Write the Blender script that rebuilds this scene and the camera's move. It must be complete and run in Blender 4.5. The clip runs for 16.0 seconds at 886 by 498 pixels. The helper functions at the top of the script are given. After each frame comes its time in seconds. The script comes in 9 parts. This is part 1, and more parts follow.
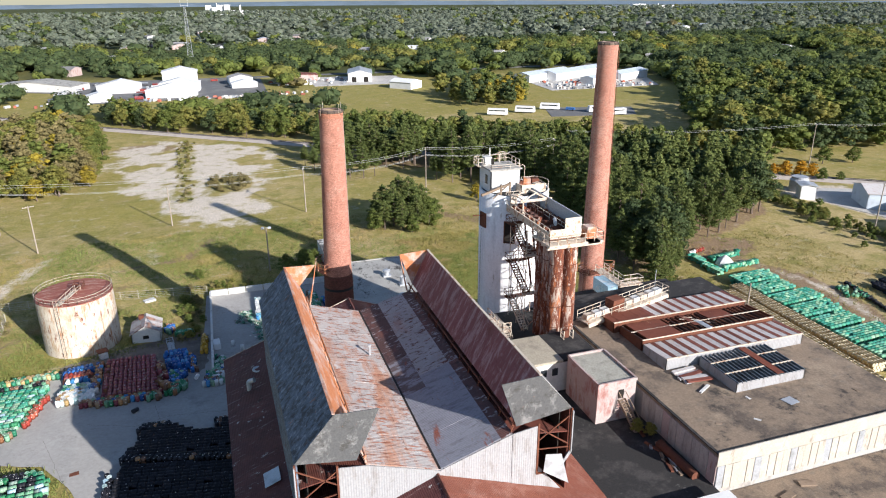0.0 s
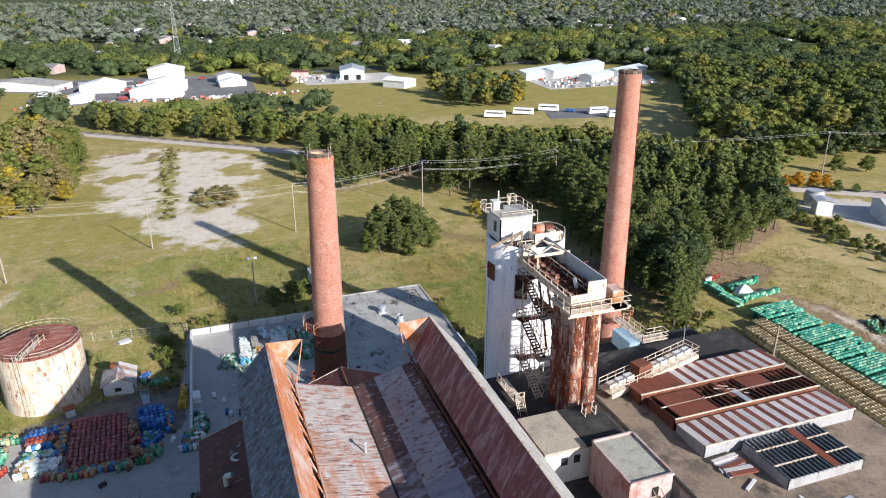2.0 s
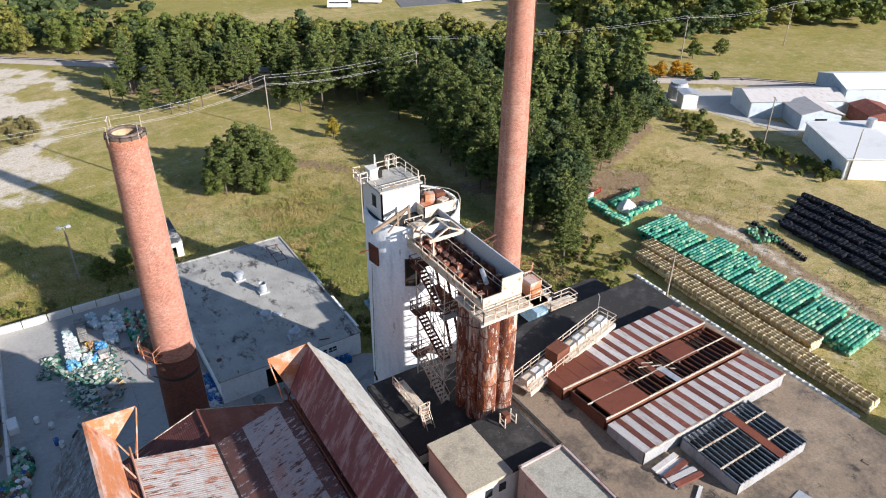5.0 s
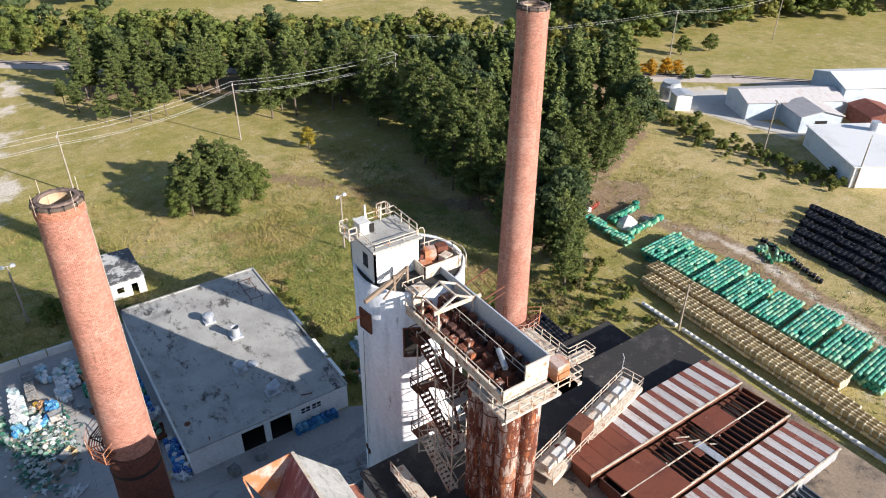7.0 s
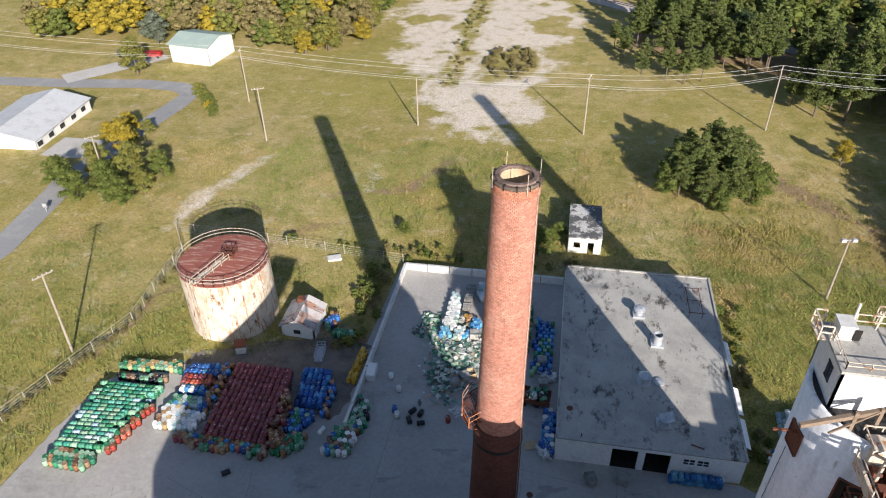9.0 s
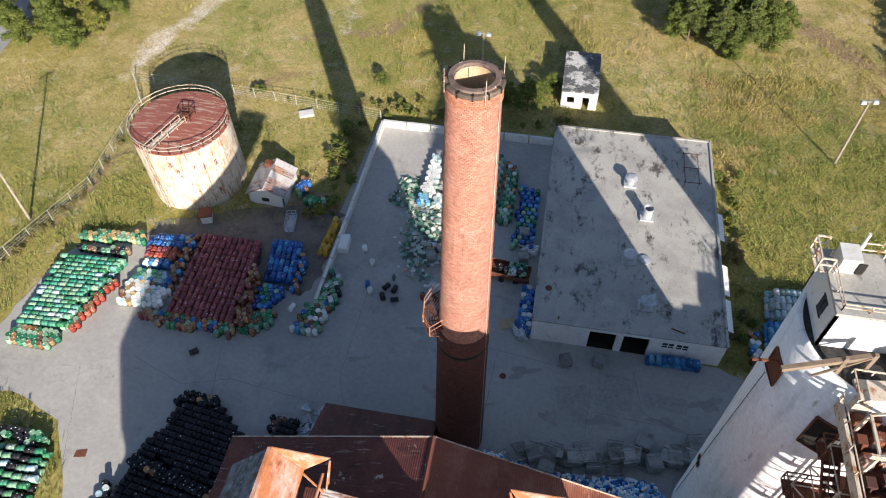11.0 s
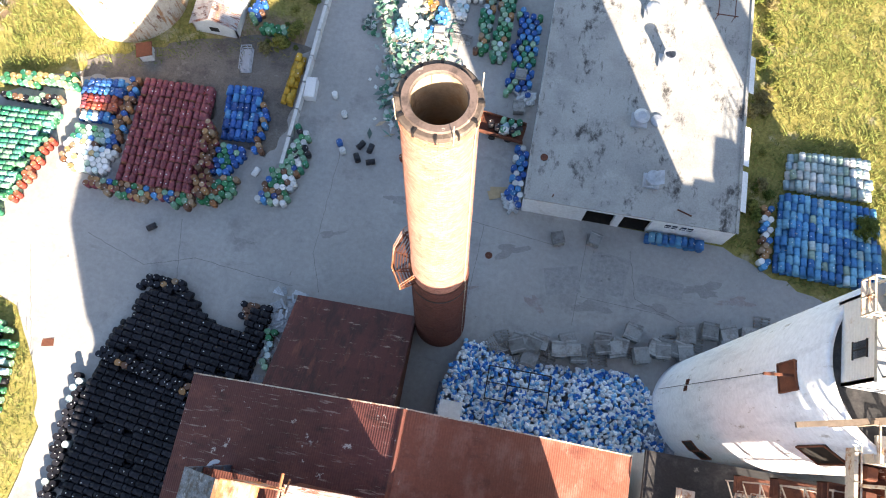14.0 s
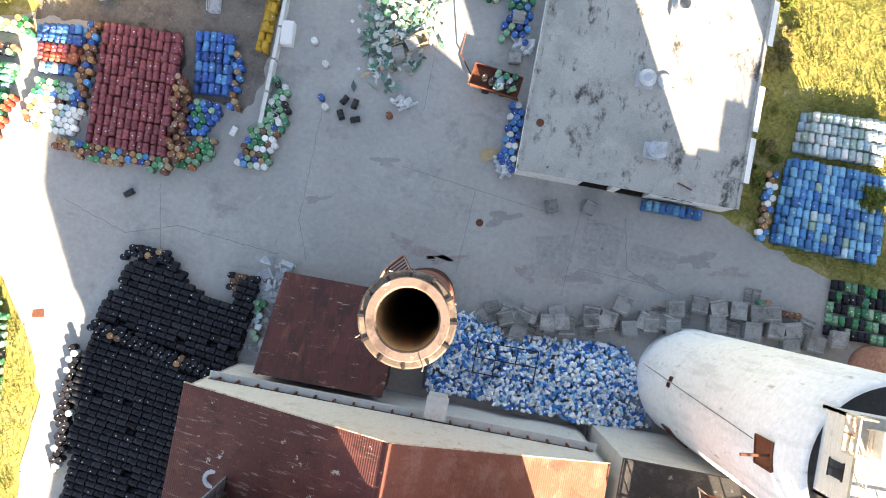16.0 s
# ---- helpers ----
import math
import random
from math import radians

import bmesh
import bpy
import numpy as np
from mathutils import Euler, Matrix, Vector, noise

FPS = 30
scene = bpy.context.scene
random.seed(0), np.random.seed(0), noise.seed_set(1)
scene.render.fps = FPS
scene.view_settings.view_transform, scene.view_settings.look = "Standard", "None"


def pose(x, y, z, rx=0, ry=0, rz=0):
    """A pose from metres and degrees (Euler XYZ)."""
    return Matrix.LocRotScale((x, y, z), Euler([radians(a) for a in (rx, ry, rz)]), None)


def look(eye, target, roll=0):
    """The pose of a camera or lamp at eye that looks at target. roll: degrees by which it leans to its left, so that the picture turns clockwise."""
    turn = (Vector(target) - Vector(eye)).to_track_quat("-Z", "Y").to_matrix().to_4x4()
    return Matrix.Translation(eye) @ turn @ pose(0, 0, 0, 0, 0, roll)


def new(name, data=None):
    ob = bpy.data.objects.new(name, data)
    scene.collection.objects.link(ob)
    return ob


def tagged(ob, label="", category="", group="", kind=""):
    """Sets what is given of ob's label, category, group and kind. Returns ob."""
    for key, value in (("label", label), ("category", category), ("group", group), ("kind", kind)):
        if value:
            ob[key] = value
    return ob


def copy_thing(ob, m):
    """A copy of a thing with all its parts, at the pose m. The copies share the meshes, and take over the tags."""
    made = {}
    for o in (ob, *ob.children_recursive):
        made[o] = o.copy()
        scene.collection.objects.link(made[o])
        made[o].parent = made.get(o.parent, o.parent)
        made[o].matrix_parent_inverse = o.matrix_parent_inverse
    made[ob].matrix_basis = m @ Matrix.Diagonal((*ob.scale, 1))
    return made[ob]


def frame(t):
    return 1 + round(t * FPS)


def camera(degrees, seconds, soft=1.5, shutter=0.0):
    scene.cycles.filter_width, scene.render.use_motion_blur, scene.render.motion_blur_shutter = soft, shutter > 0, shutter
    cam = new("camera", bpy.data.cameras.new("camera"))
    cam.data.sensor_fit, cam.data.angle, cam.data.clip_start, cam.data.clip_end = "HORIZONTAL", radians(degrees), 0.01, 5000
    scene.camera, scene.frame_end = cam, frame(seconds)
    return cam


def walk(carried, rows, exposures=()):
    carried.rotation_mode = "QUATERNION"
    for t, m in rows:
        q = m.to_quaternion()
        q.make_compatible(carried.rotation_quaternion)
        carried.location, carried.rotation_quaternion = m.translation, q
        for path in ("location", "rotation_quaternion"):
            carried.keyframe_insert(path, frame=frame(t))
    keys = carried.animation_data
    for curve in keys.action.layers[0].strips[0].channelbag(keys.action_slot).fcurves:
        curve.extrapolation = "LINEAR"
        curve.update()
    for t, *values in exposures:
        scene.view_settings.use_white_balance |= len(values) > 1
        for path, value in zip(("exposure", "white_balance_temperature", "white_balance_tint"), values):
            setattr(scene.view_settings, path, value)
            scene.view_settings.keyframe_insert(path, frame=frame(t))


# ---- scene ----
cam = camera(65.0, 16.0, soft=1.1)
METRES, EYE, TILT, LEAN, TURN = 94.0, 55.44, 0.0, 0.0, -18.6
ROWS = [
    (0, 0.0, 0.0, 0.0, -0.09, -20.55, 0.25),
    (0.5, -0.003, 0.0354, 0.0111, -0.05, -20.53, 0.25),
    (1, -0.0058, 0.0692, 0.0237, -0.01, -20.53, 0.26),
    (1.5, -0.0093, 0.1006, 0.0349, 0.02, -20.66, 0.26),
    (2, -0.0125, 0.1319, 0.0412, -0.68, -21.42, 0.23),
    (2.5, -0.0157, 0.1636, 0.0465, -2.86, -23.18, 0.13),
    (3, -0.0177, 0.1986, 0.0528, -4.1, -26.12, 0.04),
    (3.5, -0.0178, 0.2337, 0.0589, -4.99, -28.86, -0.02),
    (4, -0.0176, 0.2681, 0.0625, -7.28, -30.49, -0.13),
    (4.5, -0.018, 0.3016, 0.0658, -10.6, -31.06, -0.25),
    (4.7, -0.018, 0.315, 0.0669, -11.9, -31.05, -0.25),
    (6.8, -0.0134, 0.4533, 0.0715, -16.31, -31.79, -0.47),
    (7, -0.0125, 0.4649, 0.0723, -15.78, -32.14, -0.46),
    (7.3, -0.0111, 0.4816, 0.074, -7.93, -32.99, 0.15),
    (7.5, -0.0099, 0.4926, 0.0748, -0.18, -33.05, 0.15),
    (7.8, -0.0069, 0.5094, 0.0747, 10.69, -33.46, 0.66),
    (8, -0.0049, 0.5204, 0.0745, 17.3, -33.59, 0.66),
    (8.2, -0.0033, 0.5309, 0.0744, 22.19, -33.76, 0.75),
    (8.4, -0.002, 0.541, 0.0743, 25.9, -33.98, 0.79),
    (8.7, -0.0004, 0.5552, 0.0743, 28.4, -34.65, 0.82),
    (9.2, 0.0009, 0.5776, 0.0743, 28.62, -36.5, 0.83),
    (9.7, 0.0003, 0.5995, 0.0744, 28.68, -39.3, 0.84),
    (10.3, -0.0034, 0.6271, 0.0749, 28.74, -43.93, 0.85),
    (10.5, -0.0055, 0.637, 0.0752, 28.84, -45.7, 0.87),
    (11, -0.0123, 0.6627, 0.076, 29.0, -50.37, 0.84),
    (11.5, -0.0208, 0.6888, 0.0768, 29.02, -55.07, 0.83),
    (12, -0.0308, 0.7153, 0.0771, 29.06, -59.65, 0.82),
    (12.5, -0.0424, 0.7419, 0.0776, 29.1, -63.96, 0.79),
    (13, -0.0547, 0.7696, 0.0782, 29.1, -68.13, 0.79),
    (13.5, -0.0694, 0.7989, 0.079, 29.08, -71.77, 0.76),
    (14, -0.0842, 0.8302, 0.0794, 29.11, -73.51, 0.77),
    (14.5, -0.0995, 0.8619, 0.0798, 29.13, -74.52, 0.77),
    (15, -0.1145, 0.8945, 0.081, 29.15, -76.28, 0.79),
    (15.5, -0.1294, 0.9274, 0.0829, 29.15, -81.23, 0.81),
    (16, -0.1439, 0.9599, 0.0846, 29.17, -88.01, 0.82),
]
EXPOSURES = [(0.0, 1.06, 5950, 13), (4.7, 1.14, 6000, 13), (8.0, 1.24, 6200, 13), (8.6, 1.08, 6250, 14), (10.5, 1.06, 6450, 14), (11.0, 1.20, 6450, 13), (12.0, 1.5, 6400, 13), (12.5, 1.73, 6500, 13), (13.5, 2.36, 6850, 14), (14.5, 2.68, 7350, 15), (15.0, 2.80, 7700, 15), (16.0, 3.12, 8450, 15)]
walk(cam, [(t, pose(0, 0, EYE, TILT, LEAN, TURN) @ pose(METRES * x, METRES * y, METRES * z, 90 + pitch, roll, yaw)) for t, x, y, z, yaw, pitch, roll in ROWS], EXPOSURES)

# ---- light ----
SUN_ELEV, SUN_DIR = 22.0, Vector((0.4626, -0.8866, 0.0))  # towards the sun, on the ground
world = bpy.data.worlds.new("sky")
scene.world = world
world.use_nodes = True
wn = world.node_tree.nodes
sky = wn.new("ShaderNodeTexSky")
sky.sky_type, sky.sun_disc = "NISHITA", False
sky.sun_elevation, sky.sun_rotation = radians(SUN_ELEV), math.atan2(SUN_DIR.x, SUN_DIR.y)
sky.air_density, sky.dust_density, sky.ozone_density = 1.0, 0.6, 1.5
wn["Background"].inputs[1].default_value = 0.062
world.node_tree.links.new(sky.outputs[0], wn["Background"].inputs[0])
sun = new("sun", bpy.data.lights.new("sun", "SUN"))
sun.data.energy, sun.data.angle, sun.data.color = 4.2, radians(0.5), (1.0, 0.92, 0.80)
sun_from = SUN_DIR * math.cos(radians(SUN_ELEV)) + Vector((0, 0, math.sin(radians(SUN_ELEV))))
sun.matrix_world = look(sun_from * 200, (0, 0, 0))

# ---- materials ----
RNG = np.random.default_rng(7)


def layered(name, base, layers=(), rough=0.8, metal=0.0, fine=0.25, fine_scale=6.0, bump=0.0, bump_scale=8.0, rand="", spread=0.3, ridge=None, palette=None, spec=0.3):
    """A surface: a base colour, stains (colour, scale xyz, low, high) laid over it by noise, fine grain, and a shade for each piece.
    ridge: (axis, pitch, depth) of corrugation. palette: colours picked at random for each piece."""
    m = bpy.data.materials.new(name)
    m.use_nodes = True
    nt = m.node_tree
    N, L = nt.nodes, nt.links
    b = N["Principled BSDF"]
    b.inputs["Roughness"].default_value, b.inputs["Metallic"].default_value = rough, metal
    b.inputs["Specular IOR Level"].default_value = spec
    geo = N.new("ShaderNodeNewGeometry")
    col = None
    if rand == "object":
        rnd = N.new("ShaderNodeObjectInfo").outputs["Random"]
    elif rand == "island":
        rnd = geo.outputs["Random Per Island"]
    else:
        rnd = None
    if palette:
        ramp = N.new("ShaderNodeValToRGB")
        ramp.color_ramp.interpolation = "CONSTANT"
        e = ramp.color_ramp.elements
        while len(e) < len(palette):
            e.new(0.5)
        for i, c in enumerate(palette):
            e[i].position, e[i].color = i / len(palette), (*c, 1)
        L.new(rnd, ramp.inputs[0])
        col = ramp.outputs[0]
    else:
        rgb = N.new("ShaderNodeRGB")
        rgb.outputs[0].default_value = (*base, 1)
        col = rgb.outputs[0]
    for c, sc, lo, hi in layers:
        mp = N.new("ShaderNodeMapping")
        mp.inputs["Scale"].default_value = sc if hasattr(sc, "__len__") else (sc, sc, sc)
        L.new(geo.outputs["Position"], mp.inputs[0])
        no = N.new("ShaderNodeTexNoise")
        no.inputs["Scale"].default_value, no.inputs["Detail"].default_value, no.inputs["Roughness"].default_value = 1.0, 8.0, 0.72
        L.new(mp.outputs[0], no.inputs["Vector"])
        mr = N.new("ShaderNodeMapRange")
        mr.inputs["From Min"].default_value, mr.inputs["From Max"].default_value = lo, hi
        L.new(no.outputs["Fac"], mr.inputs["Value"])
        mix = N.new("ShaderNodeMix")
        mix.data_type = "RGBA"
        L.new(mr.outputs[0], mix.inputs["Factor"])
        L.new(col, mix.inputs["A"])
        mix.inputs["B"].default_value = (*c, 1)
        col = mix.outputs["Result"]
    val = None
    if fine:
        no = N.new("ShaderNodeTexNoise")
        no.inputs["Scale"].default_value, no.inputs["Detail"].default_value, no.inputs["Roughness"].default_value = fine_scale, 6.0, 0.7
        L.new(geo.outputs["Position"], no.inputs["Vector"])
        mr = N.new("ShaderNodeMapRange")
        mr.inputs["From Min"].default_value, mr.inputs["From Max"].default_value = 0.32, 0.68
        mr.inputs["To Min"].default_value, mr.inputs["To Max"].default_value = 1 - fine, 1 + fine
        L.new(no.outputs["Fac"], mr.inputs["Value"])
        val = mr.outputs[0]
    if rnd is not None and spread:
        mr = N.new("ShaderNodeMapRange")
        mr.inputs["To Min"].default_value, mr.inputs["To Max"].default_value = 1 - spread, 1 + spread
        if palette:
            wh = N.new("ShaderNodeTexWhiteNoise")
            wh.noise_dimensions = "1D"
            L.new(rnd, wh.inputs["W"])
            L.new(wh.outputs["Value"], mr.inputs["Value"])
        else:
            L.new(rnd, mr.inputs["Value"])
        if val is None:
            val = mr.outputs[0]
        else:
            mu = N.new("ShaderNodeMath")
            mu.operation = "MULTIPLY"
            L.new(val, mu.inputs[0])
            L.new(mr.outputs[0], mu.inputs[1])
            val = mu.outputs[0]
    if val is not None:
        vm = N.new("ShaderNodeVectorMath")
        vm.operation = "SCALE"
        L.new(col, vm.inputs[0])
        L.new(val, vm.inputs["Scale"])
        col = vm.outputs[0]
    L.new(col, b.inputs["Base Color"])
    height = None
    if bump:
        no = N.new("ShaderNodeTexNoise")
        no.inputs["Scale"].default_value, no.inputs["Detail"].default_value = bump_scale, 6.0
        L.new(geo.outputs["Position"], no.inputs["Vector"])
        height = no.outputs["Fac"]
        bp = N.new("ShaderNodeBump")
        bp.inputs["Strength"].default_value, bp.inputs["Distance"].default_value = 1.0, bump
        L.new(height, bp.inputs["Height"])
        L.new(bp.outputs[0], b.inputs["Normal"])
    if ridge:
        axis, pitch, depth = ridge
        wv = N.new("ShaderNodeTexWave")
        wv.bands_direction = axis
        wv.inputs["Scale"].default_value = 0.314 / pitch
        L.new(geo.outputs["Position"], wv.inputs["Vector"])
        bp2 = N.new("ShaderNodeBump")
        bp2.inputs["Strength"].default_value, bp2.inputs["Distance"].default_value = 1.0, depth
        L.new(wv.outputs["Fac"], bp2.inputs["Height"])
        if bump:
            L.new(bp.outputs[0], bp2.inputs["Normal"])
        L.new(bp2.outputs[0], b.inputs["Normal"])
    return m


RUST = (0.20, 0.065, 0.03)
ORANGE = (0.42, 0.15, 0.06)
M = {}
M["concrete"] = layered("yard_concrete", (0.381, 0.365, 0.342), [((0.326, 0.316, 0.297), 0.07, 0.44, 0.62), ((0.268, 0.255, 0.239), 0.20, 0.56, 0.68), ((0.418, 0.408, 0.384), 0.12, 0.54, 0.70), ((0.243, 0.228, 0.206), (0.05, 0.30, 1.0), 0.60, 0.72), ((0.136, 0.132, 0.122), 0.6, 0.675, 0.73), ((0.262, 0.199, 0.175), 0.12, 0.68, 0.73), ((0.214, 0.194, 0.175), (1.6, 0.35, 1.0), 0.66, 0.72)], 0.9, fine=0.10, fine_scale=2.2, bump=0.010)
M["slab"] = layered("gravel_roof", (0.245, 0.187, 0.135), [((0.125, 0.10, 0.08), 0.20, 0.46, 0.58), ((0.34, 0.265, 0.19), 0.13, 0.52, 0.66), ((0.06, 0.052, 0.045), 0.40, 0.58, 0.66), ((0.20, 0.165, 0.13), 0.9, 0.56, 0.66)], 0.95, fine=0.22, fine_scale=5.0, bump=0.02)
M["tar"] = layered("tar_roof", (0.032, 0.031, 0.031), [((0.065, 0.06, 0.058), 0.35, 0.50, 0.62), ((0.26, 0.24, 0.21), 0.16, 0.66, 0.70), ((0.11, 0.105, 0.10), 1.2, 0.62, 0.68)], 0.9, fine=0.25, bump=0.01)
M["roof_grey"] = layered("flat_roof_membrane", (0.39, 0.38, 0.35), [((0.31, 0.30, 0.28), 0.25, 0.45, 0.62), ((0.45, 0.435, 0.40), 0.4, 0.56, 0.72), ((0.075, 0.07, 0.065), (0.55, 0.32, 1), 0.545, 0.64), ((0.12, 0.11, 0.10), (2.4, 0.5, 1), 0.60, 0.68)], 0.9, fine=0.12, bump=0.01)
M["white_wall"] = layered("white_painted_masonry", (0.59, 0.585, 0.565), [((0.46, 0.44, 0.40), 0.5, 0.52, 0.7), ((0.30, 0.26, 0.22), (1.4, 1.4, 0.35), 0.62, 0.76)], 0.85, fine=0.10, fine_scale=3, bump=0.02)
M["gable_sheet"] = layered("weathered_white_sheet", (0.34, 0.34, 0.35), [((0.26, 0.245, 0.24), (1.2, 1.2, 0.4), 0.5, 0.64), ((0.26, 0.13, 0.09), (1.5, 1.5, 0.4), 0.64, 0.72)], 0.7, fine=0.12, ridge=("X", 0.2, 0.015))
M["silo"] = layered("silo_white_stucco", (0.82, 0.83, 0.85), [((0.66, 0.67, 0.69), (0.8, 0.8, 0.16), 0.50, 0.66), ((0.40, 0.37, 0.33), (1.6, 1.6, 0.45), 0.60, 0.70), ((0.20, 0.16, 0.13), (2.4, 2.4, 0.9), 0.66, 0.72), ((0.28, 0.16, 0.09), (2.2, 2.2, 0.25), 0.68, 0.76)], 0.85, fine=0.10, fine_scale=3, bump=0.03, bump_scale=2.5)
M["bin"] = layered("rusted_white_bin", (0.40, 0.33, 0.28), [((0.13, 0.040, 0.022), (1.5, 1.5, 0.30), 0.42, 0.50), ((0.34, 0.115, 0.045), (2.0, 2.0, 0.45), 0.53, 0.60), ((0.60, 0.54, 0.48), (2.6, 2.6, 0.8), 0.575, 0.61), ((0.055, 0.025, 0.018), (1.8, 1.8, 0.25), 0.60, 0.68)], 0.75, metal=0.0, fine=0.2, bump=0.01)
M["pale_steel"] = layered("weathered_cream_paint", (0.56, 0.49, 0.40), [((0.32, 0.15, 0.07), 1.6, 0.52, 0.62), ((0.66, 0.60, 0.52), 0.8, 0.6, 0.7)], 0.7, fine=0.15)
M["rust"] = layered("rusted_steel", (0.135, 0.050, 0.030), [((0.22, 0.085, 0.045), 0.7, 0.52, 0.70), ((0.07, 0.03, 0.022), 0.9, 0.56, 0.72)], 0.85, fine=0.2)
M["rust_orange"] = layered("orange_rust_primer", (0.44, 0.17, 0.075), [((0.50, 0.38, 0.33), (0.8, 0.22, 0.8), 0.46, 0.60), ((0.24, 0.08, 0.04), 0.6, 0.58, 0.7)], 0.75, fine=0.15)
M["roof_rust"] = layered("rusted_corrugated_roof", (0.135, 0.046, 0.034), [((0.21, 0.070, 0.044), (0.25, 0.5, 0.5), 0.48, 0.64), ((0.080, 0.034, 0.028), (0.35, 0.7, 0.7), 0.54, 0.68), ((0.28, 0.10, 0.06), (0.10, 0.12, 0.3), 0.56, 0.66), ((0.27, 0.20, 0.175), (2.2, 0.30, 0.8), 0.60, 0.68), ((0.44, 0.38, 0.35), (0.5, 0.9, 0.5), 0.66, 0.70)], 0.7, fine=0.10, rand="object", spread=0.10, ridge=("X", 0.16, 0.02))
M["roof_white"] = layered("peeling_galvanised_roof", (0.38, 0.36, 0.36), [((0.46, 0.44, 0.44), (0.7, 0.4, 0.6), 0.50, 0.66), ((0.40, 0.22, 0.17), (0.30, 0.14, 0.3), 0.52, 0.68), ((0.13, 0.05, 0.035), (1.0, 2.6, 1.0), 0.54, 0.60), ((0.20, 0.065, 0.04), (0.22, 1.1, 0.5), 0.60, 0.67)], 0.6, metal=0.15, fine=0.12, rand="object", spread=0.05, ridge=("Y", 0.2, 0.015))
M["roof_pink"] = layered("reddish_windband_sheet", (0.215, 0.080, 0.082), [((0.36, 0.235, 0.24), (0.35, 1.5, 0.35), 0.49, 0.60), ((0.17, 0.055, 0.05), (0.5, 0.4, 0.6), 0.56, 0.7), ((0.48, 0.38, 0.37), (1.4, 0.5, 0.5), 0.64, 0.70)], 0.65, metal=0.1, fine=0.12, rand="object", spread=0.12, ridge=("Y", 0.2, 0.015))
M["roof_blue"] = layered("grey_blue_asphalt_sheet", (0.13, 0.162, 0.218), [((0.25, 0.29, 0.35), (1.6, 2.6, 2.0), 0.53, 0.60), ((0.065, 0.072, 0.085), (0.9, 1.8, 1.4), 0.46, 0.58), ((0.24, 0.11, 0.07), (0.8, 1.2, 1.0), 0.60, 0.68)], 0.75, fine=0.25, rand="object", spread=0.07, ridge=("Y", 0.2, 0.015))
M["roof_warm"] = layered("peeling_orange_roof", (0.43, 0.40, 0.385), [((0.46, 0.26, 0.18), (0.55, 0.10, 0.4), 0.47, 0.60), ((0.50, 0.48, 0.47), (0.8, 0.4, 0.6), 0.55, 0.66), ((0.36, 0.15, 0.09), (0.75, 2.6, 0.8), 0.535, 0.60), ((0.15, 0.06, 0.04), (0.55, 4.2, 0.9), 0.555, 0.61)], 0.65, metal=0.1, fine=0.14, rand="object", spread=0.05, ridge=("Y", 0.2, 0.015))
M["roof_lilac"] = layered("lilac_grey_roof_sheet", (0.30, 0.30, 0.335), [((0.20, 0.195, 0.215), (0.5, 2.0, 0.5), 0.50, 0.64), ((0.30, 0.105, 0.07), (0.9, 0.22, 0.9), 0.585, 0.645), ((0.12, 0.10, 0.10), (1.2, 0.3, 1.2), 0.64, 0.70)], 0.6, metal=0.1, fine=0.14, rand="object", spread=0.05, ridge=("Y", 0.2, 0.012))
M["roof_worn"] = layered("half_stripped_roof_sheet", (0.15, 0.11, 0.11), [((0.30, 0.29, 0.32), (0.6, 1.6, 0.6), 0.49, 0.56), ((0.24, 0.09, 0.065), (0.9, 0.3, 0.9), 0.58, 0.65)], 0.62, metal=0.1, fine=0.15, rand="object", spread=0.06, ridge=("Y", 0.2, 0.014))
M["roof_dark"] = layered("dark_stripped_roof", (0.11, 0.062, 0.057), [((0.19, 0.085, 0.068), (0.5, 0.35, 0.5), 0.50, 0.64), ((0.36, 0.34, 0.35), (1.0, 2.4, 1.0), 0.555, 0.60), ((0.04, 0.026, 0.025), (0.7, 1.2, 0.7), 0.58, 0.68)], 0.65, metal=0.1, fine=0.16, rand="object", spread=0.06, ridge=("Y", 0.2, 0.015))
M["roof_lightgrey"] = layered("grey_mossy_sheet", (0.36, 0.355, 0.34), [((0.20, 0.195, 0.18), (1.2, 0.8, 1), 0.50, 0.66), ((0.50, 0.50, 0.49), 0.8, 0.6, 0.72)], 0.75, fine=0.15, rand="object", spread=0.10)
M["strip_white"] = layered("white_roof_strip", (0.50, 0.48, 0.47), [((0.36, 0.24, 0.19), (2.5, 0.5, 1), 0.52, 0.68), ((0.24, 0.09, 0.06), (3, 0.6, 1), 0.64, 0.72)], 0.6, fine=0.12, rand="object", spread=0.12)
M["strip_rust"] = layered("rusty_roof_strip", (0.17, 0.055, 0.038), [((0.26, 0.12, 0.09), 1.0, 0.52, 0.7)], 0.7, fine=0.15, rand="object", spread=0.25)
M["sheet_rust"] = layered("brown_rust_sheet", (0.185, 0.058, 0.034), [((0.13, 0.042, 0.028), 0.5, 0.5, 0.66), ((0.36, 0.20, 0.13), (1.6, 0.35, 1), 0.64, 0.70)], 0.75, fine=0.12)
M["rib_brown"] = layered("brown_steel_rib", (0.075, 0.035, 0.028), [], 0.7)
M["rib_blue"] = layered("blue_grey_steel_rib", (0.13, 0.16, 0.19), [((0.06, 0.05, 0.05), 0.9, 0.5, 0.66)], 0.55, metal=0.3)
M["galv"] = layered("galvanised_sheet", (0.50, 0.52, 0.55), [((0.33, 0.34, 0.35), 0.8, 0.5, 0.68), ((0.35, 0.2, 0.13), 1.2, 0.68, 0.76)], 0.45, metal=0.4, fine=0.1)
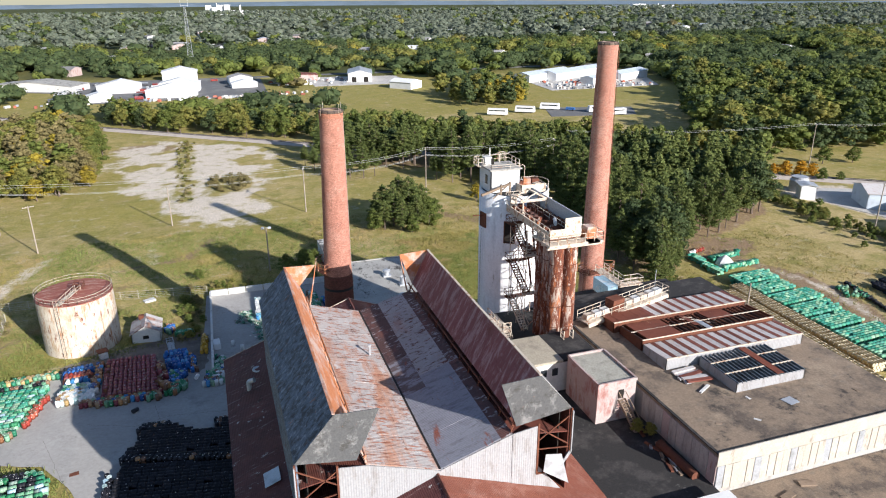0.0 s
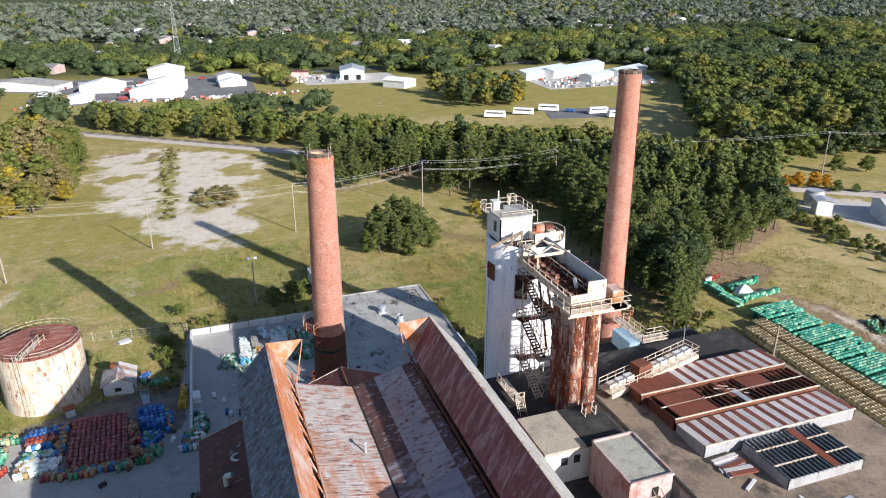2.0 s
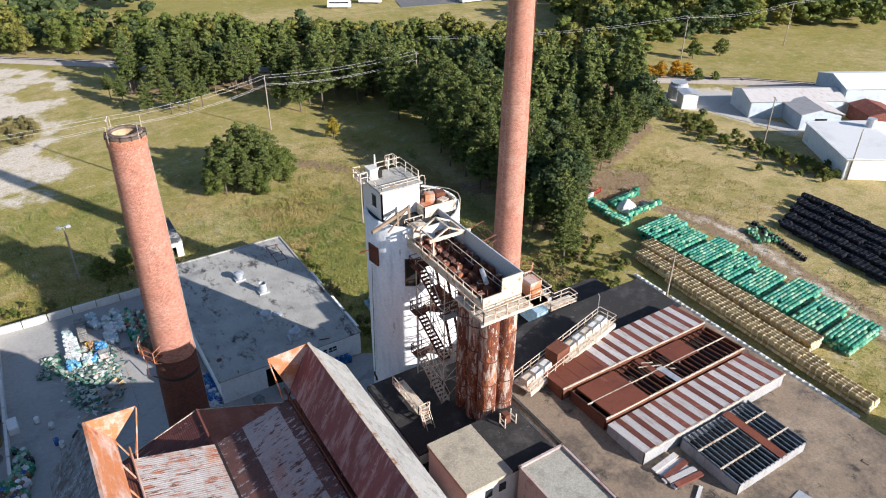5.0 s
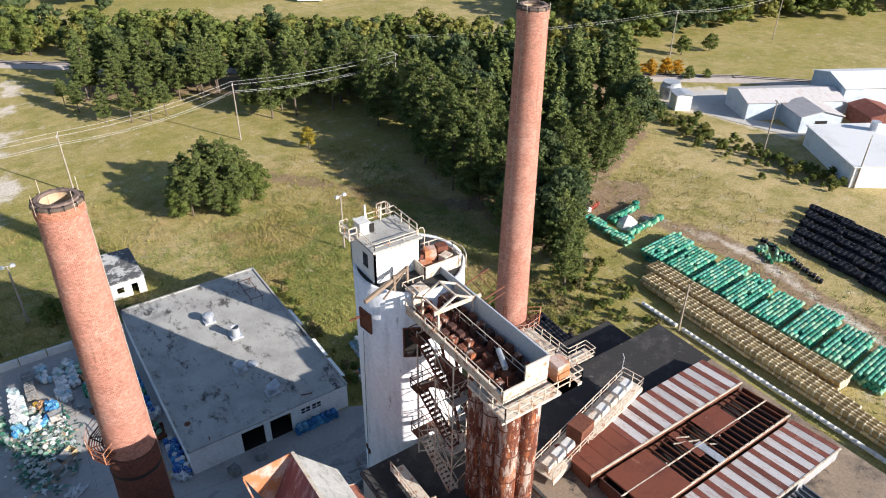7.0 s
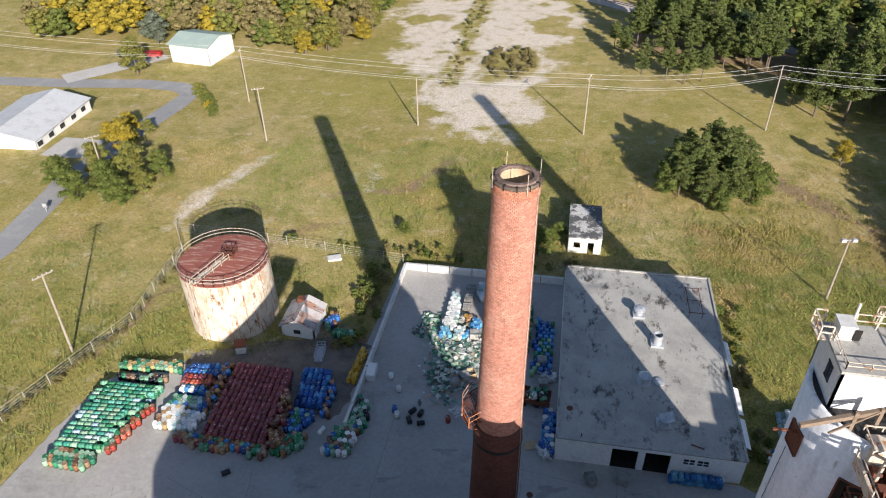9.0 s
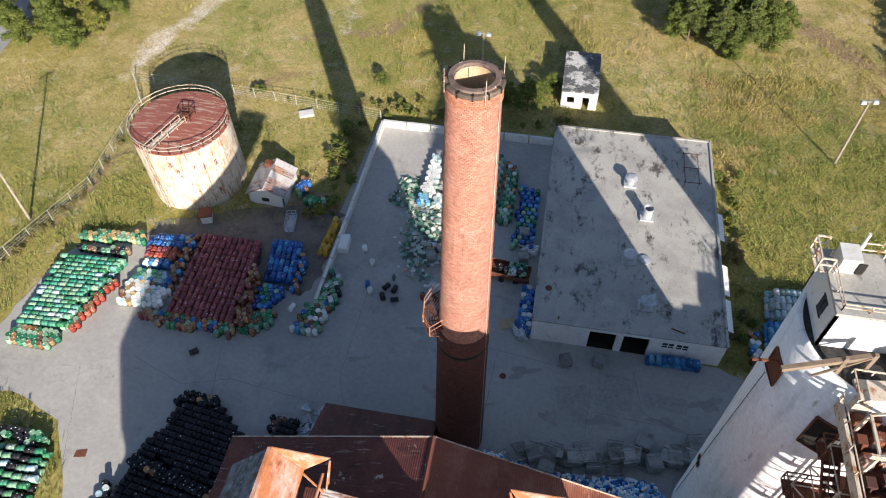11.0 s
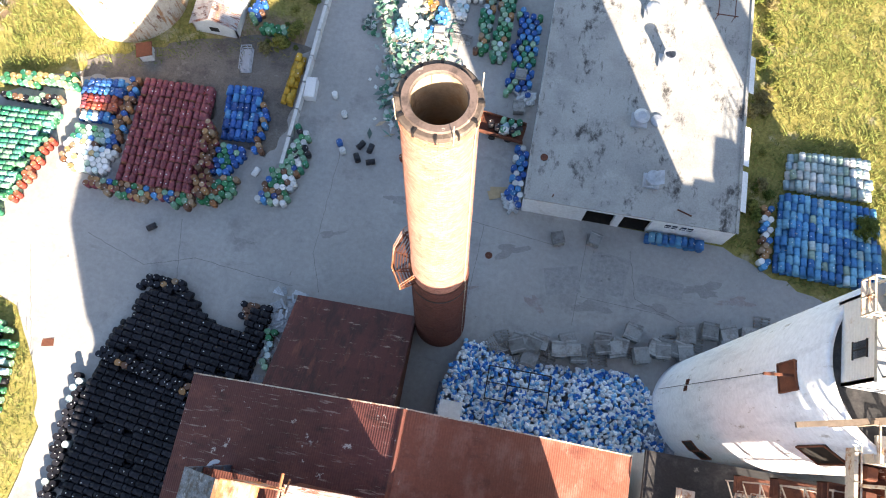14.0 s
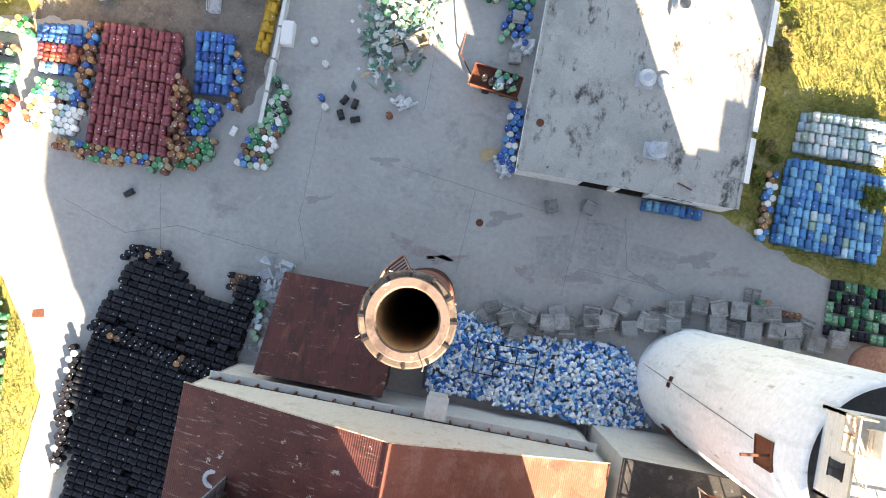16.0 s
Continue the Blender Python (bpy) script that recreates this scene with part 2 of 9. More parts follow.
M["grey_board"] = layered("grey_panel_wall", (0.42, 0.40, 0.37), [((0.28, 0.26, 0.24), (0.9, 0.9, 0.3), 0.5, 0.66), ((0.50, 0.45, 0.38), 0.6, 0.58, 0.7)], 0.85, fine=0.14, rand="object", spread=0.14)
M["pink_wall"] = layered("stained_block_wall", (0.44, 0.36, 0.34), [((0.32, 0.15, 0.13), (0.9, 0.9, 0.35), 0.50, 0.64), ((0.56, 0.50, 0.47), 0.7, 0.58, 0.7), ((0.2, 0.16, 0.14), (1.3, 1.3, 0.4), 0.62, 0.74)], 0.9, fine=0.14)
# near-black that puts the shade inside openings and roof bays into colour
M["dark"] = layered("interior_shade", (0.02, 0.018, 0.016), [((0.045, 0.03, 0.022), 0.8, 0.5, 0.7)], 0.95, fine=0.2)
M["tank_side"] = layered("rust_streaked_tank_plate", (0.60, 0.54, 0.45), [((0.47, 0.36, 0.25), (0.9, 0.9, 0.5), 0.48, 0.62), ((0.40, 0.21, 0.11), (2.0, 2.0, 0.28), 0.52, 0.61), ((0.19, 0.07, 0.04), (1.3, 1.3, 0.5), 0.575, 0.64), ((0.70, 0.66, 0.59), (0.8, 0.8, 0.6), 0.57, 0.68)], 0.75, fine=0.12, rand="object", spread=0.06)
M["tank_top"] = layered("rusty_tank_roof", (0.28, 0.095, 0.07), [((0.44, 0.29, 0.23), (0.3, 2.4, 1), 0.52, 0.60), ((0.17, 0.06, 0.045), 0.6, 0.56, 0.7), ((0.52, 0.42, 0.36), (0.7, 0.7, 1), 0.68, 0.74)], 0.8, fine=0.14)
M["brick"] = layered("chimney_brick", (0.43, 0.205, 0.150), [((0.35, 0.150, 0.108), 0.5, 0.5, 0.68), ((0.50, 0.285, 0.22), 0.22, 0.50, 0.66), ((0.20, 0.09, 0.065), (0.8, 0.8, 0.12), 0.62, 0.74)], 0.9, fine=0.14, fine_scale=5, rand="island", spread=0.20)
M["brick_piece"] = layered("chimney_brick_single", (0.42, 0.18, 0.115), [((0.33, 0.12, 0.075), 0.5, 0.5, 0.68), ((0.50, 0.25, 0.16), 0.22, 0.52, 0.68)], 0.9, fine=0.14, fine_scale=5, rand="object", spread=0.22)
M["brick_dark"] = layered("dark_lower_brick", (0.155, 0.058, 0.042), [((0.10, 0.04, 0.03), 0.4, 0.5, 0.68)], 0.9, fine=0.16, rand="island", spread=0.2)
M["mortar"] = layered("mortar", (0.50, 0.41, 0.34), [((0.38, 0.28, 0.22), 0.5, 0.5, 0.7)], 0.95)
M["mortar_dark"] = layered("dark_mortar", (0.12, 0.06, 0.045), [], 0.95)
M["liner"] = layered("yellow_firebrick_lining", (0.46, 0.36, 0.24), [((0.40, 0.26, 0.14), 0.9, 0.5, 0.7), ((0.10, 0.07, 0.05), (0.6, 0.6, 0.25), 0.60, 0.72)], 0.9, fine=0.15)
M["cap"] = layered("tarred_cap", (0.10, 0.075, 0.06), [((0.26, 0.20, 0.15), 1.2, 0.5, 0.66), ((0.45, 0.40, 0.33), 2.0, 0.66, 0.72)], 0.85, fine=0.2)
# rusty sheet with sunlight put into its colour, for the hall's east slope
M["roof_salmon_lit"] = layered("lit_salmon_rust_sheet", (0.25, 0.088, 0.056), [((0.32, 0.15, 0.11), (0.8, 0.5, 0.6), 0.48, 0.64), ((0.17, 0.058, 0.04), (0.4, 0.7, 0.7), 0.56, 0.68), ((0.40, 0.26, 0.21), (2.4, 0.8, 0.8), 0.64, 0.70)], 0.7, fine=0.14, rand="object", spread=0.10, ridge=("X", 0.16, 0.02))
M["end_grey"] = layered("grey_end_sheet", (0.095, 0.097, 0.10), [((0.20, 0.20, 0.20), (1.2, 1.2, 0.9), 0.52, 0.64), ((0.065, 0.063, 0.06), (0.9, 0.9, 1.2), 0.52, 0.64), ((0.30, 0.15, 0.10), 1.2, 0.66, 0.72)], 0.75, fine=0.2)
# rusty sheet with shade put into its colour, for the hall's west slope
M["roof_brown_shaded"] = layered("shaded_brown_roof", (0.105, 0.035, 0.033), [((0.15, 0.050, 0.042), (0.25, 0.5, 0.5), 0.48, 0.64), ((0.05, 0.021, 0.019), (0.35, 0.7, 0.7), 0.54, 0.68), ((0.25, 0.17, 0.155), (0.35, 3.6, 0.8), 0.585, 0.64), ((0.46, 0.41, 0.39), (0.9, 1.1, 0.5), 0.63, 0.655)], 0.7, fine=0.18, rand="object", spread=0.10, ridge=("X", 0.16, 0.02))
M["store_white"] = layered("bright_painted_masonry", (0.82, 0.825, 0.82), [((0.58, 0.56, 0.52), 0.5, 0.54, 0.7), ((0.34, 0.30, 0.26), (1.4, 1.4, 0.35), 0.64, 0.76)], 0.85, fine=0.10, fine_scale=3, bump=0.02)
M["cap_lip"] = layered("streaked_brown_lip", (0.17, 0.12, 0.10), [((0.50, 0.44, 0.36), 1.6, 0.60, 0.66), ((0.09, 0.065, 0.055), 0.9, 0.52, 0.64)], 0.85, fine=0.2)
M["roof_maroon"] = layered("dark_maroon_sheet", (0.088, 0.026, 0.025), [((0.05, 0.018, 0.018), (0.9, 0.3, 0.5), 0.48, 0.60), ((0.14, 0.045, 0.035), (1.4, 0.2, 0.5), 0.56, 0.66), ((0.30, 0.22, 0.19), (0.6, 2.6, 0.8), 0.60, 0.66)], 0.65, fine=0.14, rand="object", spread=0.12, ridge=("X", 0.2, 0.015))
M["pale_band"] = layered("stained_pale_concrete", (0.44, 0.40, 0.34), [((0.52, 0.49, 0.44), 0.5, 0.5, 0.66), ((0.27, 0.23, 0.19), (1.2, 1.2, 0.4), 0.56, 0.68)], 0.9, fine=0.14, bump=0.01)
M["iron"] = layered("dark_iron", (0.035, 0.030, 0.028), [], 0.6, metal=0.3)
M["wood"] = layered("weathered_wood", (0.24, 0.18, 0.13), [((0.15, 0.11, 0.08), 1.5, 0.5, 0.7)], 0.9, fine=0.2, rand="object", spread=0.25)
M["tan_wood"] = layered("tan_boards", (0.42, 0.31, 0.18), [((0.32, 0.23, 0.13), 1.5, 0.5, 0.7)], 0.9, fine=0.15, rand="object", spread=0.15)
M["film_wrap"] = layered("grey_plastic_film", (0.55, 0.57, 0.58), [((0.36, 0.38, 0.39), 3.0, 0.5, 0.6)], 0.4, fine=0.15, rand="island", spread=0.25)
M["pole"] = layered("pole_wood", (0.34, 0.29, 0.24), [((0.22, 0.17, 0.13), 1.5, 0.5, 0.7)], 0.9, fine=0.15)
M["wire"] = layered("wire", (0.48, 0.48, 0.46), [], 0.6)
M["post"] = layered("fence_post", (0.42, 0.39, 0.33), [], 0.8)
M["crate"] = layered("grey_crate", (0.31, 0.305, 0.29), [((0.17, 0.155, 0.14), 1.1, 0.48, 0.64)], 0.85, fine=0.14, rand="object", spread=0.35)
M["white_plain"] = layered("white_sheet_metal", (0.74, 0.74, 0.73), [((0.60, 0.60, 0.58), 0.15, 0.52, 0.7)], 0.6, fine=0.05, rand="object", spread=0.06)
M["blue_grey_wall"] = layered("pale_blue_wall", (0.50, 0.56, 0.62), [((0.40, 0.45, 0.50), 0.4, 0.5, 0.66)], 0.7, fine=0.06)
M["green_roof"] = layered("pale_green_metal_roof", (0.30, 0.38, 0.34), [((0.36, 0.43, 0.39), 0.3, 0.5, 0.7)], 0.6, fine=0.06)
M["shingle"] = layered("grey_far_roof", (0.30, 0.29, 0.28), [], 0.85, rand="object", spread=0.4)
M["asphalt"] = layered("asphalt", (0.15, 0.15, 0.15), [((0.22, 0.22, 0.21), 0.05, 0.5, 0.7)], 0.9)
M["pale_gravel"] = layered("pale_gravel_yard", (0.48, 0.46, 0.43), [((0.36, 0.34, 0.30), 0.08, 0.5, 0.66)], 0.95)
M["ballast"] = layered("rail_ballast", (0.42, 0.37, 0.33), [((0.32, 0.28, 0.24), 0.4, 0.5, 0.7)], 0.95)
M["glass"] = layered("dark_window_glass", (0.03, 0.035, 0.04), [], 0.15, fine=0, spec=0.5)
M["bark"] = layered("bark", (0.13, 0.10, 0.08), [((0.2, 0.15, 0.11), 3.0, 0.5, 0.7)], 0.95)


def leaf(name, colours, spread=0.3):
    """Leaves that also let light through."""
    m = layered(name, colours[0], [(colours[1], 0.22, 0.45, 0.62), (colours[2], 0.9, 0.56, 0.68)], 0.75, fine=0, rand="island", spread=spread, spec=0.2)
    N, L = m.node_tree.nodes, m.node_tree.links
    b = N["Principled BSDF"]
    t, mix = N.new("ShaderNodeBsdfTranslucent"), N.new("ShaderNodeMixShader")
    L.new(b.inputs["Base Color"].links[0].from_socket, t.inputs["Color"])
    mix.inputs[0].default_value = 0.36
    L.new(b.outputs[0], mix.inputs[1])
    L.new(t.outputs[0], mix.inputs[2])
    L.new(mix.outputs[0], N["Material Output"].inputs["Surface"])
    return m


LEAF = {
    "pine": leaf("pine_needles", [(0.120, 0.155, 0.046), (0.165, 0.192, 0.056), (0.225, 0.222, 0.068)]),
    "green": leaf("green_leaves", [(0.125, 0.160, 0.038), (0.165, 0.190, 0.045), (0.210, 0.200, 0.055)]),
    "dark": leaf("dark_leaves", [(0.070, 0.102, 0.042), (0.095, 0.122, 0.046), (0.125, 0.135, 0.055)]),
    "olive": leaf("olive_leaves", [(0.190, 0.200, 0.050), (0.250, 0.225, 0.055), (0.160, 0.180, 0.050)]),
    "yellow": leaf("yellow_leaves", [(0.38, 0.29, 0.035), (0.30, 0.25, 0.040), (0.19, 0.18, 0.045)]),
    "brown": leaf("brown_leaves", [(0.250, 0.208, 0.090), (0.220, 0.192, 0.080), (0.190, 0.176, 0.070)]),
    # grey-green leaves; on the distant woods the grey is haze put into colour
    "grey": leaf("grey_green_and_hazed_leaves", [(0.150, 0.180, 0.130), (0.185, 0.205, 0.150), (0.220, 0.220, 0.160)]),
    "gold": leaf("golden_leaves", [(0.52, 0.28, 0.020), (0.42, 0.25, 0.025), (0.30, 0.20, 0.03)]),
}
DRUM_COL = {
    "maroon": [(0.215, 0.052, 0.066), (0.235, 0.060, 0.074), (0.190, 0.045, 0.058)],
    "sky": [(0.045, 0.20, 0.42), (0.09, 0.31, 0.53), (0.035, 0.15, 0.36), (0.16, 0.40, 0.56)],
    "blue": [(0.022, 0.095, 0.32), (0.030, 0.13, 0.38), (0.022, 0.075, 0.24), (0.06, 0.23, 0.46)],
    "green": [(0.022, 0.16, 0.065), (0.04, 0.20, 0.09), (0.13, 0.29, 0.17), (0.25, 0.38, 0.26), (0.03, 0.18, 0.10), (0.18, 0.34, 0.22)],
    "teal": [(0.03, 0.20, 0.12), (0.07, 0.28, 0.18), (0.17, 0.38, 0.24), (0.04, 0.24, 0.17), (0.24, 0.42, 0.27), (0.10, 0.32, 0.24)],
    "black": [(0.018, 0.018, 0.023), (0.024, 0.024, 0.030), (0.014, 0.014, 0.018)],
    "tan": [(0.46, 0.33, 0.15), (0.54, 0.40, 0.19), (0.40, 0.28, 0.12)],
    "white": [(0.66, 0.66, 0.63), (0.58, 0.58, 0.56), (0.72, 0.72, 0.70)],
    "yellow": [(0.48, 0.29, 0.035), (0.42, 0.25, 0.03)],
    "rusty": [(0.22, 0.10, 0.045), (0.33, 0.18, 0.08), (0.15, 0.075, 0.045), (0.30, 0.20, 0.12)],
    "red": [(0.30, 0.045, 0.03), (0.36, 0.10, 0.06)],
    "pale": [(0.34, 0.46, 0.46), (0.48, 0.56, 0.54), (0.26, 0.36, 0.30), (0.34, 0.48, 0.55)],
}
DRUM = {k: layered("drum_" + k, c[0], [((0.20, 0.12, 0.07), 3.0, 0.68, 0.78)], 0.5, fine=0.10, rand="object", spread=0.18, palette=c, spec=0.35) for k, c in DRUM_COL.items()}
DRUM_STUFF = {k: layered("stacked_drum_" + k, c[0], [((0.20, 0.12, 0.07), 3.0, 0.68, 0.78)], 0.52, fine=0.10, rand="island", spread=0.22, palette=c, spec=0.30 if k != "black" else 0.15) for k, c in DRUM_COL.items()}


# ---- building helpers ----
class MB:
    """Collects faces for one mesh."""

    def __init__(self):
        self.v, self.f, self.m = [], [], []

    def add(self, verts, faces, m=0):
        n = len(self.v)
        self.v.extend([tuple(p) for p in verts])
        self.f.extend([tuple(n + i for i in q) for q in faces])
        self.m.extend([m] * len(faces))
        return self

    def box(self, c, s, rz=0.0, m=0, top=1.0):
        x, y, z = s[0] / 2, s[1] / 2, s[2] / 2
        cs, sn = math.cos(radians(rz)), math.sin(radians(rz))
        pts = []
        for k, t in ((-z, 1.0), (z, top)):
            for a, b in ((-x, -y), (x, -y), (x, y), (-x, y)):
                a, b = a * t, b * t
                pts.append((c[0] + a * cs - b * sn, c[1] + a * sn + b * cs, c[2] + k))
        return self.add(pts, [(0, 3, 2, 1), (4, 5, 6, 7), (0, 1, 5, 4), (1, 2, 6, 5), (2, 3, 7, 6), (3, 0, 4, 7)], m)

    def beam(self, p, q, w=0.12, h=None, m=0):
        p, q = Vector(p), Vector(q)
        d = (q - p).normalized()
        side = d.cross(Vector((0, 0, 1)))
        side = side.normalized() if side.length > 1e-3 else Vector((1, 0, 0))
        up = side.cross(d)
        a, b = side * w / 2, up * (h or w) / 2
        pts = [p - a - b, p + a - b, p + a + b, p - a + b, q - a - b, q + a - b, q + a + b, q - a + b]
        return self.add(pts, [(0, 1, 2, 3), (7, 6, 5, 4), (0, 4, 5, 1), (1, 5, 6, 2), (2, 6, 7, 3), (3, 7, 4, 0)], m)

    def tube(self, p, q, r0, r1=None, n=8, m=0, caps=True):
        p, q = Vector(p), Vector(q)
        r1 = r0 if r1 is None else r1
        d = (q - p).normalized()
        a = d.orthogonal().normalized()
        b = d.cross(a)
        pts = [o + (a * math.cos(t) + b * math.sin(t)) * r for o, r in ((p, r0), (q, r1)) for t in [2 * math.pi * i / n for i in range(n)]]
        fs = [(i, (i + 1) % n, n + (i + 1) % n, n + i) for i in range(n)]
        if caps:
            fs += [tuple(range(n - 1, -1, -1)), tuple(range(n, 2 * n))]
        return self.add(pts, fs, m)

    def rings(self, c, prof, n=32, m=0, close=False):
        """A turned shape round the upright axis at c: prof is (radius, height) from one end to the other."""
        k = len(self.v)
        for r, z in prof:
            self.v.extend([(c[0] + r * math.cos(2 * math.pi * i / n), c[1] + r * math.sin(2 * math.pi * i / n), c[2] + z) for i in range(n)])
        for j in range(len(prof) - 1):
            for i in range(n):
                self.f.append((k + j * n + i, k + j * n + (i + 1) % n, k + (j + 1) * n + (i + 1) % n, k + (j + 1) * n + i))
                self.m.append(m)
        if close:
            self.f.append(tuple(k + (len(prof) - 1) * n + i for i in range(n)))
            self.m.append(m)
        return self

    def sweep(self, pts, r, n=6, m=0):
        """One bent rod through the points."""
        k = len(self.v)
        for i, p in enumerate(pts):
            d = (Vector(pts[min(i + 1, len(pts) - 1)]) - Vector(pts[max(i - 1, 0)])).normalized()
            a = d.cross(Vector((0, 0, 1)))
            a = a.normalized() if a.length > 1e-3 else Vector((1, 0, 0))
            b = a.cross(d)
            self.v.extend([tuple(Vector(p) + (a * math.cos(2 * math.pi * j / n) + b * math.sin(2 * math.pi * j / n)) * r) for j in range(n)])
        for i in range(len(pts) - 1):
            for j in range(n):
                self.f.append((k + i * n + j, k + i * n + (j + 1) % n, k + (i + 1) * n + (j + 1) % n, k + (i + 1) * n + j))
                self.m.append(m)
        return self

    def plate(self, pts, t=0.04, m=0):
        """A sheet of thickness t, from its corners in turn."""
        pts = [Vector(p) for p in pts]
        nrm = (pts[1] - pts[0]).cross(pts[2] - pts[0]).normalized() * t
        n = len(pts)
        fs = [tuple(range(n)), tuple(range(2 * n - 1, n - 1, -1))] + [(i, n + i, n + (i + 1) % n, (i + 1) % n) for i in range(n)]
        return self.add(pts + [p - nrm for p in pts], fs, m)

    def rail(self, pts, h=1.05, step=1.6, r=0.035, loop=False, m=0):
        pts = [Vector(p) for p in pts]
        for p, q in zip(pts, pts[1:] + (pts[:1] if loop else [])):
            n = max(1, round((q - p).length / step))
            for i in range(n + 1):
                o = p.lerp(q, i / n)
                self.beam(o, o + Vector((0, 0, h)), 2 * r, None, m)
            for k in (0.5, 1.0):
                self.beam(p + Vector((0, 0, h * k)), q + Vector((0, 0, h * k)), 2 * r, None, m)
        return self

    def mesh(self, name, *mats):
        me = bpy.data.meshes.new(name)
        me.from_pydata(self.v, [], self.f)
        for k in mats:
            me.materials.append(k)
        if len(mats) > 1:
            me.polygons.foreach_set("material_index", self.m)
        me.update()
        return me


def smooth(me):
    me.polygons.foreach_set("use_smooth", [True] * len(me.polygons))
    return me


def thing(name, loc, label, category, group="", kind=""):
    ob = new(name)
    ob.location = loc
    ob.empty_display_size = 0.2
    return tagged(ob, label, category, group, kind)


def part(name, mb, material, parent, label=""):
    """One mesh part, with its faces in world coordinates, under a thing or a part."""
    me = mb if isinstance(mb, bpy.types.Mesh) else mb.mesh(name, *(material if isinstance(material, (list, tuple)) else [material]))
    ob = new(name, me)
    ob.parent = parent
    top = parent.parent if parent.parent else parent
    if parent.parent is None:
        ob.matrix_parent_inverse = Matrix.Translation(parent.location).inverted()
    return tagged(ob, label)


def solo(name, mb, material, label, category, group="", kind=""):
    me = mb if isinstance(mb, bpy.types.Mesh) else mb.mesh(name, *(material if isinstance(material, (list, tuple)) else [material]))
    return tagged(new(name, me), label, category, group, kind)


def railing(pts, h, step_, r, material, parent, loop=False):
    """A handrail whose posts and bars are parts."""
    pts = [Vector(p) for p in pts]
    for p, q in zip(pts, pts[1:] + (pts[:1] if loop else [])):
        n = max(1, round((q - p).length / step_))
        for i in range(n):
            o = p.lerp(q, i / n)
            part("rail_post", MB().beam(o, o + Vector((0, 0, h)), 2 * r), material, parent)
        for k in (0.5, 1.0):
            part("rail_bar", MB().beam(p + Vector((0, 0, h * k)), q + Vector((0, 0, h * k)), 2 * r), material, parent)
    if not loop:
        part("rail_post", MB().beam(pts[-1], pts[-1] + Vector((0, 0, h)), 2 * r), material, parent)


def step(v, lo, hi):
    t = np.clip((v - lo) / (hi - lo), 0, 1)
    return t * t * (3 - 2 * t)


def ground_z(x, y):
    """The yard rises gently to the west."""
    return np.clip(-np.asarray(x, float) * 0.048, 0.0, 1.0) * (1 - step(np.asarray(y, float), 150, 185))


def gz(x, y):
    return float(ground_z(x, y))


def inside(poly, x, y):
    c = np.zeros(np.shape(x), bool)
    n = len(poly)
    for i in range(n):
        (x0, y0), (x1, y1) = poly[i], poly[(i + 1) % n]
        if y0 == y1:
            continue
        c ^= ((y0 > y) != (y1 > y)) & (x < (x1 - x0) * (y - y0) / (y1 - y0) + x0)
    return c


def lattice(x, y, scale, seed):
    """Smooth random values in -1..1 over the plan."""
    out = np.zeros(np.shape(x))
    amp, tot = 1.0, 0.0
    r = np.random.default_rng(seed)
    for o in range(4):
        g = r.uniform(-1, 1, (64, 64))
        u, v = np.asarray(x) / scale * 2 ** o, np.asarray(y) / scale * 2 ** o
        i, j = np.floor(u).astype(int), np.floor(v).astype(int)
        a, b = u - i, v - j
        a, b = a * a * (3 - 2 * a), b * b * (3 - 2 * b)
        i0, j0, i1, j1 = i % 64, j % 64, (i + 1) % 64, (j + 1) % 64
        out += amp * ((g[i0, j0] * (1 - a) + g[i1, j0] * a) * (1 - b) + (g[i0, j1] * (1 - a) + g[i1, j1] * a) * b)
        tot += amp
        amp *= 0.55
    return out / tot


def near_line(x, y, pts):
    """The distance to a bent line in the plan."""
    d = np.full(np.shape(x), 1e9)
    for (x0, y0), (x1, y1) in zip(pts, pts[1:]):
        dx, dy = x1 - x0, y1 - y0
        t = np.clip(((x - x0) * dx + (y - y0) * dy) / (dx * dx + dy * dy), 0, 1)
        d = np.minimum(d, np.hypot(x - x0 - t * dx, y - y0 - t * dy))
    return d


# ---- ground ----
RAIL = [(-260, 520), (-45.7, 328), (30, 268), (149, 179), (187, 152), (214, 125), (420, -60)]
YARD = [(-37, 84), (-35.5, 95), (-34, 102), (-29, 105.5), (-22, 107), (-12, 110.5), (-5, 111), (-4.2, 130.5), (20, 130.5), (20.2, 100), (39, 99.5), (46, 96.5), (52, 95), (66, 93), (66, 60), (40, 30), (-16, 30), (-19, 66), (-18.6, 72), (-20.4, 77), (-24, 82), (-29, 84)]
PALE = [(-34, 280), (-24, 290), (-10, 288), (16, 268), (21, 246), (16, 226), (13, 203), (14, 186), (3, 172), (-8, 176), (-14, 198), (-22, 212), (-31, 240)]
PINES = [(30, 232), (48, 222), (57, 221), (72, 211), (92, 203), (97, 178), (97, 160), (86, 142), (80, 122), (82, 109), (88, 110), (99, 121), (108, 125), (137, 138), (149, 158), (160, 168), (140, 184), (95, 218), (60, 244), (36, 252)]


def lines(lo, a, b, step_, hi):
    near = np.arange(a, b + step_, step_)
    left, right = [], []
    d, v = step_, a
    while v > lo:
        d *= 1.35
        v -= d
        left.append(max(v, lo))
    d, v = step_, near[-1]
    while v < hi:
        d *= 1.35
        v += d
        right.append(min(v, hi))
    return np.concatenate([left[::-1], near, right])


def far_drop(y):
    """The land falls away towards the river plain."""
    return -10 * step(y, 1100, 2000) - 22 * step(y, 2000, 3000)


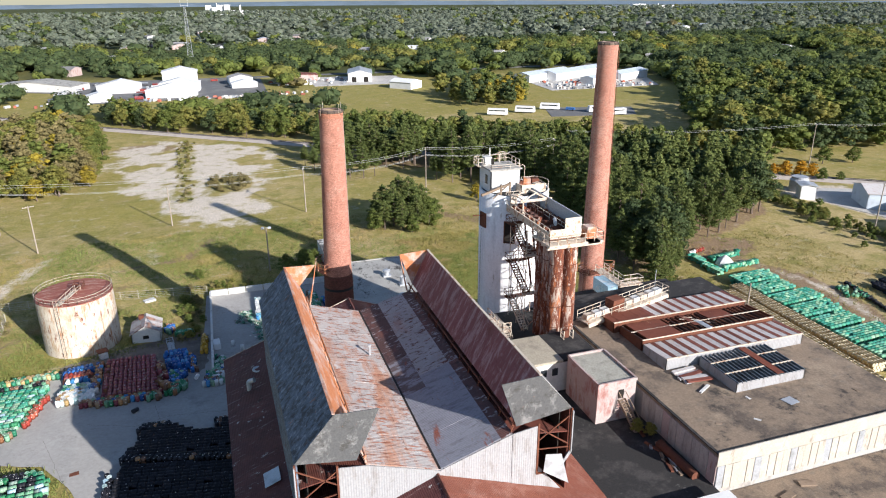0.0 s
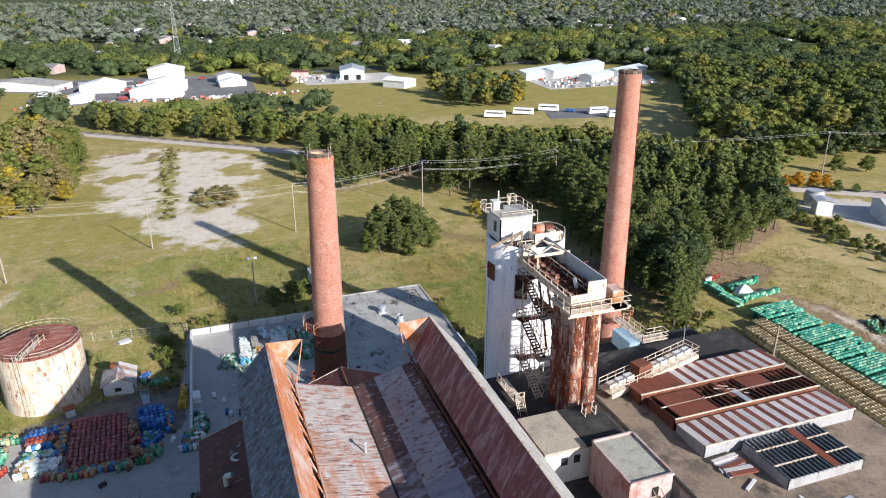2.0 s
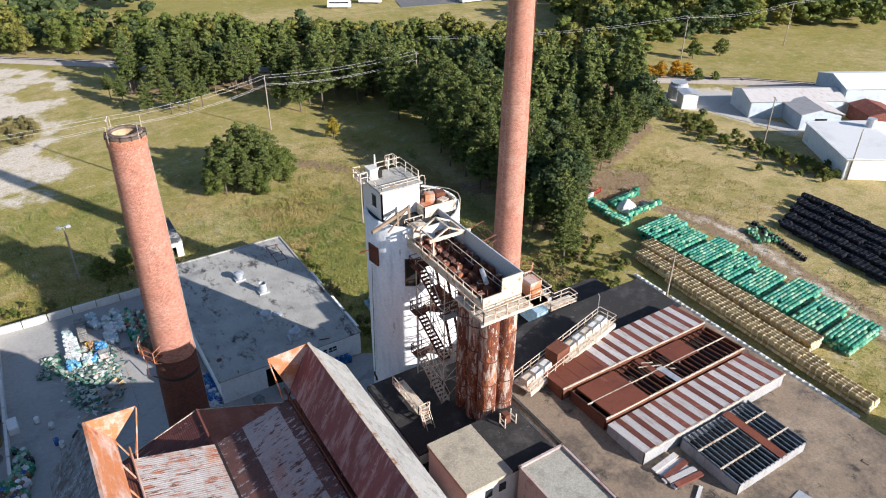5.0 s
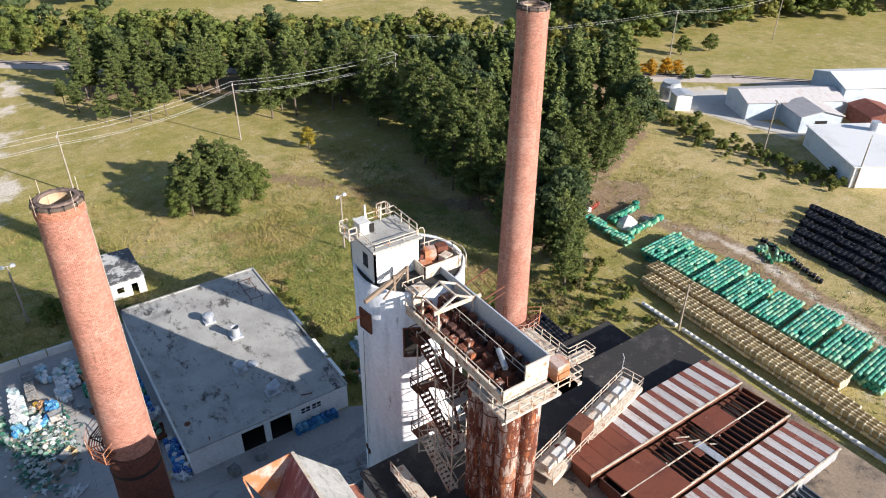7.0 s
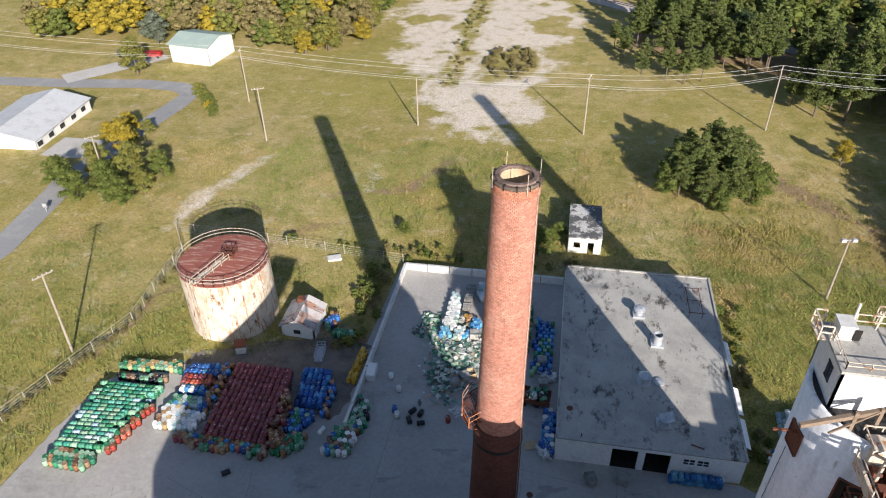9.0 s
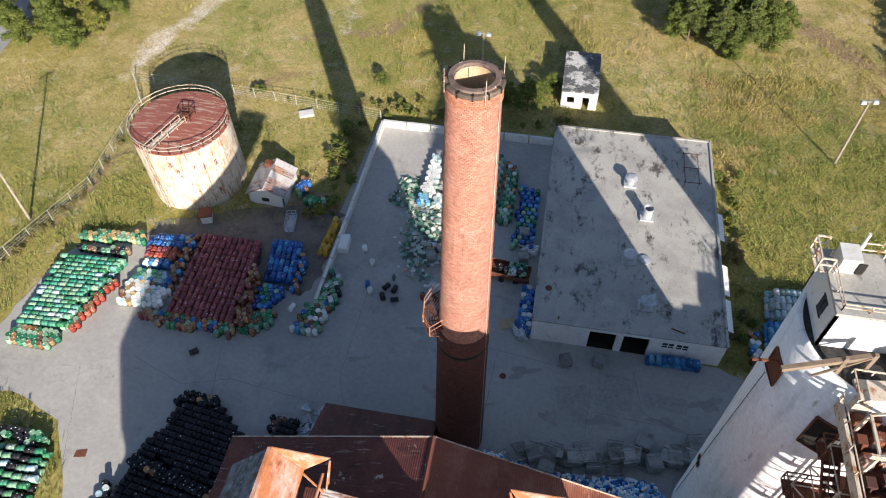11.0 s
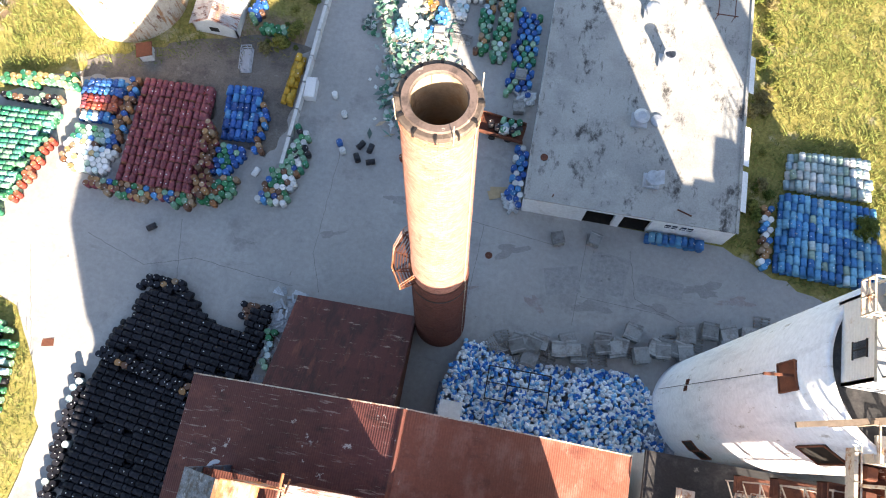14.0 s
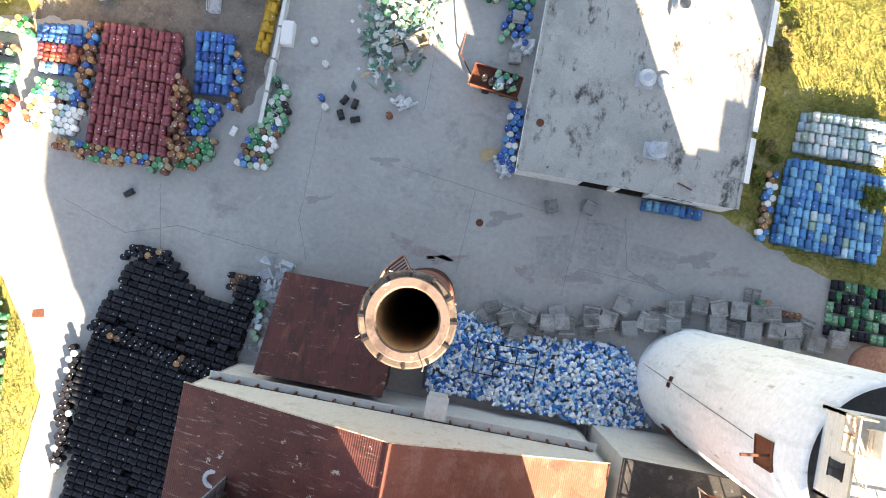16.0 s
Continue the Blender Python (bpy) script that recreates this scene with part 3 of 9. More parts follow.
CLEAR = [(-92, 466, 46, 34), (-20, 432, 66, 68), (100, 412, 46, 56), (40, 392, 50, 22), (218, 398, 60, 70), (110, 318, 50, 40), (165, 300, 44, 30), (210, 330, 30, 20), (60, 505, 120, 9), (345, 505, 26, 14), (240, 560, 60, 10), (420, 430, 60, 9), (-250, 640, 160, 10), (340, 308, 22, 12)]


def make_ground():
    xs, ys = lines(-4200, -110, 250, 1.5, 4200), lines(-1500, 20, 340, 1.5, 4300)
    X, Y = np.meshgrid(xs, ys)
    x, y = X.ravel(), Y.ravel()
    near = (x > -150) & (x < 300) & (y > 0) & (y < 400)
    z = ground_z(x, y) - 0.05 + 0.18 * lattice(x, y, 14, 3) * near * (near_line(x, y, YARD + YARD[:1]) > 3) * (~inside(YARD, x, y))
    z += far_drop(y)
    z[inside(YARD, x, y)] = (ground_z(x, y) - 0.12)[inside(YARD, x, y)]
    nx, ny = len(xs), len(ys)
    i = np.arange(ny - 1)[:, None] * nx + np.arange(nx - 1)[None, :]
    f = np.stack([i, i + 1, i + 1 + nx, i + nx], -1).reshape(-1, 4)
    me = bpy.data.meshes.new("ground")
    me.from_pydata(np.stack([x, y, z], 1).tolist(), [], f.tolist())
    wob = lattice(x, y, 9, 21)
    rough = lattice(x, y, 5, 22)
    pale = step(-np.where(inside(PALE, x, y), -1, 1) * near_line(x, y, PALE + PALE[:1]) + 7 * wob + 5 * rough, -2, 4)
    pale *= step(lattice(x, y, 13, 51) + 0.4 * rough, -0.34, -0.12)
    strip = near_line(x, y, [(-9, 286), (-9.2, 250), (-9, 200)]) + 2.5 * rough
    bushes = np.hypot((x - 3.9) / 0.62, (y - 215.5)) + 3 * rough
    pale *= (0.25 + 0.75 * step(strip, 1.0, 3.5)) * step(bushes, 9, 13)
    pale = np.maximum(pale, step(1.5 - near_line(x, y, [(-15.5, 160), (-14.5, 150)]) + 1.2 * wob, 0, 2) * 0.9)
    pale = np.maximum(pale, step(2.6 - near_line(x, y, [(-43.5, 134), (-42, 142), (-39.5, 151), (-37, 159)]) + 2.0 * wob, 0, 2) * 0.9)
    pale = np.maximum(pale, step(1.4 - near_line(x, y, [(106, 112), (109.5, 103), (111, 94), (107.3, 74), (104.5, 62), (102, 40)]) + 1.5 * wob, -0.3, 1.6) * 0.9)
    pale = np.maximum(pale, step(9 - near_line(x, y, [(162, 148), (170, 146)]) + 3 * wob, 0, 3))
    pale = np.maximum(pale, step(4 - near_line(x, y, [(161, 140), (164, 120)]) + 2 * wob, 0, 3))
    dirt = step(4.5 - near_line(x, y, [(104, 118), (109, 104), (110.5, 94), (107, 74), (104, 60), (102, 30)]) + 3 * wob, 0, 3)
    dirt = np.maximum(dirt, step(8 - np.hypot((x - 107) / 1.6, y - 120) + 3 * wob, 0, 4))
    dirt = np.maximum(dirt, step(3.0 - near_line(x, y, [(52, 172), (60, 160), (76, 141), (92, 122)]) + 4 * wob, 0, 3) * 0.85)
    dirt = np.maximum(dirt, step(2.0 - near_line(x, y, [(-34, 140), (-20, 148), (-8, 152), (-2, 165)]) + 2 * wob, 0, 2) * 0.8)
    dirt = np.maximum(dirt, step(1.6 - near_line(x, y, [(-36, 118), (-20, 138), (0, 146), (30, 150), (52, 145), (75, 132)]) + 1.5 * wob, 0, 2) * 0.7)
    dirt = np.maximum(dirt, step(9 + 4 * wob - np.hypot((x + 22) / 2.0, (y - 278)), 0, 4) * 0.7)
    dirt = np.maximum(dirt, step(1.0 - near_line(x, y, [(-55, 70), (-42.5, 94), (-36.5, 112), (-37.5, 128)]) + 0.8 * wob, 0, 1) * 0.8)
    dirt = np.maximum(dirt, inside(PINES, x, y) * 0.7)
    dirt = np.maximum(dirt, step(6 - np.hypot((x + 9) / 1.3, y - 113) + 2 * wob, 0, 3) * 0.9)
    dirt = np.maximum(dirt, step(9 - np.hypot(x - 72, (y - 100) / 0.7) + 3 * wob, 0, 4) * 0.55)
    dry = 0.5 + 0.5 * lattice(x, y, 34, 5) + 0.35 * lattice(x, y, 7, 6)
    dry = dry + 0.35 * step(x, 95, 110) * step(150 - y, 0, 30) - 0.35 * np.exp(-((x + 25) / 25) ** 2 - ((y - 195) / 30) ** 2) - 0.6 * step(x, 18, 22) * step(66 - x, 0, 12) * step(140 - y, 0, 20) - 0.35 * step(-x, 10, 20) * step(130 - y, 0, 20) + 0.45 * step(14 - near_line(x, y, [(52, 170), (60, 160), (76, 141), (92, 122)]), 0, 10) - 0.5 * step(y, 300, 320)
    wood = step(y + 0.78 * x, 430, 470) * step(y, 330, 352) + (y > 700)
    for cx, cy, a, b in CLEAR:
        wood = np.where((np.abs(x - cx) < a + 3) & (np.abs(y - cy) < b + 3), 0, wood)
    for nm, v in (("pale", pale), ("dirt", dirt), ("dry", np.clip(dry, 0, 1)), ("wood", np.clip(wood, 0, 1).astype(float))):
        a = me.attributes.new(nm, "FLOAT", "POINT")
        a.data.foreach_set("value", v.astype(np.float32))
    m = bpy.data.materials.new("grassland")
    m.use_nodes = True
    N, L = m.node_tree.nodes, m.node_tree.links
    b = N["Principled BSDF"]
    b.inputs["Roughness"].default_value, b.inputs["Specular IOR Level"].default_value = 0.95, 0.1
    geo = N.new("ShaderNodeNewGeometry")

    def noise_at(sc, detail=6.0):
        no = N.new("ShaderNodeTexNoise")
        no.inputs["Scale"].default_value, no.inputs["Detail"].default_value, no.inputs["Roughness"].default_value = sc, detail, 0.7
        L.new(geo.outputs["Position"], no.inputs["Vector"])
        return no.outputs["Fac"]

    def att(nm):
        a = N.new("ShaderNodeAttribute")
        a.attribute_name = nm
        return a.outputs["Fac"]

    def ranged(v, lo, hi, a=0.0, c=1.0):
        r = N.new("ShaderNodeMapRange")
        for k, w in (("From Min", lo), ("From Max", hi), ("To Min", a), ("To Max", c)):
            r.inputs[k].default_value = w
        L.new(v, r.inputs["Value"])
        return r.outputs[0]

    def math2(op, a, c):
        q = N.new("ShaderNodeMath")
        q.operation = op
        L.new(a, q.inputs[0])
        if isinstance(c, float):
            q.inputs[1].default_value = c
        else:
            L.new(c, q.inputs[1])
        return q.outputs[0]

    def blend(f, a, c):
        q = N.new("ShaderNodeMix")
        q.data_type = "RGBA"
        L.new(f, q.inputs["Factor"])
        for sock, w in (("A", a), ("B", c)):
            if isinstance(w, tuple):
                q.inputs[sock].default_value = (*w, 1)
            else:
                L.new(w, q.inputs[sock])
        return q.outputs["Result"]

    fine = noise_at(1.1)
    tuft = noise_at(0.45)
    c = blend(ranged(math2("ADD", att("dry"), ranged(tuft, 0.3, 0.7, -0.4, 0.4)), 0.15, 0.95), (0.285, 0.245, 0.074), (0.44, 0.345, 0.168))
    c = blend(ranged(noise_at(0.075), 0.50, 0.66, 0, 0.55), c, (0.37, 0.285, 0.135))
    c = blend(ranged(noise_at(0.16), 0.49, 0.64, 0, 0.75), c, (0.212, 0.205, 0.056))
    c = blend(ranged(noise_at(0.045), 0.52, 0.64, 0, 0.6), c, (0.245, 0.222, 0.063))
    c = blend(ranged(noise_at(0.8), 0.60, 0.75, 0, 0.35), c, (0.40, 0.33, 0.16))
    c = blend(ranged(math2("ADD", att("dirt"), ranged(fine, 0.3, 0.7, -0.35, 0.35)), 0.35, 0.75), c, (0.27, 0.19, 0.12))
    c = blend(ranged(math2("ADD", att("pale"), ranged(noise_at(0.30), 0.34, 0.66, -0.62, 0.30)), 0.05, 0.85), c, (0.60, 0.53, 0.44))
    # dark green fill where the far crowns leave gaps
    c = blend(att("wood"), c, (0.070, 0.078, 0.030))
    vm = N.new("ShaderNodeVectorMath")
    vm.operation = "SCALE"
    L.new(c, vm.inputs[0])
    L.new(ranged(noise_at(2.6), 0.30, 0.70, 0.66, 1.34), vm.inputs["Scale"])
    L.new(vm.outputs[0], b.inputs["Base Color"])
    bp = N.new("ShaderNodeBump")
    bp.inputs["Strength"].default_value, bp.inputs["Distance"].default_value = 0.8, 0.14
    L.new(noise_at(2.0), bp.inputs["Height"])
    L.new(bp.outputs[0], b.inputs["Normal"])
    me.materials.append(m)
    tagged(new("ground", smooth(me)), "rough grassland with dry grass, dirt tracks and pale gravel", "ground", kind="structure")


make_ground()


def make_yard():
    pts = []
    for (x0, y0), (x1, y1) in zip(YARD, YARD[1:] + YARD[:1]):
        n = max(1, int(math.hypot(x1 - x0, y1 - y0) / 1.2))
        for i in range(n):
            t = i / n
            x, y = x0 + (x1 - x0) * t, y0 + (y1 - y0) * t
            k = 0.0 if (y > 99 and -5 < x < 40) else 0.5
            pts.append((x + k * noise.noise(Vector((x * 0.7, y * 0.7, 1))), y + k * noise.noise(Vector((x * 0.7, y * 0.7, 9)))))
    bm = bmesh.new()
    bm.faces.new([bm.verts.new((x, y, 0)) for x, y in pts])
    for c in (0.0, -20.83):
        bmesh.ops.bisect_plane(bm, geom=bm.verts[:] + bm.edges[:] + bm.faces[:], plane_co=(c, 0, 0), plane_no=(1, 0, 0))
    bmesh.ops.triangulate(bm, faces=bm.faces[:])
    for v in bm.verts:
        v.co.z = gz(v.co.x, v.co.y)
    me = bpy.data.meshes.new("pavement")
    bm.to_mesh(me)
    me.materials.append(M["concrete"])
    yard = tagged(new("pavement", me), "stained grey concrete yard with joints and patches", "pavement", kind="structure")
    # joints and newer patches
    mb = MB()
    def crack(pts, w, wander, seed):
        r = random.Random(seed)
        line = []
        for (x0, y0), (x1, y1) in zip(pts, pts[1:]):
            n = max(2, int(math.hypot(x1 - x0, y1 - y0) / 0.5))
            for i in range(n + 1):
                t = i / n
                line.append((x0 + (x1 - x0) * t + r.uniform(-wander, wander), y0 + (y1 - y0) * t + r.uniform(-wander, wander)))
        for (x0, y0), (x1, y1) in zip(line, line[1:]):
            d = math.hypot(x1 - x0, y1 - y0) or 1.0
            ux, uy = -(y1 - y0) / d * w / 2, (x1 - x0) / d * w / 2
            mb.add([(x0 - ux, y0 - uy, gz(x0, y0) + 0.006), (x1 - ux, y1 - uy, gz(x1, y1) + 0.006), (x1 + ux, y1 + uy, gz(x1, y1) + 0.006), (x0 + ux, y0 + uy, gz(x0, y0) + 0.006)], [(0, 1, 2, 3)])

    for k, (pts, w, wander) in enumerate((([(-11.8, 93), (-10.6, 87), (-12.5, 84)], 0.035, 0.05), ([(-20, 90), (-14, 88), (-9.5, 89.5), (0, 88.6)], 0.035, 0.06), ([(9.6, 98.6), (24, 96.8)], 0.03, 0.0), ([(16.6, 97.6), (16.2, 90)], 0.03, 0.03), ([(26.4, 98.6), (26.0, 89.6)], 0.03, 0.02), ([(1.4, 104), (1.2, 92), (2.6, 88.4)], 0.03, 0.05), ([(26.4, 92.4), (34.2, 92.0)], 0.03, 0.02), ([(-2.6, 122), (16, 121.4)], 0.03, 0.02), ([(10.8, 129), (10.6, 104)], 0.03, 0.02), ([(30.5, 97.6), (31.4, 93.0), (36, 91.6)], 0.035, 0.08), ([(-25, 88), (-22, 80), (-19.6, 74)], 0.03, 0.08))):
        crack(pts, w, wander, k)
    part("joints", mb, layered("joint_dirt", (0.14, 0.13, 0.12)), yard, "dirt-filled joints")
    mb = MB()
    mb.box((-20.2, 79.4, gz(-20.2, 79) + 0.01), (1.1, 0.7, 0.03), 12)
    mb.rings((17.5, 94.8, 0.0), [(0.35, 0.012), (0.01, 0.016)], 16)
    part("drain_grate", mb, M["rust"], yard, "rusty drain covers")
    # bare dark soil between the drum stacks and the hut
    outline = [(-26.2, 105.9), (-20, 106.6), (-12.4, 107.0), (-11.4, 101.4), (-6.0, 100.8), (-4.6, 102.5), (-4.4, 113.6), (-10, 113.8), (-14.5, 112.4), (-20, 110.0), (-26, 107.6)]
    ring = []
    for (x0, y0), (x1, y1) in zip(outline, outline[1:] + outline[:1]):
        n = max(1, int(math.hypot(x1 - x0, y1 - y0) / 0.4))
        for i in range(n):
            x, y = x0 + (x1 - x0) * i / n, y0 + (y1 - y0) * i / n
            ring.append((x + 0.7 * noise.noise(Vector((x * 0.8, y * 0.8, 3))), y + 0.7 * noise.noise(Vector((x * 0.8, y * 0.8, 7)))))
    bm = bmesh.new()
    bm.faces.new([bm.verts.new((x, y, gz(x, y) + 0.012)) for x, y in ring])
    bmesh.ops.triangulate(bm, faces=bm.faces[:])
    bmesh.ops.recalc_face_normals(bm, faces=bm.faces[:])
    me = bpy.data.meshes.new("soil_patch")
    bm.to_mesh(me)
    bm.free()
    me.materials.append(layered("trodden_dark_soil", (0.185, 0.162, 0.138), [((0.115, 0.10, 0.088), 0.35, 0.46, 0.62), ((0.27, 0.245, 0.215), 0.5, 0.58, 0.70), ((0.08, 0.075, 0.07), 1.1, 0.62, 0.70)], 0.95, fine=0.2, bump=0.03))
    tagged(new("soil_patch", me), "bare dark trodden soil behind the drum stacks", "ground", kind="structure")


make_yard()


def make_railway():
    mb = MB()
    rails = MB()
    for (x0, y0), (x1, y1) in zip(RAIL, RAIL[1:]):
        d = Vector((x1 - x0, y1 - y0, 0)).normalized()
        n = Vector((-d.y, d.x, 0))
        a, b = Vector((x0, y0, 0)), Vector((x1, y1, 0))
        mb.add([a - n * 3.6 - d * 0.5, a - n * 1.6 + Vector((0, 0, 0.6)) - d * 0.5, a + n * 1.6 + Vector((0, 0, 0.6)) - d * 0.5, a + n * 3.6 - d * 0.5, b - n * 3.6, b - n * 1.6 + Vector((0, 0, 0.6)), b + n * 1.6 + Vector((0, 0, 0.6)), b + n * 3.6], [(0, 4, 5, 1), (1, 5, 6, 2), (2, 6, 7, 3)])
        for s in (-0.72, 0.72):
            rails.beam(a + n * s + Vector((0, 0, 0.7)), b + n * s + Vector((0, 0, 0.7)), 0.09, 0.16)
    t = thing("railway", (30, 268, 0), "single railway track on a grey ballast bed", "railway", kind="structure")
    part("ballast", mb, M["ballast"], t)
    part("rails", rails, M["iron"], t, "dark steel rails")


make_railway()


# ---- factory hall ----
def sheets(name, p00, p10, p11, p01, nu, nv, material, parent, lap=0.03, thick=0.05, gap=0.0):
    """A roof slope of single overlapping sheets: corners low-left, low-right, high-right, high-left."""
    p00, p10, p11, p01 = (Vector(p) for p in (p00, p10, p11, p01))
    nrm = (p10 - p00).cross(p01 - p00).normalized()

    def at(u, v):
        return (p00.lerp(p10, u)).lerp(p01.lerp(p11, u), v)

    mats = material if isinstance(material, (list, tuple)) else [material]
    for i in range(nu):
        for j in range(nv):
            lift = nrm * (0.012 * ((i + j) % 2) + 0.008 * random.random())
            v1 = min(1.0, (j + 1) / nv + lap * (j < nv - 1) * 0.3)
            mb = MB().plate([at(i / nu, j / nv) + lift, at((i + 1) / nu - gap, j / nv) + lift, at((i + 1) / nu - gap, v1) + lift - nrm * 0.01, at(i / nu, v1) + lift - nrm * 0.01], thick)
            part(name, mb, random.choice(mats), parent)


def make_hall():
    H = thing("factory_hall", (14, 60, 0), "large rusted corrugated factory hall with two rooftop ventilators", "factory")
    X0, X1, XR, ZE, ZR, YS, YN = -1.6, 29.4, 14.0, 13.4, 19.3, 26.0, 78.6
    w = MB()
    w.plate([(X0 + 0.3, YS, -0.5), (X0 + 0.3, YN - 0.3, -0.5), (X0 + 0.3, YN - 0.3, ZE), (X0 + 0.3, YS, ZE)], 0.25)
    w.plate([(X1 - 0.3, YN - 0.3, -0.5), (X1 - 0.3, YS, -0.5), (X1 - 0.3, YS, ZE), (X1 - 0.3, YN - 0.3, ZE)], 0.25)
    w.plate([(X0 + 0.3, YS, -0.5), (X1 - 0.3, YS, -0.5), (X1 - 0.3, YS, ZE), (XR, YS, ZR), (X0 + 0.3, YS, ZE)], -0.25)
    part("wall", w, M["grey_board"], H, "grey panelled side walls")
    n = MB()
    n.plate([(X1 - 0.3, YN - 0.3, -0.5), (X1 - 0.3, YN - 0.3, 8.3), (X0 + 0.3, YN - 0.3, 8.3), (X0 + 0.3, YN - 0.3, -0.5)], -0.25)
    n.plate([(X1 - 0.3, YN - 0.3, 9.4), (X1 - 0.3, YN - 0.3, ZE - 0.05), (XR, YN - 0.3, ZR - 0.15), (X0 + 0.3, YN - 0.3, ZE - 0.05), (X0 + 0.3, YN - 0.3, 9.4)], -0.25)
    part("wall", n, M["white_wall"], H, "pale rendered north gable wall")
    k = MB().box((14, YN - 0.5, 8.85), (30.6, 0.1, 1.1))
    band = part("window", k, M["dark"], H, "dark ribbon window along the wall")
    for i in range(20):
        part("mullion", MB().box((-0.6 + i * 1.54, YN - 0.28, 8.85), (0.14, 0.2, 1.1)), M["rust"], band)
    part("sill", MB().box((14, YN - 0.1, 8.24), (31, 0.5, 0.14)), M["white_wall"], H)
    part("eaves_trim", MB().beam((X0, YN + 0.02, ZE), (XR, YN + 0.02, ZR), 0.08, 0.12).beam((XR, YN + 0.02, ZR), (X1, YN + 0.02, ZE), 0.08, 0.12), M["pale_steel"], H, "pale gable trim")
    v = MB().box((16.6, YN + 0.8, 8.3), (1.5, 1.6, 2.4)).box((16.6, YN + 0.8, 9.56), (1.7, 1.8, 0.14))
    part("vent_box", v, M["white_wall"], H, "white duct box on the wall")
    # west slope in the shade-toned sheet, east slope in the sunlit-toned one
    sheets("roof_sheet", (X0, YN, ZE), (X0, YS, ZE), (XR, YS, ZR), (XR, YN, ZR), 14, 3, M["roof_brown_shaded"], H)
    sheets("roof_sheet", (X1, YS, ZE), (X1, YN, ZE), (XR, YN, ZR), (XR, YS, ZR), 14, 3, M["roof_salmon_lit"], H)
    part("ridge_cap", MB().tube((XR, YS, ZR + 0.03), (XR, YN, ZR + 0.03), 0.16, n=6), M["roof_rust"], H)
    # raised middle with an inward-falling roof
    Y0, Y1, ZV, ZT = 43.2, 73.2, 20.0, 21.7
    XW, XE = 8.3, 20.4
    sheets("upper_roof_sheet", (XR + 0.2, Y1, ZV), (XR + 0.2, Y0, ZV - 0.3), (XW, Y0, ZT), (XW, Y1, ZT), 14, 3, [M["roof_warm"]], H)
    lo0, lo1, hi0, hi1 = Vector((XR + 0.2, Y0, ZV - 0.3)), Vector((XR + 0.2, Y1, ZV)), Vector((XE, Y0, ZT)), Vector((XE, Y1, ZT))
    for t0, t1, f0, f1, n, mat in ((0.0, 0.36, 0.0, 0.36, 5, "roof_lilac"), (0.0, 0.36, 0.36, 0.57, 3, "roof_worn"), (0.0, 0.36, 0.57, 1.0, 6, "roof_dark"), (0.36, 0.84, 0.0, 0.43, 6, "roof_lilac"), (0.36, 0.84, 0.43, 1.0, 8, "roof_white"), (0.84, 1.0, 0.0, 1.0, 14, "roof_dark")):
        a, b, c, d = lo0.lerp(hi0, t0), lo1.lerp(hi1, t0), lo1.lerp(hi1, t1), lo0.lerp(hi0, t1)
        sheets("upper_roof_sheet", a.lerp(b, f0), a.lerp(b, f1), d.lerp(c, f1), d.lerp(c, f0), n, 1, M[mat], H)
    part("valley_gutter", MB().beam((XR + 0.2, Y0, ZV - 0.24), (XR + 0.2, Y1, ZV + 0.06), 0.2, 0.05), M["iron"], H)
    gw = MB()
    gw.plate([(2.6, Y0 + 0.1, 14.5), (XR + 0.2, Y0 + 0.1, 18.2), (XR + 0.2, Y0 + 0.1, ZV - 0.35), (XW, Y0 + 0.1, ZT - 0.08), (XW, Y0 + 0.1, 17)], -0.15)
    gw.plate([(XR + 0.2, Y0 + 0.1, 18.2), (XE, Y0 + 0.1, 15.8), (25.5, Y0 + 0.1, 14.5), (XE + 0.8, Y0 + 0.1, 20), (XE, Y0 + 0.1, ZT - 0.08), (XR + 0.2, Y0 + 0.1, ZV - 0.35)], -0.15)
    part("upper_gable", gw, M["gable_sheet"], H, "white sheeted upper gable")
    ng = MB().plate([(XE, Y1 - 0.1, 16), (XE, Y1 - 0.1, ZT - 0.08), (XR + 0.2, Y1 - 0.1, ZV - 0.08), (XW, Y1 - 0.1, ZT - 0.08), (XW, Y1 - 0.1, 16)], -0.12)
    part("upper_gable", ng, M["roof_rust"], H)
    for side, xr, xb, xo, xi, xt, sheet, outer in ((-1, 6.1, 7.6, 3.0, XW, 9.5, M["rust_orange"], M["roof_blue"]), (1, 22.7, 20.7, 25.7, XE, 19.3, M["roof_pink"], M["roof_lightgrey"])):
        zr, zb, zo = 26.6, (24.1 if side < 0 else 22.6), 23.0
        up = (xb, Y1, zb), (xb, Y0, zb), (xr, Y0, zr), (xr, Y1, zr)
        dn = (xo, Y1, zo), (xo, Y0, zo), (xr, Y0, zr), (xr, Y1, zr)
        if side < 0:
            sheets("windband_sheet", up[1], up[0], up[3], up[2], 10, 1, sheet, H)
            sheets("ventilator_sheet", *dn, 18, 5, outer, H)
        else:
            sheets("windband_sheet", *up, 10, 1, sheet, H)
            sheets("ventilator_sheet", dn[1], dn[0], dn[3], dn[2], 10, 2, outer, H)
        part("ridge_flashing", MB().beam((xr, Y0, zr + 0.04), (xr, Y1, zr + 0.04), 0.22, 0.08), M["pale_steel"] if side > 0 else M["rust_orange"], H)
        zl = 14.9 if side < 0 else 14.8
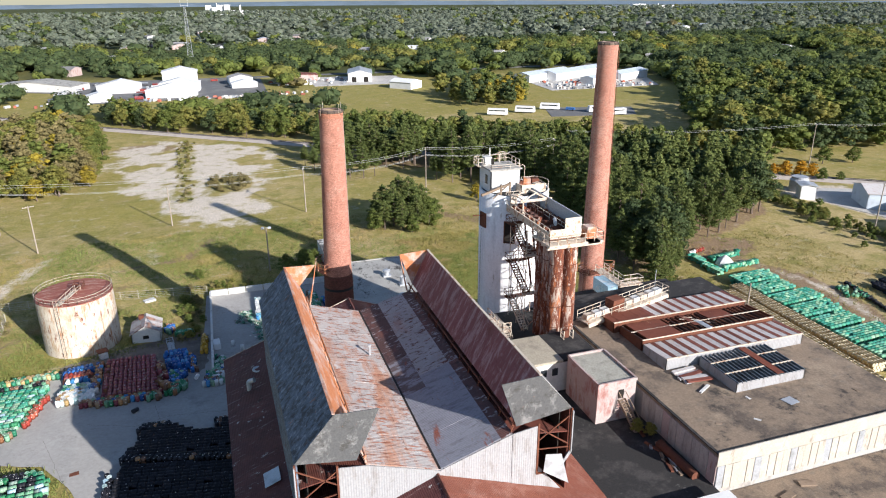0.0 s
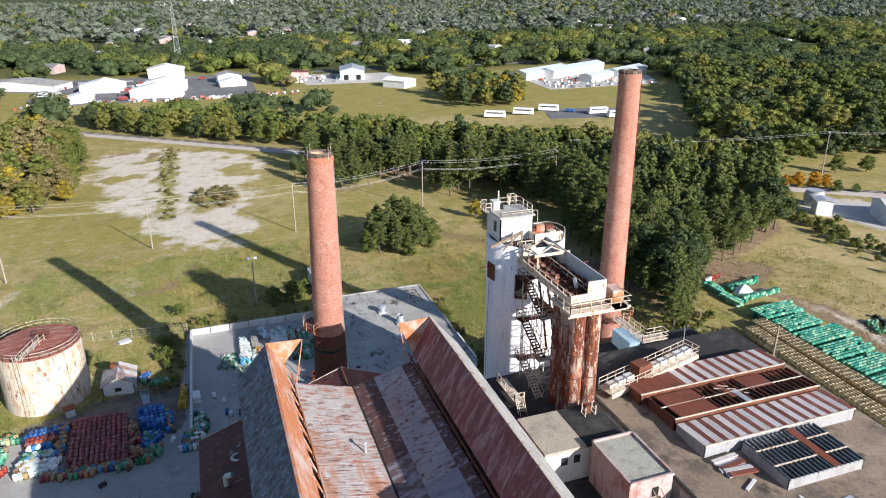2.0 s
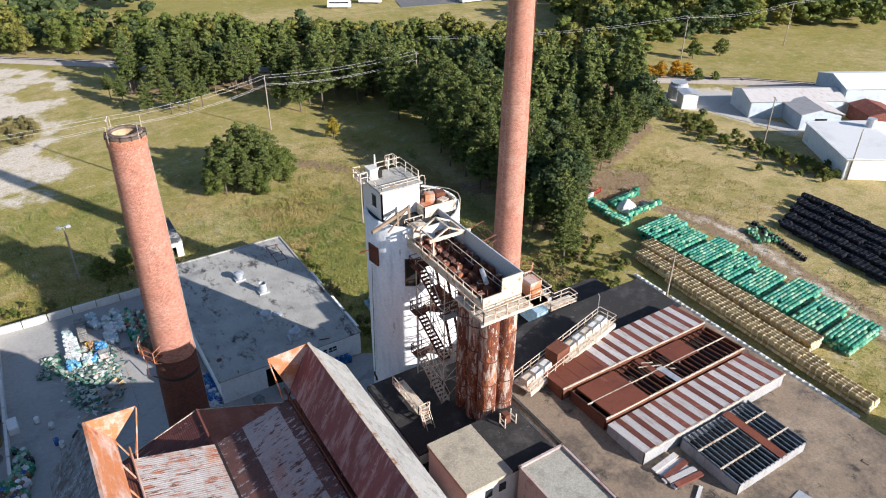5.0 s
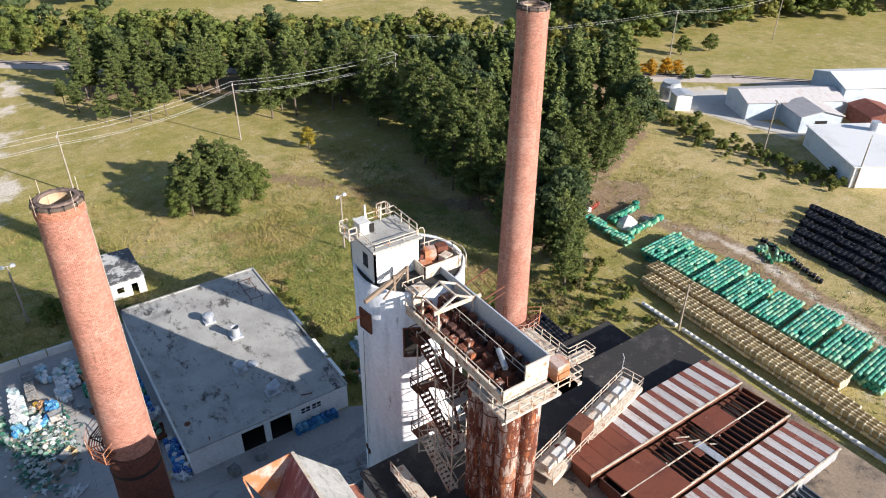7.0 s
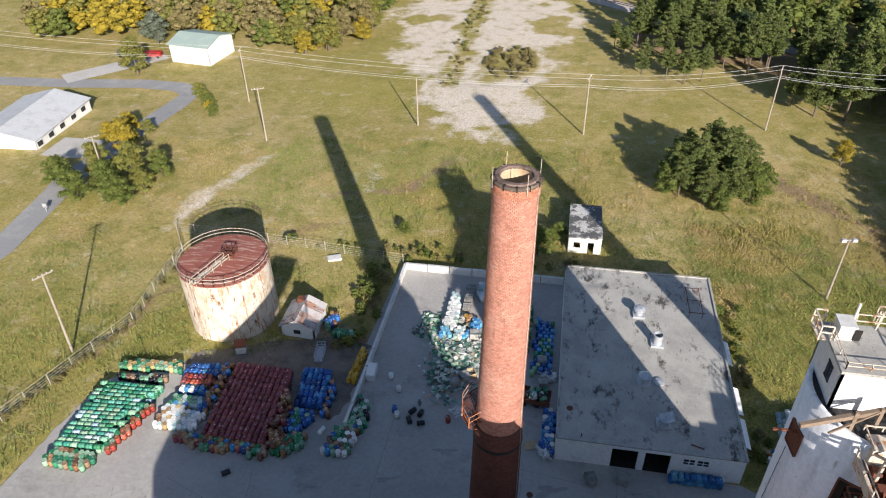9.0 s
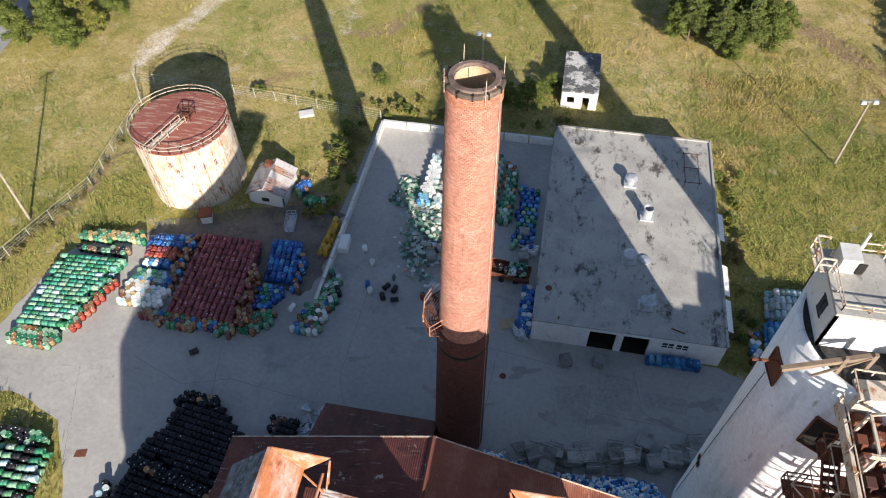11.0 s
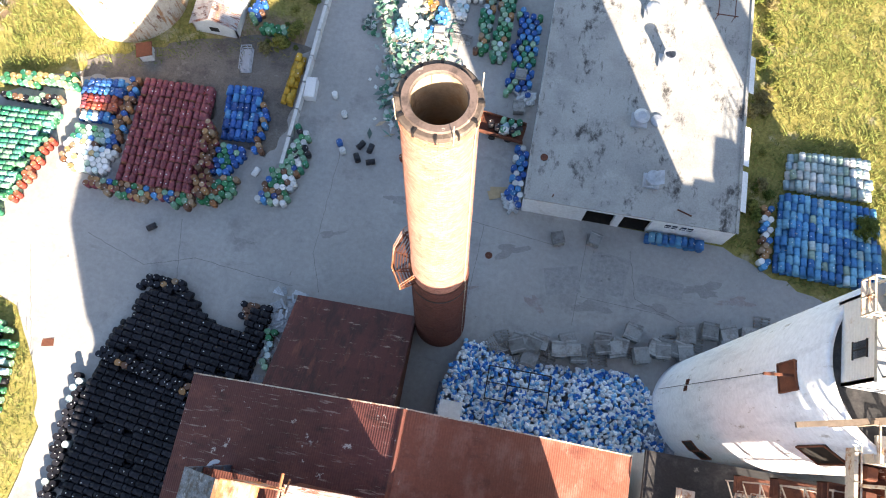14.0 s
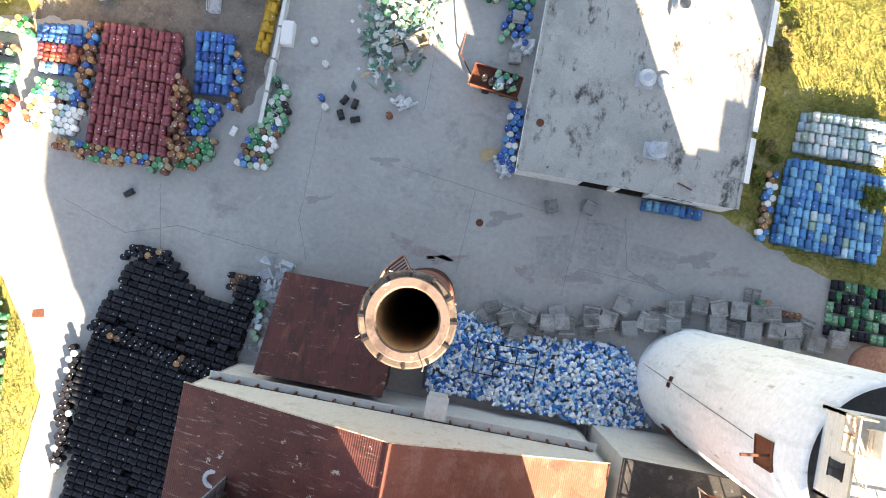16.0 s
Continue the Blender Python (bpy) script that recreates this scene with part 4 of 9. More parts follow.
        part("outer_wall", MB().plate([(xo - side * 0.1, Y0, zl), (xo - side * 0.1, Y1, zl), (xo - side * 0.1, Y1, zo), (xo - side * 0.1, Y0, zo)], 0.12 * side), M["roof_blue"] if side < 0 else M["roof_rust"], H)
        # near-black plate stands for the shade within the ventilator
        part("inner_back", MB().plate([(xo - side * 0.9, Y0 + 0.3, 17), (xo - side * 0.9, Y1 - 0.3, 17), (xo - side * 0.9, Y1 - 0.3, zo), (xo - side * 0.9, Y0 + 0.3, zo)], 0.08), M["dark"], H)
        # open throat with struts
        part("throat_floor", MB().plate([(xi, Y0, ZT - 0.25), (xi, Y1, ZT - 0.25), (xo - side * 0.3, Y1, ZT - 1.0), (xo - side * 0.3, Y0, ZT - 1.0)], 0.1 * side), M["roof_rust"], H, "dark rusty ventilator floor")
        n = 12
        for i in range(n + 1):
            y = Y0 + 0.2 + (Y1 - Y0 - 0.4) * i / n
            st = MB().beam((xi - side * 0.1, y, ZT), (xb, y, zb), 0.09)
            st.beam((xi, y, ZT), (xi, y, ZT + 0.75), 0.08)
            if i < n:
                st.beam((xi, y, ZT + 0.1), (xb + side * 0.5, y + 1.2, zb + 0.2), 0.07)
            part("strut", st, M["rust_orange"] if side < 0 else M["rust"], H)
        part("pipe_rail", MB().tube((xi, Y0, ZT + 0.75), (xi, Y1 + 0.6, ZT + 0.75), 0.09), M["rust_orange"] if side < 0 else M["rust"], H, "rusty pipe along the roof edge")
        capn = MB().plate([(xr, Y1 + 0.02, zr), (xt, Y1 + 0.02, zr - 0.15), (xb, Y1 + 0.02, zb)], 0.06 * side)
        part("end_panel", capn, M["rust_orange"], H, "orange triangular end panel")
        caps = MB().plate([(xo, Y0 - 0.05, zo), (xr, Y0 - 0.05, zr), (xt, Y0 - 0.05, zr - 0.15), (xb, Y0 - 0.05, 22.3)], 0.08 * side)
        part("end_panel", caps, M["end_grey"], H, "grey weathered end panel")
        xm = 22.7 if side > 0 else 6.1
        part("gable_wing", MB().plate([(xi, Y0 - 0.02, 15.6), (xm, Y0 - 0.02, 15.2), (xm, Y0 - 0.02, ZT + 0.25), (xi, Y0 - 0.02, ZT - 0.05)], -0.08 * side), M["gable_sheet"], H, "white sheeted wing of the gable")
        fr = MB()
        ring = [(xo, zo), (xo, 18.8), (xo - side * 1.0, 17.2), (xm, 17.2), (xm, ZT + 0.5)]
        for (a, b), (c, d) in zip(ring, ring[1:]):
            fr.beam((a, Y0 - 0.08, b), (c, Y0 - 0.08, d), 0.16)
        fr.beam((xo, Y0 - 0.02, 19.4), (xm, Y0 - 0.02, ZT), 0.09)
        fr.beam((xo, Y0 - 0.02, zo - 0.6), (xm, Y0 - 0.02, 20.4), 0.09)
        fr.beam((xo, Y0 - 0.02, 19.2), (xm, Y0 - 0.02, 19.6), 0.08)
        part("end_frame", fr, M["rust"], H, "open steel end framing")
        # pale strip added along the outer edge of each open end
        part("end_trim", MB().beam((xo + side * 0.06, Y0 - 0.12, zo - 0.2), (xo + side * 0.06, Y0 - 0.12, 18.8), 0.10, 0.30).beam((xo + side * 0.06, Y0 - 0.12, 18.8), (xo - side * 1.0, Y0 - 0.12, 17.2), 0.10, 0.26), M["galv"], H, "pale edge trim")
        st2 = MB()
        for s in (0, 1):
            st2.beam((xt, Y1 - 0.1, zr - 0.2), (xi - side * 0.3, Y1 - 0.1 + s * 0.4, ZT), 0.09)
        part("end_stay", st2, M["rust_orange"], H)
    part("hanging_sheet", MB().plate([(23.2, Y0 - 0.6, 19.4), (24.6, Y0 - 0.7, 19.2), (25.2, Y0 - 1.1, 16.4), (23.0, Y0 - 0.7, 17.8)], 0.04), M["galv"], H, "loose hanging white sheet")
    vp = MB().tube((12.9, 62, 19.6), (12.9, 62, 21.4), 0.10, n=8).box((12.9, 62, 21.4), (0.3, 0.3, 0.2))
    part("vent_pipe", vp, M["galv"], H)
    ex = MB().tube((0.9, 69.4, 13.8), (0.9, 69.4, 15.3), 0.28, n=10).tube((0.9, 69.4, 15.3), (1.5, 69.1, 15.6), 0.28, n=10)
    part("exhaust_pipe", ex, M["galv"], H, "bent grey exhaust pipe")
    part("vent_ring", MB().rings((2.1, 72.7, 14.75), [(0.34, 0.0), (0.40, 0.10), (0.62, 0.14), (0.66, 0.02)], 20), M["galv"], H, "pale ring of a lost roof vent")
    part("patch_sheet", MB().plate([(1.0, 52.0, 14.6), (2.4, 52.0, 15.14), (2.4, 54.0, 15.14), (1.0, 54.0, 14.6)], 0.03), M["galv"], H, "pale patch sheet")
    # lean-to against the north wall
    S = thing("lean_to_shed", (7, 83, 0), "rusty lean-to shed roof against the hall", "shed")
    sheets("roof_sheet", (12.2, 87.3, 3.2), (1.6, 87.3, 3.2), (1.6, 79.0, 7.4), (12.2, 79.0, 7.4), 6, 3, M["roof_maroon"], S)
    part("wall", MB().plate([(1.8, 87.1, -0.2), (1.8, 78.9, -0.2), (1.8, 78.9, 7.3), (1.8, 87.1, 3.1)], 0.15), M["rust"], S)
    part("wall", MB().plate([(12.0, 78.9, -0.2), (12.0, 87.1, -0.2), (12.0, 87.1, 3.1), (12.0, 78.9, 7.3)], 0.15), M["rust"], S)
    part("wall", MB().plate([(12.0, 87.05, -0.2), (1.8, 87.05, -0.2), (1.8, 87.05, 3.1), (12.0, 87.05, 3.1)], 0.15), M["rust"], S)


make_hall()


# ---- chimneys ----
def make_chimney(cx, cy, height, r0, r1, band, label, band_dark, single):
    """A round stack of single bricks in courses; the top rows are objects, the rest is one mesh."""
    T = thing("brick_chimney", (cx, cy, 0), label, "chimney")
    hgt, wid, dep = 0.118, 0.235, 0.03

    def rad(z):
        r = r0 + (r1 - r0) * z / height
        if z > height - 1.0:
            r += 0.07
        if z < band and band_dark:
            r += 0.10
        return r

    core = MB().rings((cx, cy, 0), [(rad(0) - dep, -0.3), (rad(band * 0.99) - dep, band - 0.01), (rad(band * 1.01) - dep, band + 0.01), (rad(height - 1.01) - dep, height - 1.01), (rad(height - 0.9) - dep, height - 1.0), (rad(height - 0.1) - dep, height - 0.12)], 48)
    part("mortar_core", core, M["mortar_dark"] if band_dark else M["mortar"], T)
    V, F, made = [], {0: [], 1: []}, 0
    verts = {0: [], 1: []}
    z, row = 0.0, 0
    piece = None
    while z < height - 0.15:
        r = rad(z + 0.01)
        n = int(2 * math.pi * r / wid)
        a0 = (row % 2) * math.pi / n + 2.4 * (row // 7)
        da = 2 * math.pi / n
        top = z > height - 0.9 and single
        which = 1 if (z < band and band_dark) else 0
        rr = np.random.default_rng(row)
        for i in range(n):
            o = rr.uniform(-0.004, 0.008)
            a, b = a0 + i * da + 0.05 * da, a0 + (i + 1) * da - 0.05 * da
            ri, ro = r - dep, r + o
            pts = [(ri, a, z + 0.008), (ri, b, z + 0.008), (ri, b, z + hgt - 0.006), (ri, a, z + hgt - 0.006), (ro, a, z + 0.008), (ro, b, z + 0.008), (ro, b, z + hgt - 0.006), (ro, a, z + hgt - 0.006)]
            pts = [(cx + q * math.cos(t), cy + q * math.sin(t), h) for q, t, h in pts]
            if top and made < 300:
                made += 1
                part("brick", MB().add(pts, [(4, 5, 6, 7), (0, 1, 5, 4), (1, 2, 6, 5), (2, 3, 7, 6), (3, 0, 4, 7)]), M["brick_piece"], T)
            else:
                k = len(verts[which])
                verts[which].extend(pts)
                F[which].extend([(k + 4, k + 5, k + 6, k + 7), (k, k + 1, k + 5, k + 4), (k + 1, k + 2, k + 6, k + 5), (k + 2, k + 3, k + 7, k + 6), (k + 3, k, k + 4, k + 7)])
        z += hgt
        row += 1
    for which, mt in ((0, M["brick"]), (1, M["brick_dark"])):
        if verts[which]:
            me = bpy.data.meshes.new("brickwork")
            me.from_pydata(verts[which], [], F[which])
            me.materials.append(mt)
            ob = part("brickwork", me, None, T, "dark sooty lower brickwork" if which else "")
            ob["kind"] = "stuff"
    rt = rad(height - 0.2)
    cap = MB().rings((cx, cy, height), [(rt + 0.02, -0.22), (rt + 0.06, -0.18), (rt + 0.06, -0.02), (rt + 0.0, 0.03), (rt - 0.50, 0.05), (rt - 0.52, -0.02)], 48)
    part("cap_ring", cap, M["cap"], T, "tar-stained cap ring")
    part("cap_lip", MB().rings((cx, cy, height), [(rt - 0.16, 0.05), (rt - 0.20, 0.16), (rt - 0.46, 0.16), (rt - 0.5, 0.02)], 48), M["cap_lip"], T, "brown lip streaked with pale mortar")
    lin = MB().rings((cx, cy, 0), [(rt - 0.46, height + 0.1), (rt - 0.5, height - 3), (rt - 0.5, height - 14), (rt - 0.45, 2.0)], 48)
    lin.rings((cx, cy, 0), [(rt - 0.45, 2.0), (0.01, 2.0)], 48)
    part("lining", lin, M["liner"], T, "yellowish inner lining, sooty below")
    for i in range(12):
        a = 2 * math.pi * i / 12 + 0.1
        d = Vector((math.cos(a), math.sin(a), 0))
        o = Vector((cx, cy, height + 0.06)) + d * (rt - 0.12)
        part("cap_clamp", MB().beam(o - d * 0.16, o + d * 0.18, 0.10, 0.05).beam(o + d * 0.18, o + d * 0.2 - Vector((0, 0, 0.3)), 0.09, 0.04), M["iron"], T)
    for i in range(4):
        a = 2 * math.pi * i / 4 + 0.5
        o = Vector((cx + (rt + 0.08) * math.cos(a), cy + (rt + 0.08) * math.sin(a), height - 0.5))
        part("lightning_rod", MB().tube(o, o + Vector((0, 0, 1.45 if single else 0.9)), 0.020, n=5), M["pale_steel"], T)
    for zz in ([] if not single else [band + 3.2, band + 11]):
        part("steel_band", MB().rings((cx, cy, zz), [(rad(zz) + 0.005, -0.05), (rad(zz) + 0.03, -0.05), (rad(zz) + 0.03, 0.05), (rad(zz) + 0.005, 0.05)], 40), M["brick"] if single else M["rust"], T)
    part("lightning_cable", MB().sweep([(cx + (rad(height * k / 18) + 0.05) * (0.93 if single else -0.94), cy - (rad(height * k / 18) + 0.05) * (0.36 if single else 0.22), height * k / 18) for k in range(19)], 0.025, 4), M["post"], T)
    return T, rad


C1, rad1 = make_chimney(14.15, 87.7, 41.1, 2.15, 1.46, 19.0, "tall red brick chimney with a dark lower part", True, True)
C2, rad2 = make_chimney(54.3, 88.4, 48.2, 1.96, 1.35, 10.0, "tallest red brick chimney beside the pines", False, False)


def ring_platform(T, cx, cy, z, r, a0, a1, wid=1.2):
    n = 4
    A = [radians(a0 + (a1 - a0) * i / n) for i in range(n + 1)]

    def at(a, d, h=0.0):
        return Vector((cx + (r + d) * math.cos(a), cy + (r + d) * math.sin(a), z + h))

    part("platform_frame", MB().sweep([at(p, wid) for p in A], 0.06).sweep([at(p, 0.12) for p in A], 0.05), M["rust"], T, "rusty inspection platform")
    for p, q in zip(A, A[1:]):
        for k in range(6):
            d = 0.18 + (wid - 0.25) * k / 5
            part("grating_slat", MB().beam(at(p, d, 0.03), at(q, d, 0.03), 0.10, 0.03), M["rust"], T)
    for p in A:
        part("bracket", MB().beam(at(p, 0.0, -1.0), at(p, wid, -0.02), 0.07).beam(at(p, 0.0, 0.0), at(p, wid, 0.0), 0.07), M["rust"], T)
        part("rail_post", MB().beam(at(p, wid, 0.0), at(p, wid, 1.1), 0.07), M["rust_orange"], T)
    for h in (0.55, 1.1):
        part("platform_rail", MB().sweep([at(A[0], 0.1, h)] + [at(p, wid, h) for p in A] + [at(A[-1], 0.1, h)], 0.035), M["rust_orange"], T)
    ld = MB()
    a = radians(a0 + 12)
    for s in (-0.2, 0.2):
        ld.beam((cx + (r + 0.25) * math.cos(a) - s * math.sin(a), cy + (r + 0.25) * math.sin(a) + s * math.cos(a), z - 8), (cx + (r + 0.25) * math.cos(a) - s * math.sin(a), cy + (r + 0.25) * math.sin(a) + s * math.cos(a), z + 2.6), 0.05)
    for i in range(34):
        zz = z - 8 + i * 0.31
        ld.beam((cx + (r + 0.25) * math.cos(a) + 0.2 * math.sin(a), cy + (r + 0.25) * math.sin(a) - 0.2 * math.cos(a), zz), (cx + (r + 0.25) * math.cos(a) - 0.2 * math.sin(a), cy + (r + 0.25) * math.sin(a) + 0.2 * math.cos(a), zz), 0.03)
    part("ladder", ld, M["rust"], T)


ring_platform(C1, 14.15, 87.7, 20.0, rad1(20), 125, 225)
ring_platform(C2, 54.3, 88.4, 14.6, rad2(14.6), 200, 330, 1.6)
part("steel_jacket", MB().rings((14.15, 87.7, 0), [(rad1(17.6) + 0.03, 17.0), (rad1(17.6) + 0.06, 17.1), (rad1(17.6) + 0.06, 17.25), (rad1(17.6) + 0.03, 17.35)], 40), M["iron"], C1)
C1.rotation_euler = (radians(-0.58), radians(0.9), 0)
lad = MB()
for s in (-0.22, 0.22):
    lad.beam((54.3 + rad2(20) + 0.25, 88.4 + s, 17), (54.3 + rad2(48) + 0.25, 88.4 + s, 47.5), 0.05)
for i in range(98):
    zz = 17.2 + i * 0.31
    rr = rad2(20) + (rad2(48) - rad2(20)) * (zz - 17) / 30.5 + 0.25
    lad.beam((54.3 + rr, 88.18, zz), (54.3 + rr, 88.62, zz), 0.04)
    if i % 3 == 0:
        lad.beam((54.3 + rr - 0.3, 88.4, zz), (54.3 + rr + 0.25, 88.4, zz), 0.05)
part("ladder", lad, M["rust"], C2, "rusty climbing ladder")


# ---- silo, bins and conveyors ----
def make_silo():
    cx, cy, r, zt = 38.6, 84.1, 4.75, 29.9
    S = thing("concrete_silo", (cx, cy, 0), "tall white painted round silo with a rooftop cabin", "silo")
    b = MB().rings((cx, cy, 0), [(r + 0.05, -0.3), (r + 0.05, 0.6), (r, 0.7), (r, 10), (r, 20), (r, zt), (r - 0.3, zt), (r - 0.3, zt - 0.12)], 64)
    part("shell", smooth(b.mesh("shell", M["silo"])), None, S)
    part("roof", MB().rings((cx, cy, zt - 0.12), [(r - 0.3, 0), (0.01, 0.1)], 48), M["tar"], S, "dark tarred top")
    for z in (4.9, 9.8, 14.7, 19.6, 24.5):
        part("joint_ring", MB().rings((cx, cy, z), [(r + 0.003, -0.03), (r + 0.012, -0.03), (r + 0.012, 0.03), (r + 0.003, 0.03)], 64), M["silo"], S)
    # openings on the west and south-west, the dark plates standing for their inner shade
    def opening(ang, z, w, h, name, mat, label):
        a = radians(ang)
        d, t = Vector((math.cos(a), math.sin(a), 0)), Vector((-math.sin(a), math.cos(a), 0))
        o = Vector((cx, cy, z)) + d * (r - 0.02)
        mb = MB()
        mb.plate([o - t * w / 2 - Vector((0, 0, h / 2)) + d * 0.05, o + t * w / 2 - Vector((0, 0, h / 2)) + d * 0.05, o + t * w / 2 + Vector((0, 0, h / 2)) + d * 0.05, o - t * w / 2 + Vector((0, 0, h / 2)) + d * 0.05], 0.12)
        ob = part(name, mb, mat, S, label)
        fr = MB()
        for u in (-1, 1):
            fr.beam(o + t * u * w / 2 + d * 0.08 - Vector((0, 0, h / 2)), o + t * u * w / 2 + d * 0.08 + Vector((0, 0, h / 2)), 0.09)
            fr.beam(o - t * w / 2 + d * 0.08 + Vector((0, 0, u * h / 2)), o + t * w / 2 + d * 0.08 + Vector((0, 0, u * h / 2)), 0.09)
        part("frame", fr, M["rust"], ob)
        return o, d, t
    o, d, t = opening(187, 26.0, 1.5, 2.0, "window", M["rust"], "rusted broken window")
    part("boom", MB().beam(o + Vector((0, 0, 0.6)) - d * 0.1, o + d * 1.6 + Vector((0, 0, 0.75)), 0.14), M["rust"], S)
    opening(228.5, 6.5, 0.9, 2.0, "door", M["dark"], "dark open doorway")
    opening(240, 6.9, 0.9, 2.0, "door", M["dark"], "dark open doorway")
    opening(170, 9.5, 0.3, 0.5, "vent", M["dark"], "")
    opening(176, 9.3, 0.3, 0.5, "vent", M["dark"], "")
    opening(240, 25.0, 1.4, 3.0, "door", M["dark"], "dark open doorway")
    part("conduit", MB().sweep([(cx + (r + 0.06) * math.cos(radians(182 - k * 1.4)), cy + (r + 0.06) * math.sin(radians(182 - k * 1.4)), 24.6 - k * 2.3) for k in range(11)], 0.022, 5), M["iron"], S)
    # rooftop cabin
    x0, x1, y0, y1, z0, z1 = 34.6, 38.9, 82.8, 86.9, zt - 0.4, 32.75
    K = MB()
    K.plate([(x0, y1, z0), (x0, y0, z0), (x0, y0, z1), (x0, y1, z1)], 0.15)
    K.plate([(x0, y0, z0), (x1, y0, z0), (x1, y0, z1), (x0, y0, z1)], 0.15)
    K.plate([(x1, y0, z0), (x1, y1, z0), (x1, y1, z1), (x1, y0, z1)], 0.15)
    K.plate([(x1, y1, z0), (x0, y1, z0), (x0, y1, z1), (x1, y1, z1)], 0.15)
    C = part("cabin", K, layered("cabin_sheet", (0.66, 0.67, 0.68), [((0.45, 0.40, 0.34), (1.2, 1.2, 0.5), 0.6, 0.72)], 0.7, fine=0.08, ridge=("Z", 0.22, 0.015)), S, "white corrugated cabin")
    part("cabin_roof", MB().box(((x0 + x1) / 2, (y0 + y1) / 2, z1 + 0.1), (x1 - x0 + 0.3, y1 - y0 + 0.3, 0.2)), M["roof_grey"], C, "flat grey roof")
    part("cabin_window", MB().box((x0 - 0.01, 84.3, 31.4), (0.08, 0.75, 1.1)), M["glass"], C)
    part("window_frame", MB().box((x0 - 0.03, 84.3, 31.98), (0.08, 0.85, 0.06)).box((x0 - 0.03, 84.3, 30.82), (0.08, 0.85, 0.06)).box((x0 - 0.03, 84.3, 31.4), (0.08, 0.05, 1.1)), M["iron"], C)
    part("cabin_rail", MB().rail([(x0 + 0.1, y1 - 0.4, z1 + 0.2), (x0 + 0.1, y0 + 0.1, z1 + 0.2), (x1 - 0.1, y0 + 0.1, z1 + 0.2)], 0.55, 1.3, 0.025).rail([(x1 - 0.1, y0 + 0.3, z1 + 0.2), (x1 - 0.1, y1 - 0.1, z1 + 0.2), (x0 + 1.6, y1 - 0.1, z1 + 0.2)], 1.05, 1.3, 0.03), M["pale_steel"], C, "cream handrail")
    hp = MB().box((35.3, 86.0, z1 + 0.7), (0.9, 1.1, 1.0)).box((35.3, 86.0, z1 + 1.25), (1.0, 1.2, 0.1)).tube((35.9, 86.5, z1 + 0.2), (35.9, 86.5, z1 + 2.3), 0.09, n=8)
    part("hatch_door", MB().box((35.9, 85.4, z1 + 0.7), (0.4, 0.06, 0.8)), M["dark"], C)
    part("roof_hatch", hp, M["white_wall"], C, "white roof hatch box")
    pl = MB().plate([(33.8, 85.4, z1 + 0.15), (34.5, 85.4, z1 + 0.15), (34.5, 87.0, z1 + 0.15), (33.8, 87.0, z1 + 0.15)], 0.08)
    part("landing", pl, M["pale_steel"], C, "cream railed landing")
    railing([(34.5, 87.0, z1 + 0.2), (33.8, 87.0, z1 + 0.2), (33.8, 85.4, z1 + 0.2), (34.5, 85.4, z1 + 0.2)], 1.0, 0.8, 0.04, M["pale_steel"], C)
    railing([(37.6, 86.9, z1 + 0.2), (37.6, 87.6, z1 + 0.2), (38.5, 87.6, z1 + 0.2), (38.5, 86.9, z1 + 0.2)], 1.2, 0.45, 0.03, M["pale_steel"], C)
    hp = MB().box((40.1, 82.5, 29.6), (3.6, 2.6, 0.25))
    for a, b, c, d in ((40.1, 81.25, 3.6, 0.1), (40.1, 83.75, 3.6, 0.1), (41.85, 82.5, 0.1, 2.4), (38.35, 82.3, 0.1, 2.2)):
        hp.box((a, b, 30.3), (c, d, 1.3))
    for a, b in ((38.5, 81.5), (41.7, 81.5), (41.7, 83.5)):
        hp.beam((a, b, 29.0), (a, b, 29.6), 0.2)
    D = part("head_platform", hp, M["pale_steel"], S, "cream platform with parapets")
    for a, b, c, m in ((39.9, 82.9, 1.7, "rust_orange"), (40.9, 82.0, 1.2, "pale_steel"), (41.2, 83.1, 1.5, "rust"), (39.1, 82.2, 1.0, "rust_orange"), (39.2, 83.2, 1.3, "rust")):
        part("drive_box", MB().box((a, b, 29.72 + c / 2), (1.1, 0.9, c), random.uniform(-20, 20), 0, 0.85), M[m], D)
    part("platform_rail", MB().rail([(39.6, 84.0, 30.0), (41.4, 83.9, 30.0), (42.2, 82.9, 30.0), (42.4, 81.6, 30.0), (42.0, 80.6, 30.0)], 1.3, 0.9, 0.03), M["pale_steel"], D)
    bm_ = MB().beam((32.4, 80.6, 30.3), (36.8, 81.6, 31.2), 0.25, 0.3).beam((34.2, 80.9, 29.6), (36.9, 81.5, 31.4), 0.12).beam((35.4, 81.2, 29.0), (35.4, 81.2, 31.3), 0.2).beam((36.8, 81.5, 29.0), (36.8, 81.5, 31.5), 0.2)
    part("hoist_beam", bm_, M["wood"], S, "timber hoist beam")
    return S


make_silo()


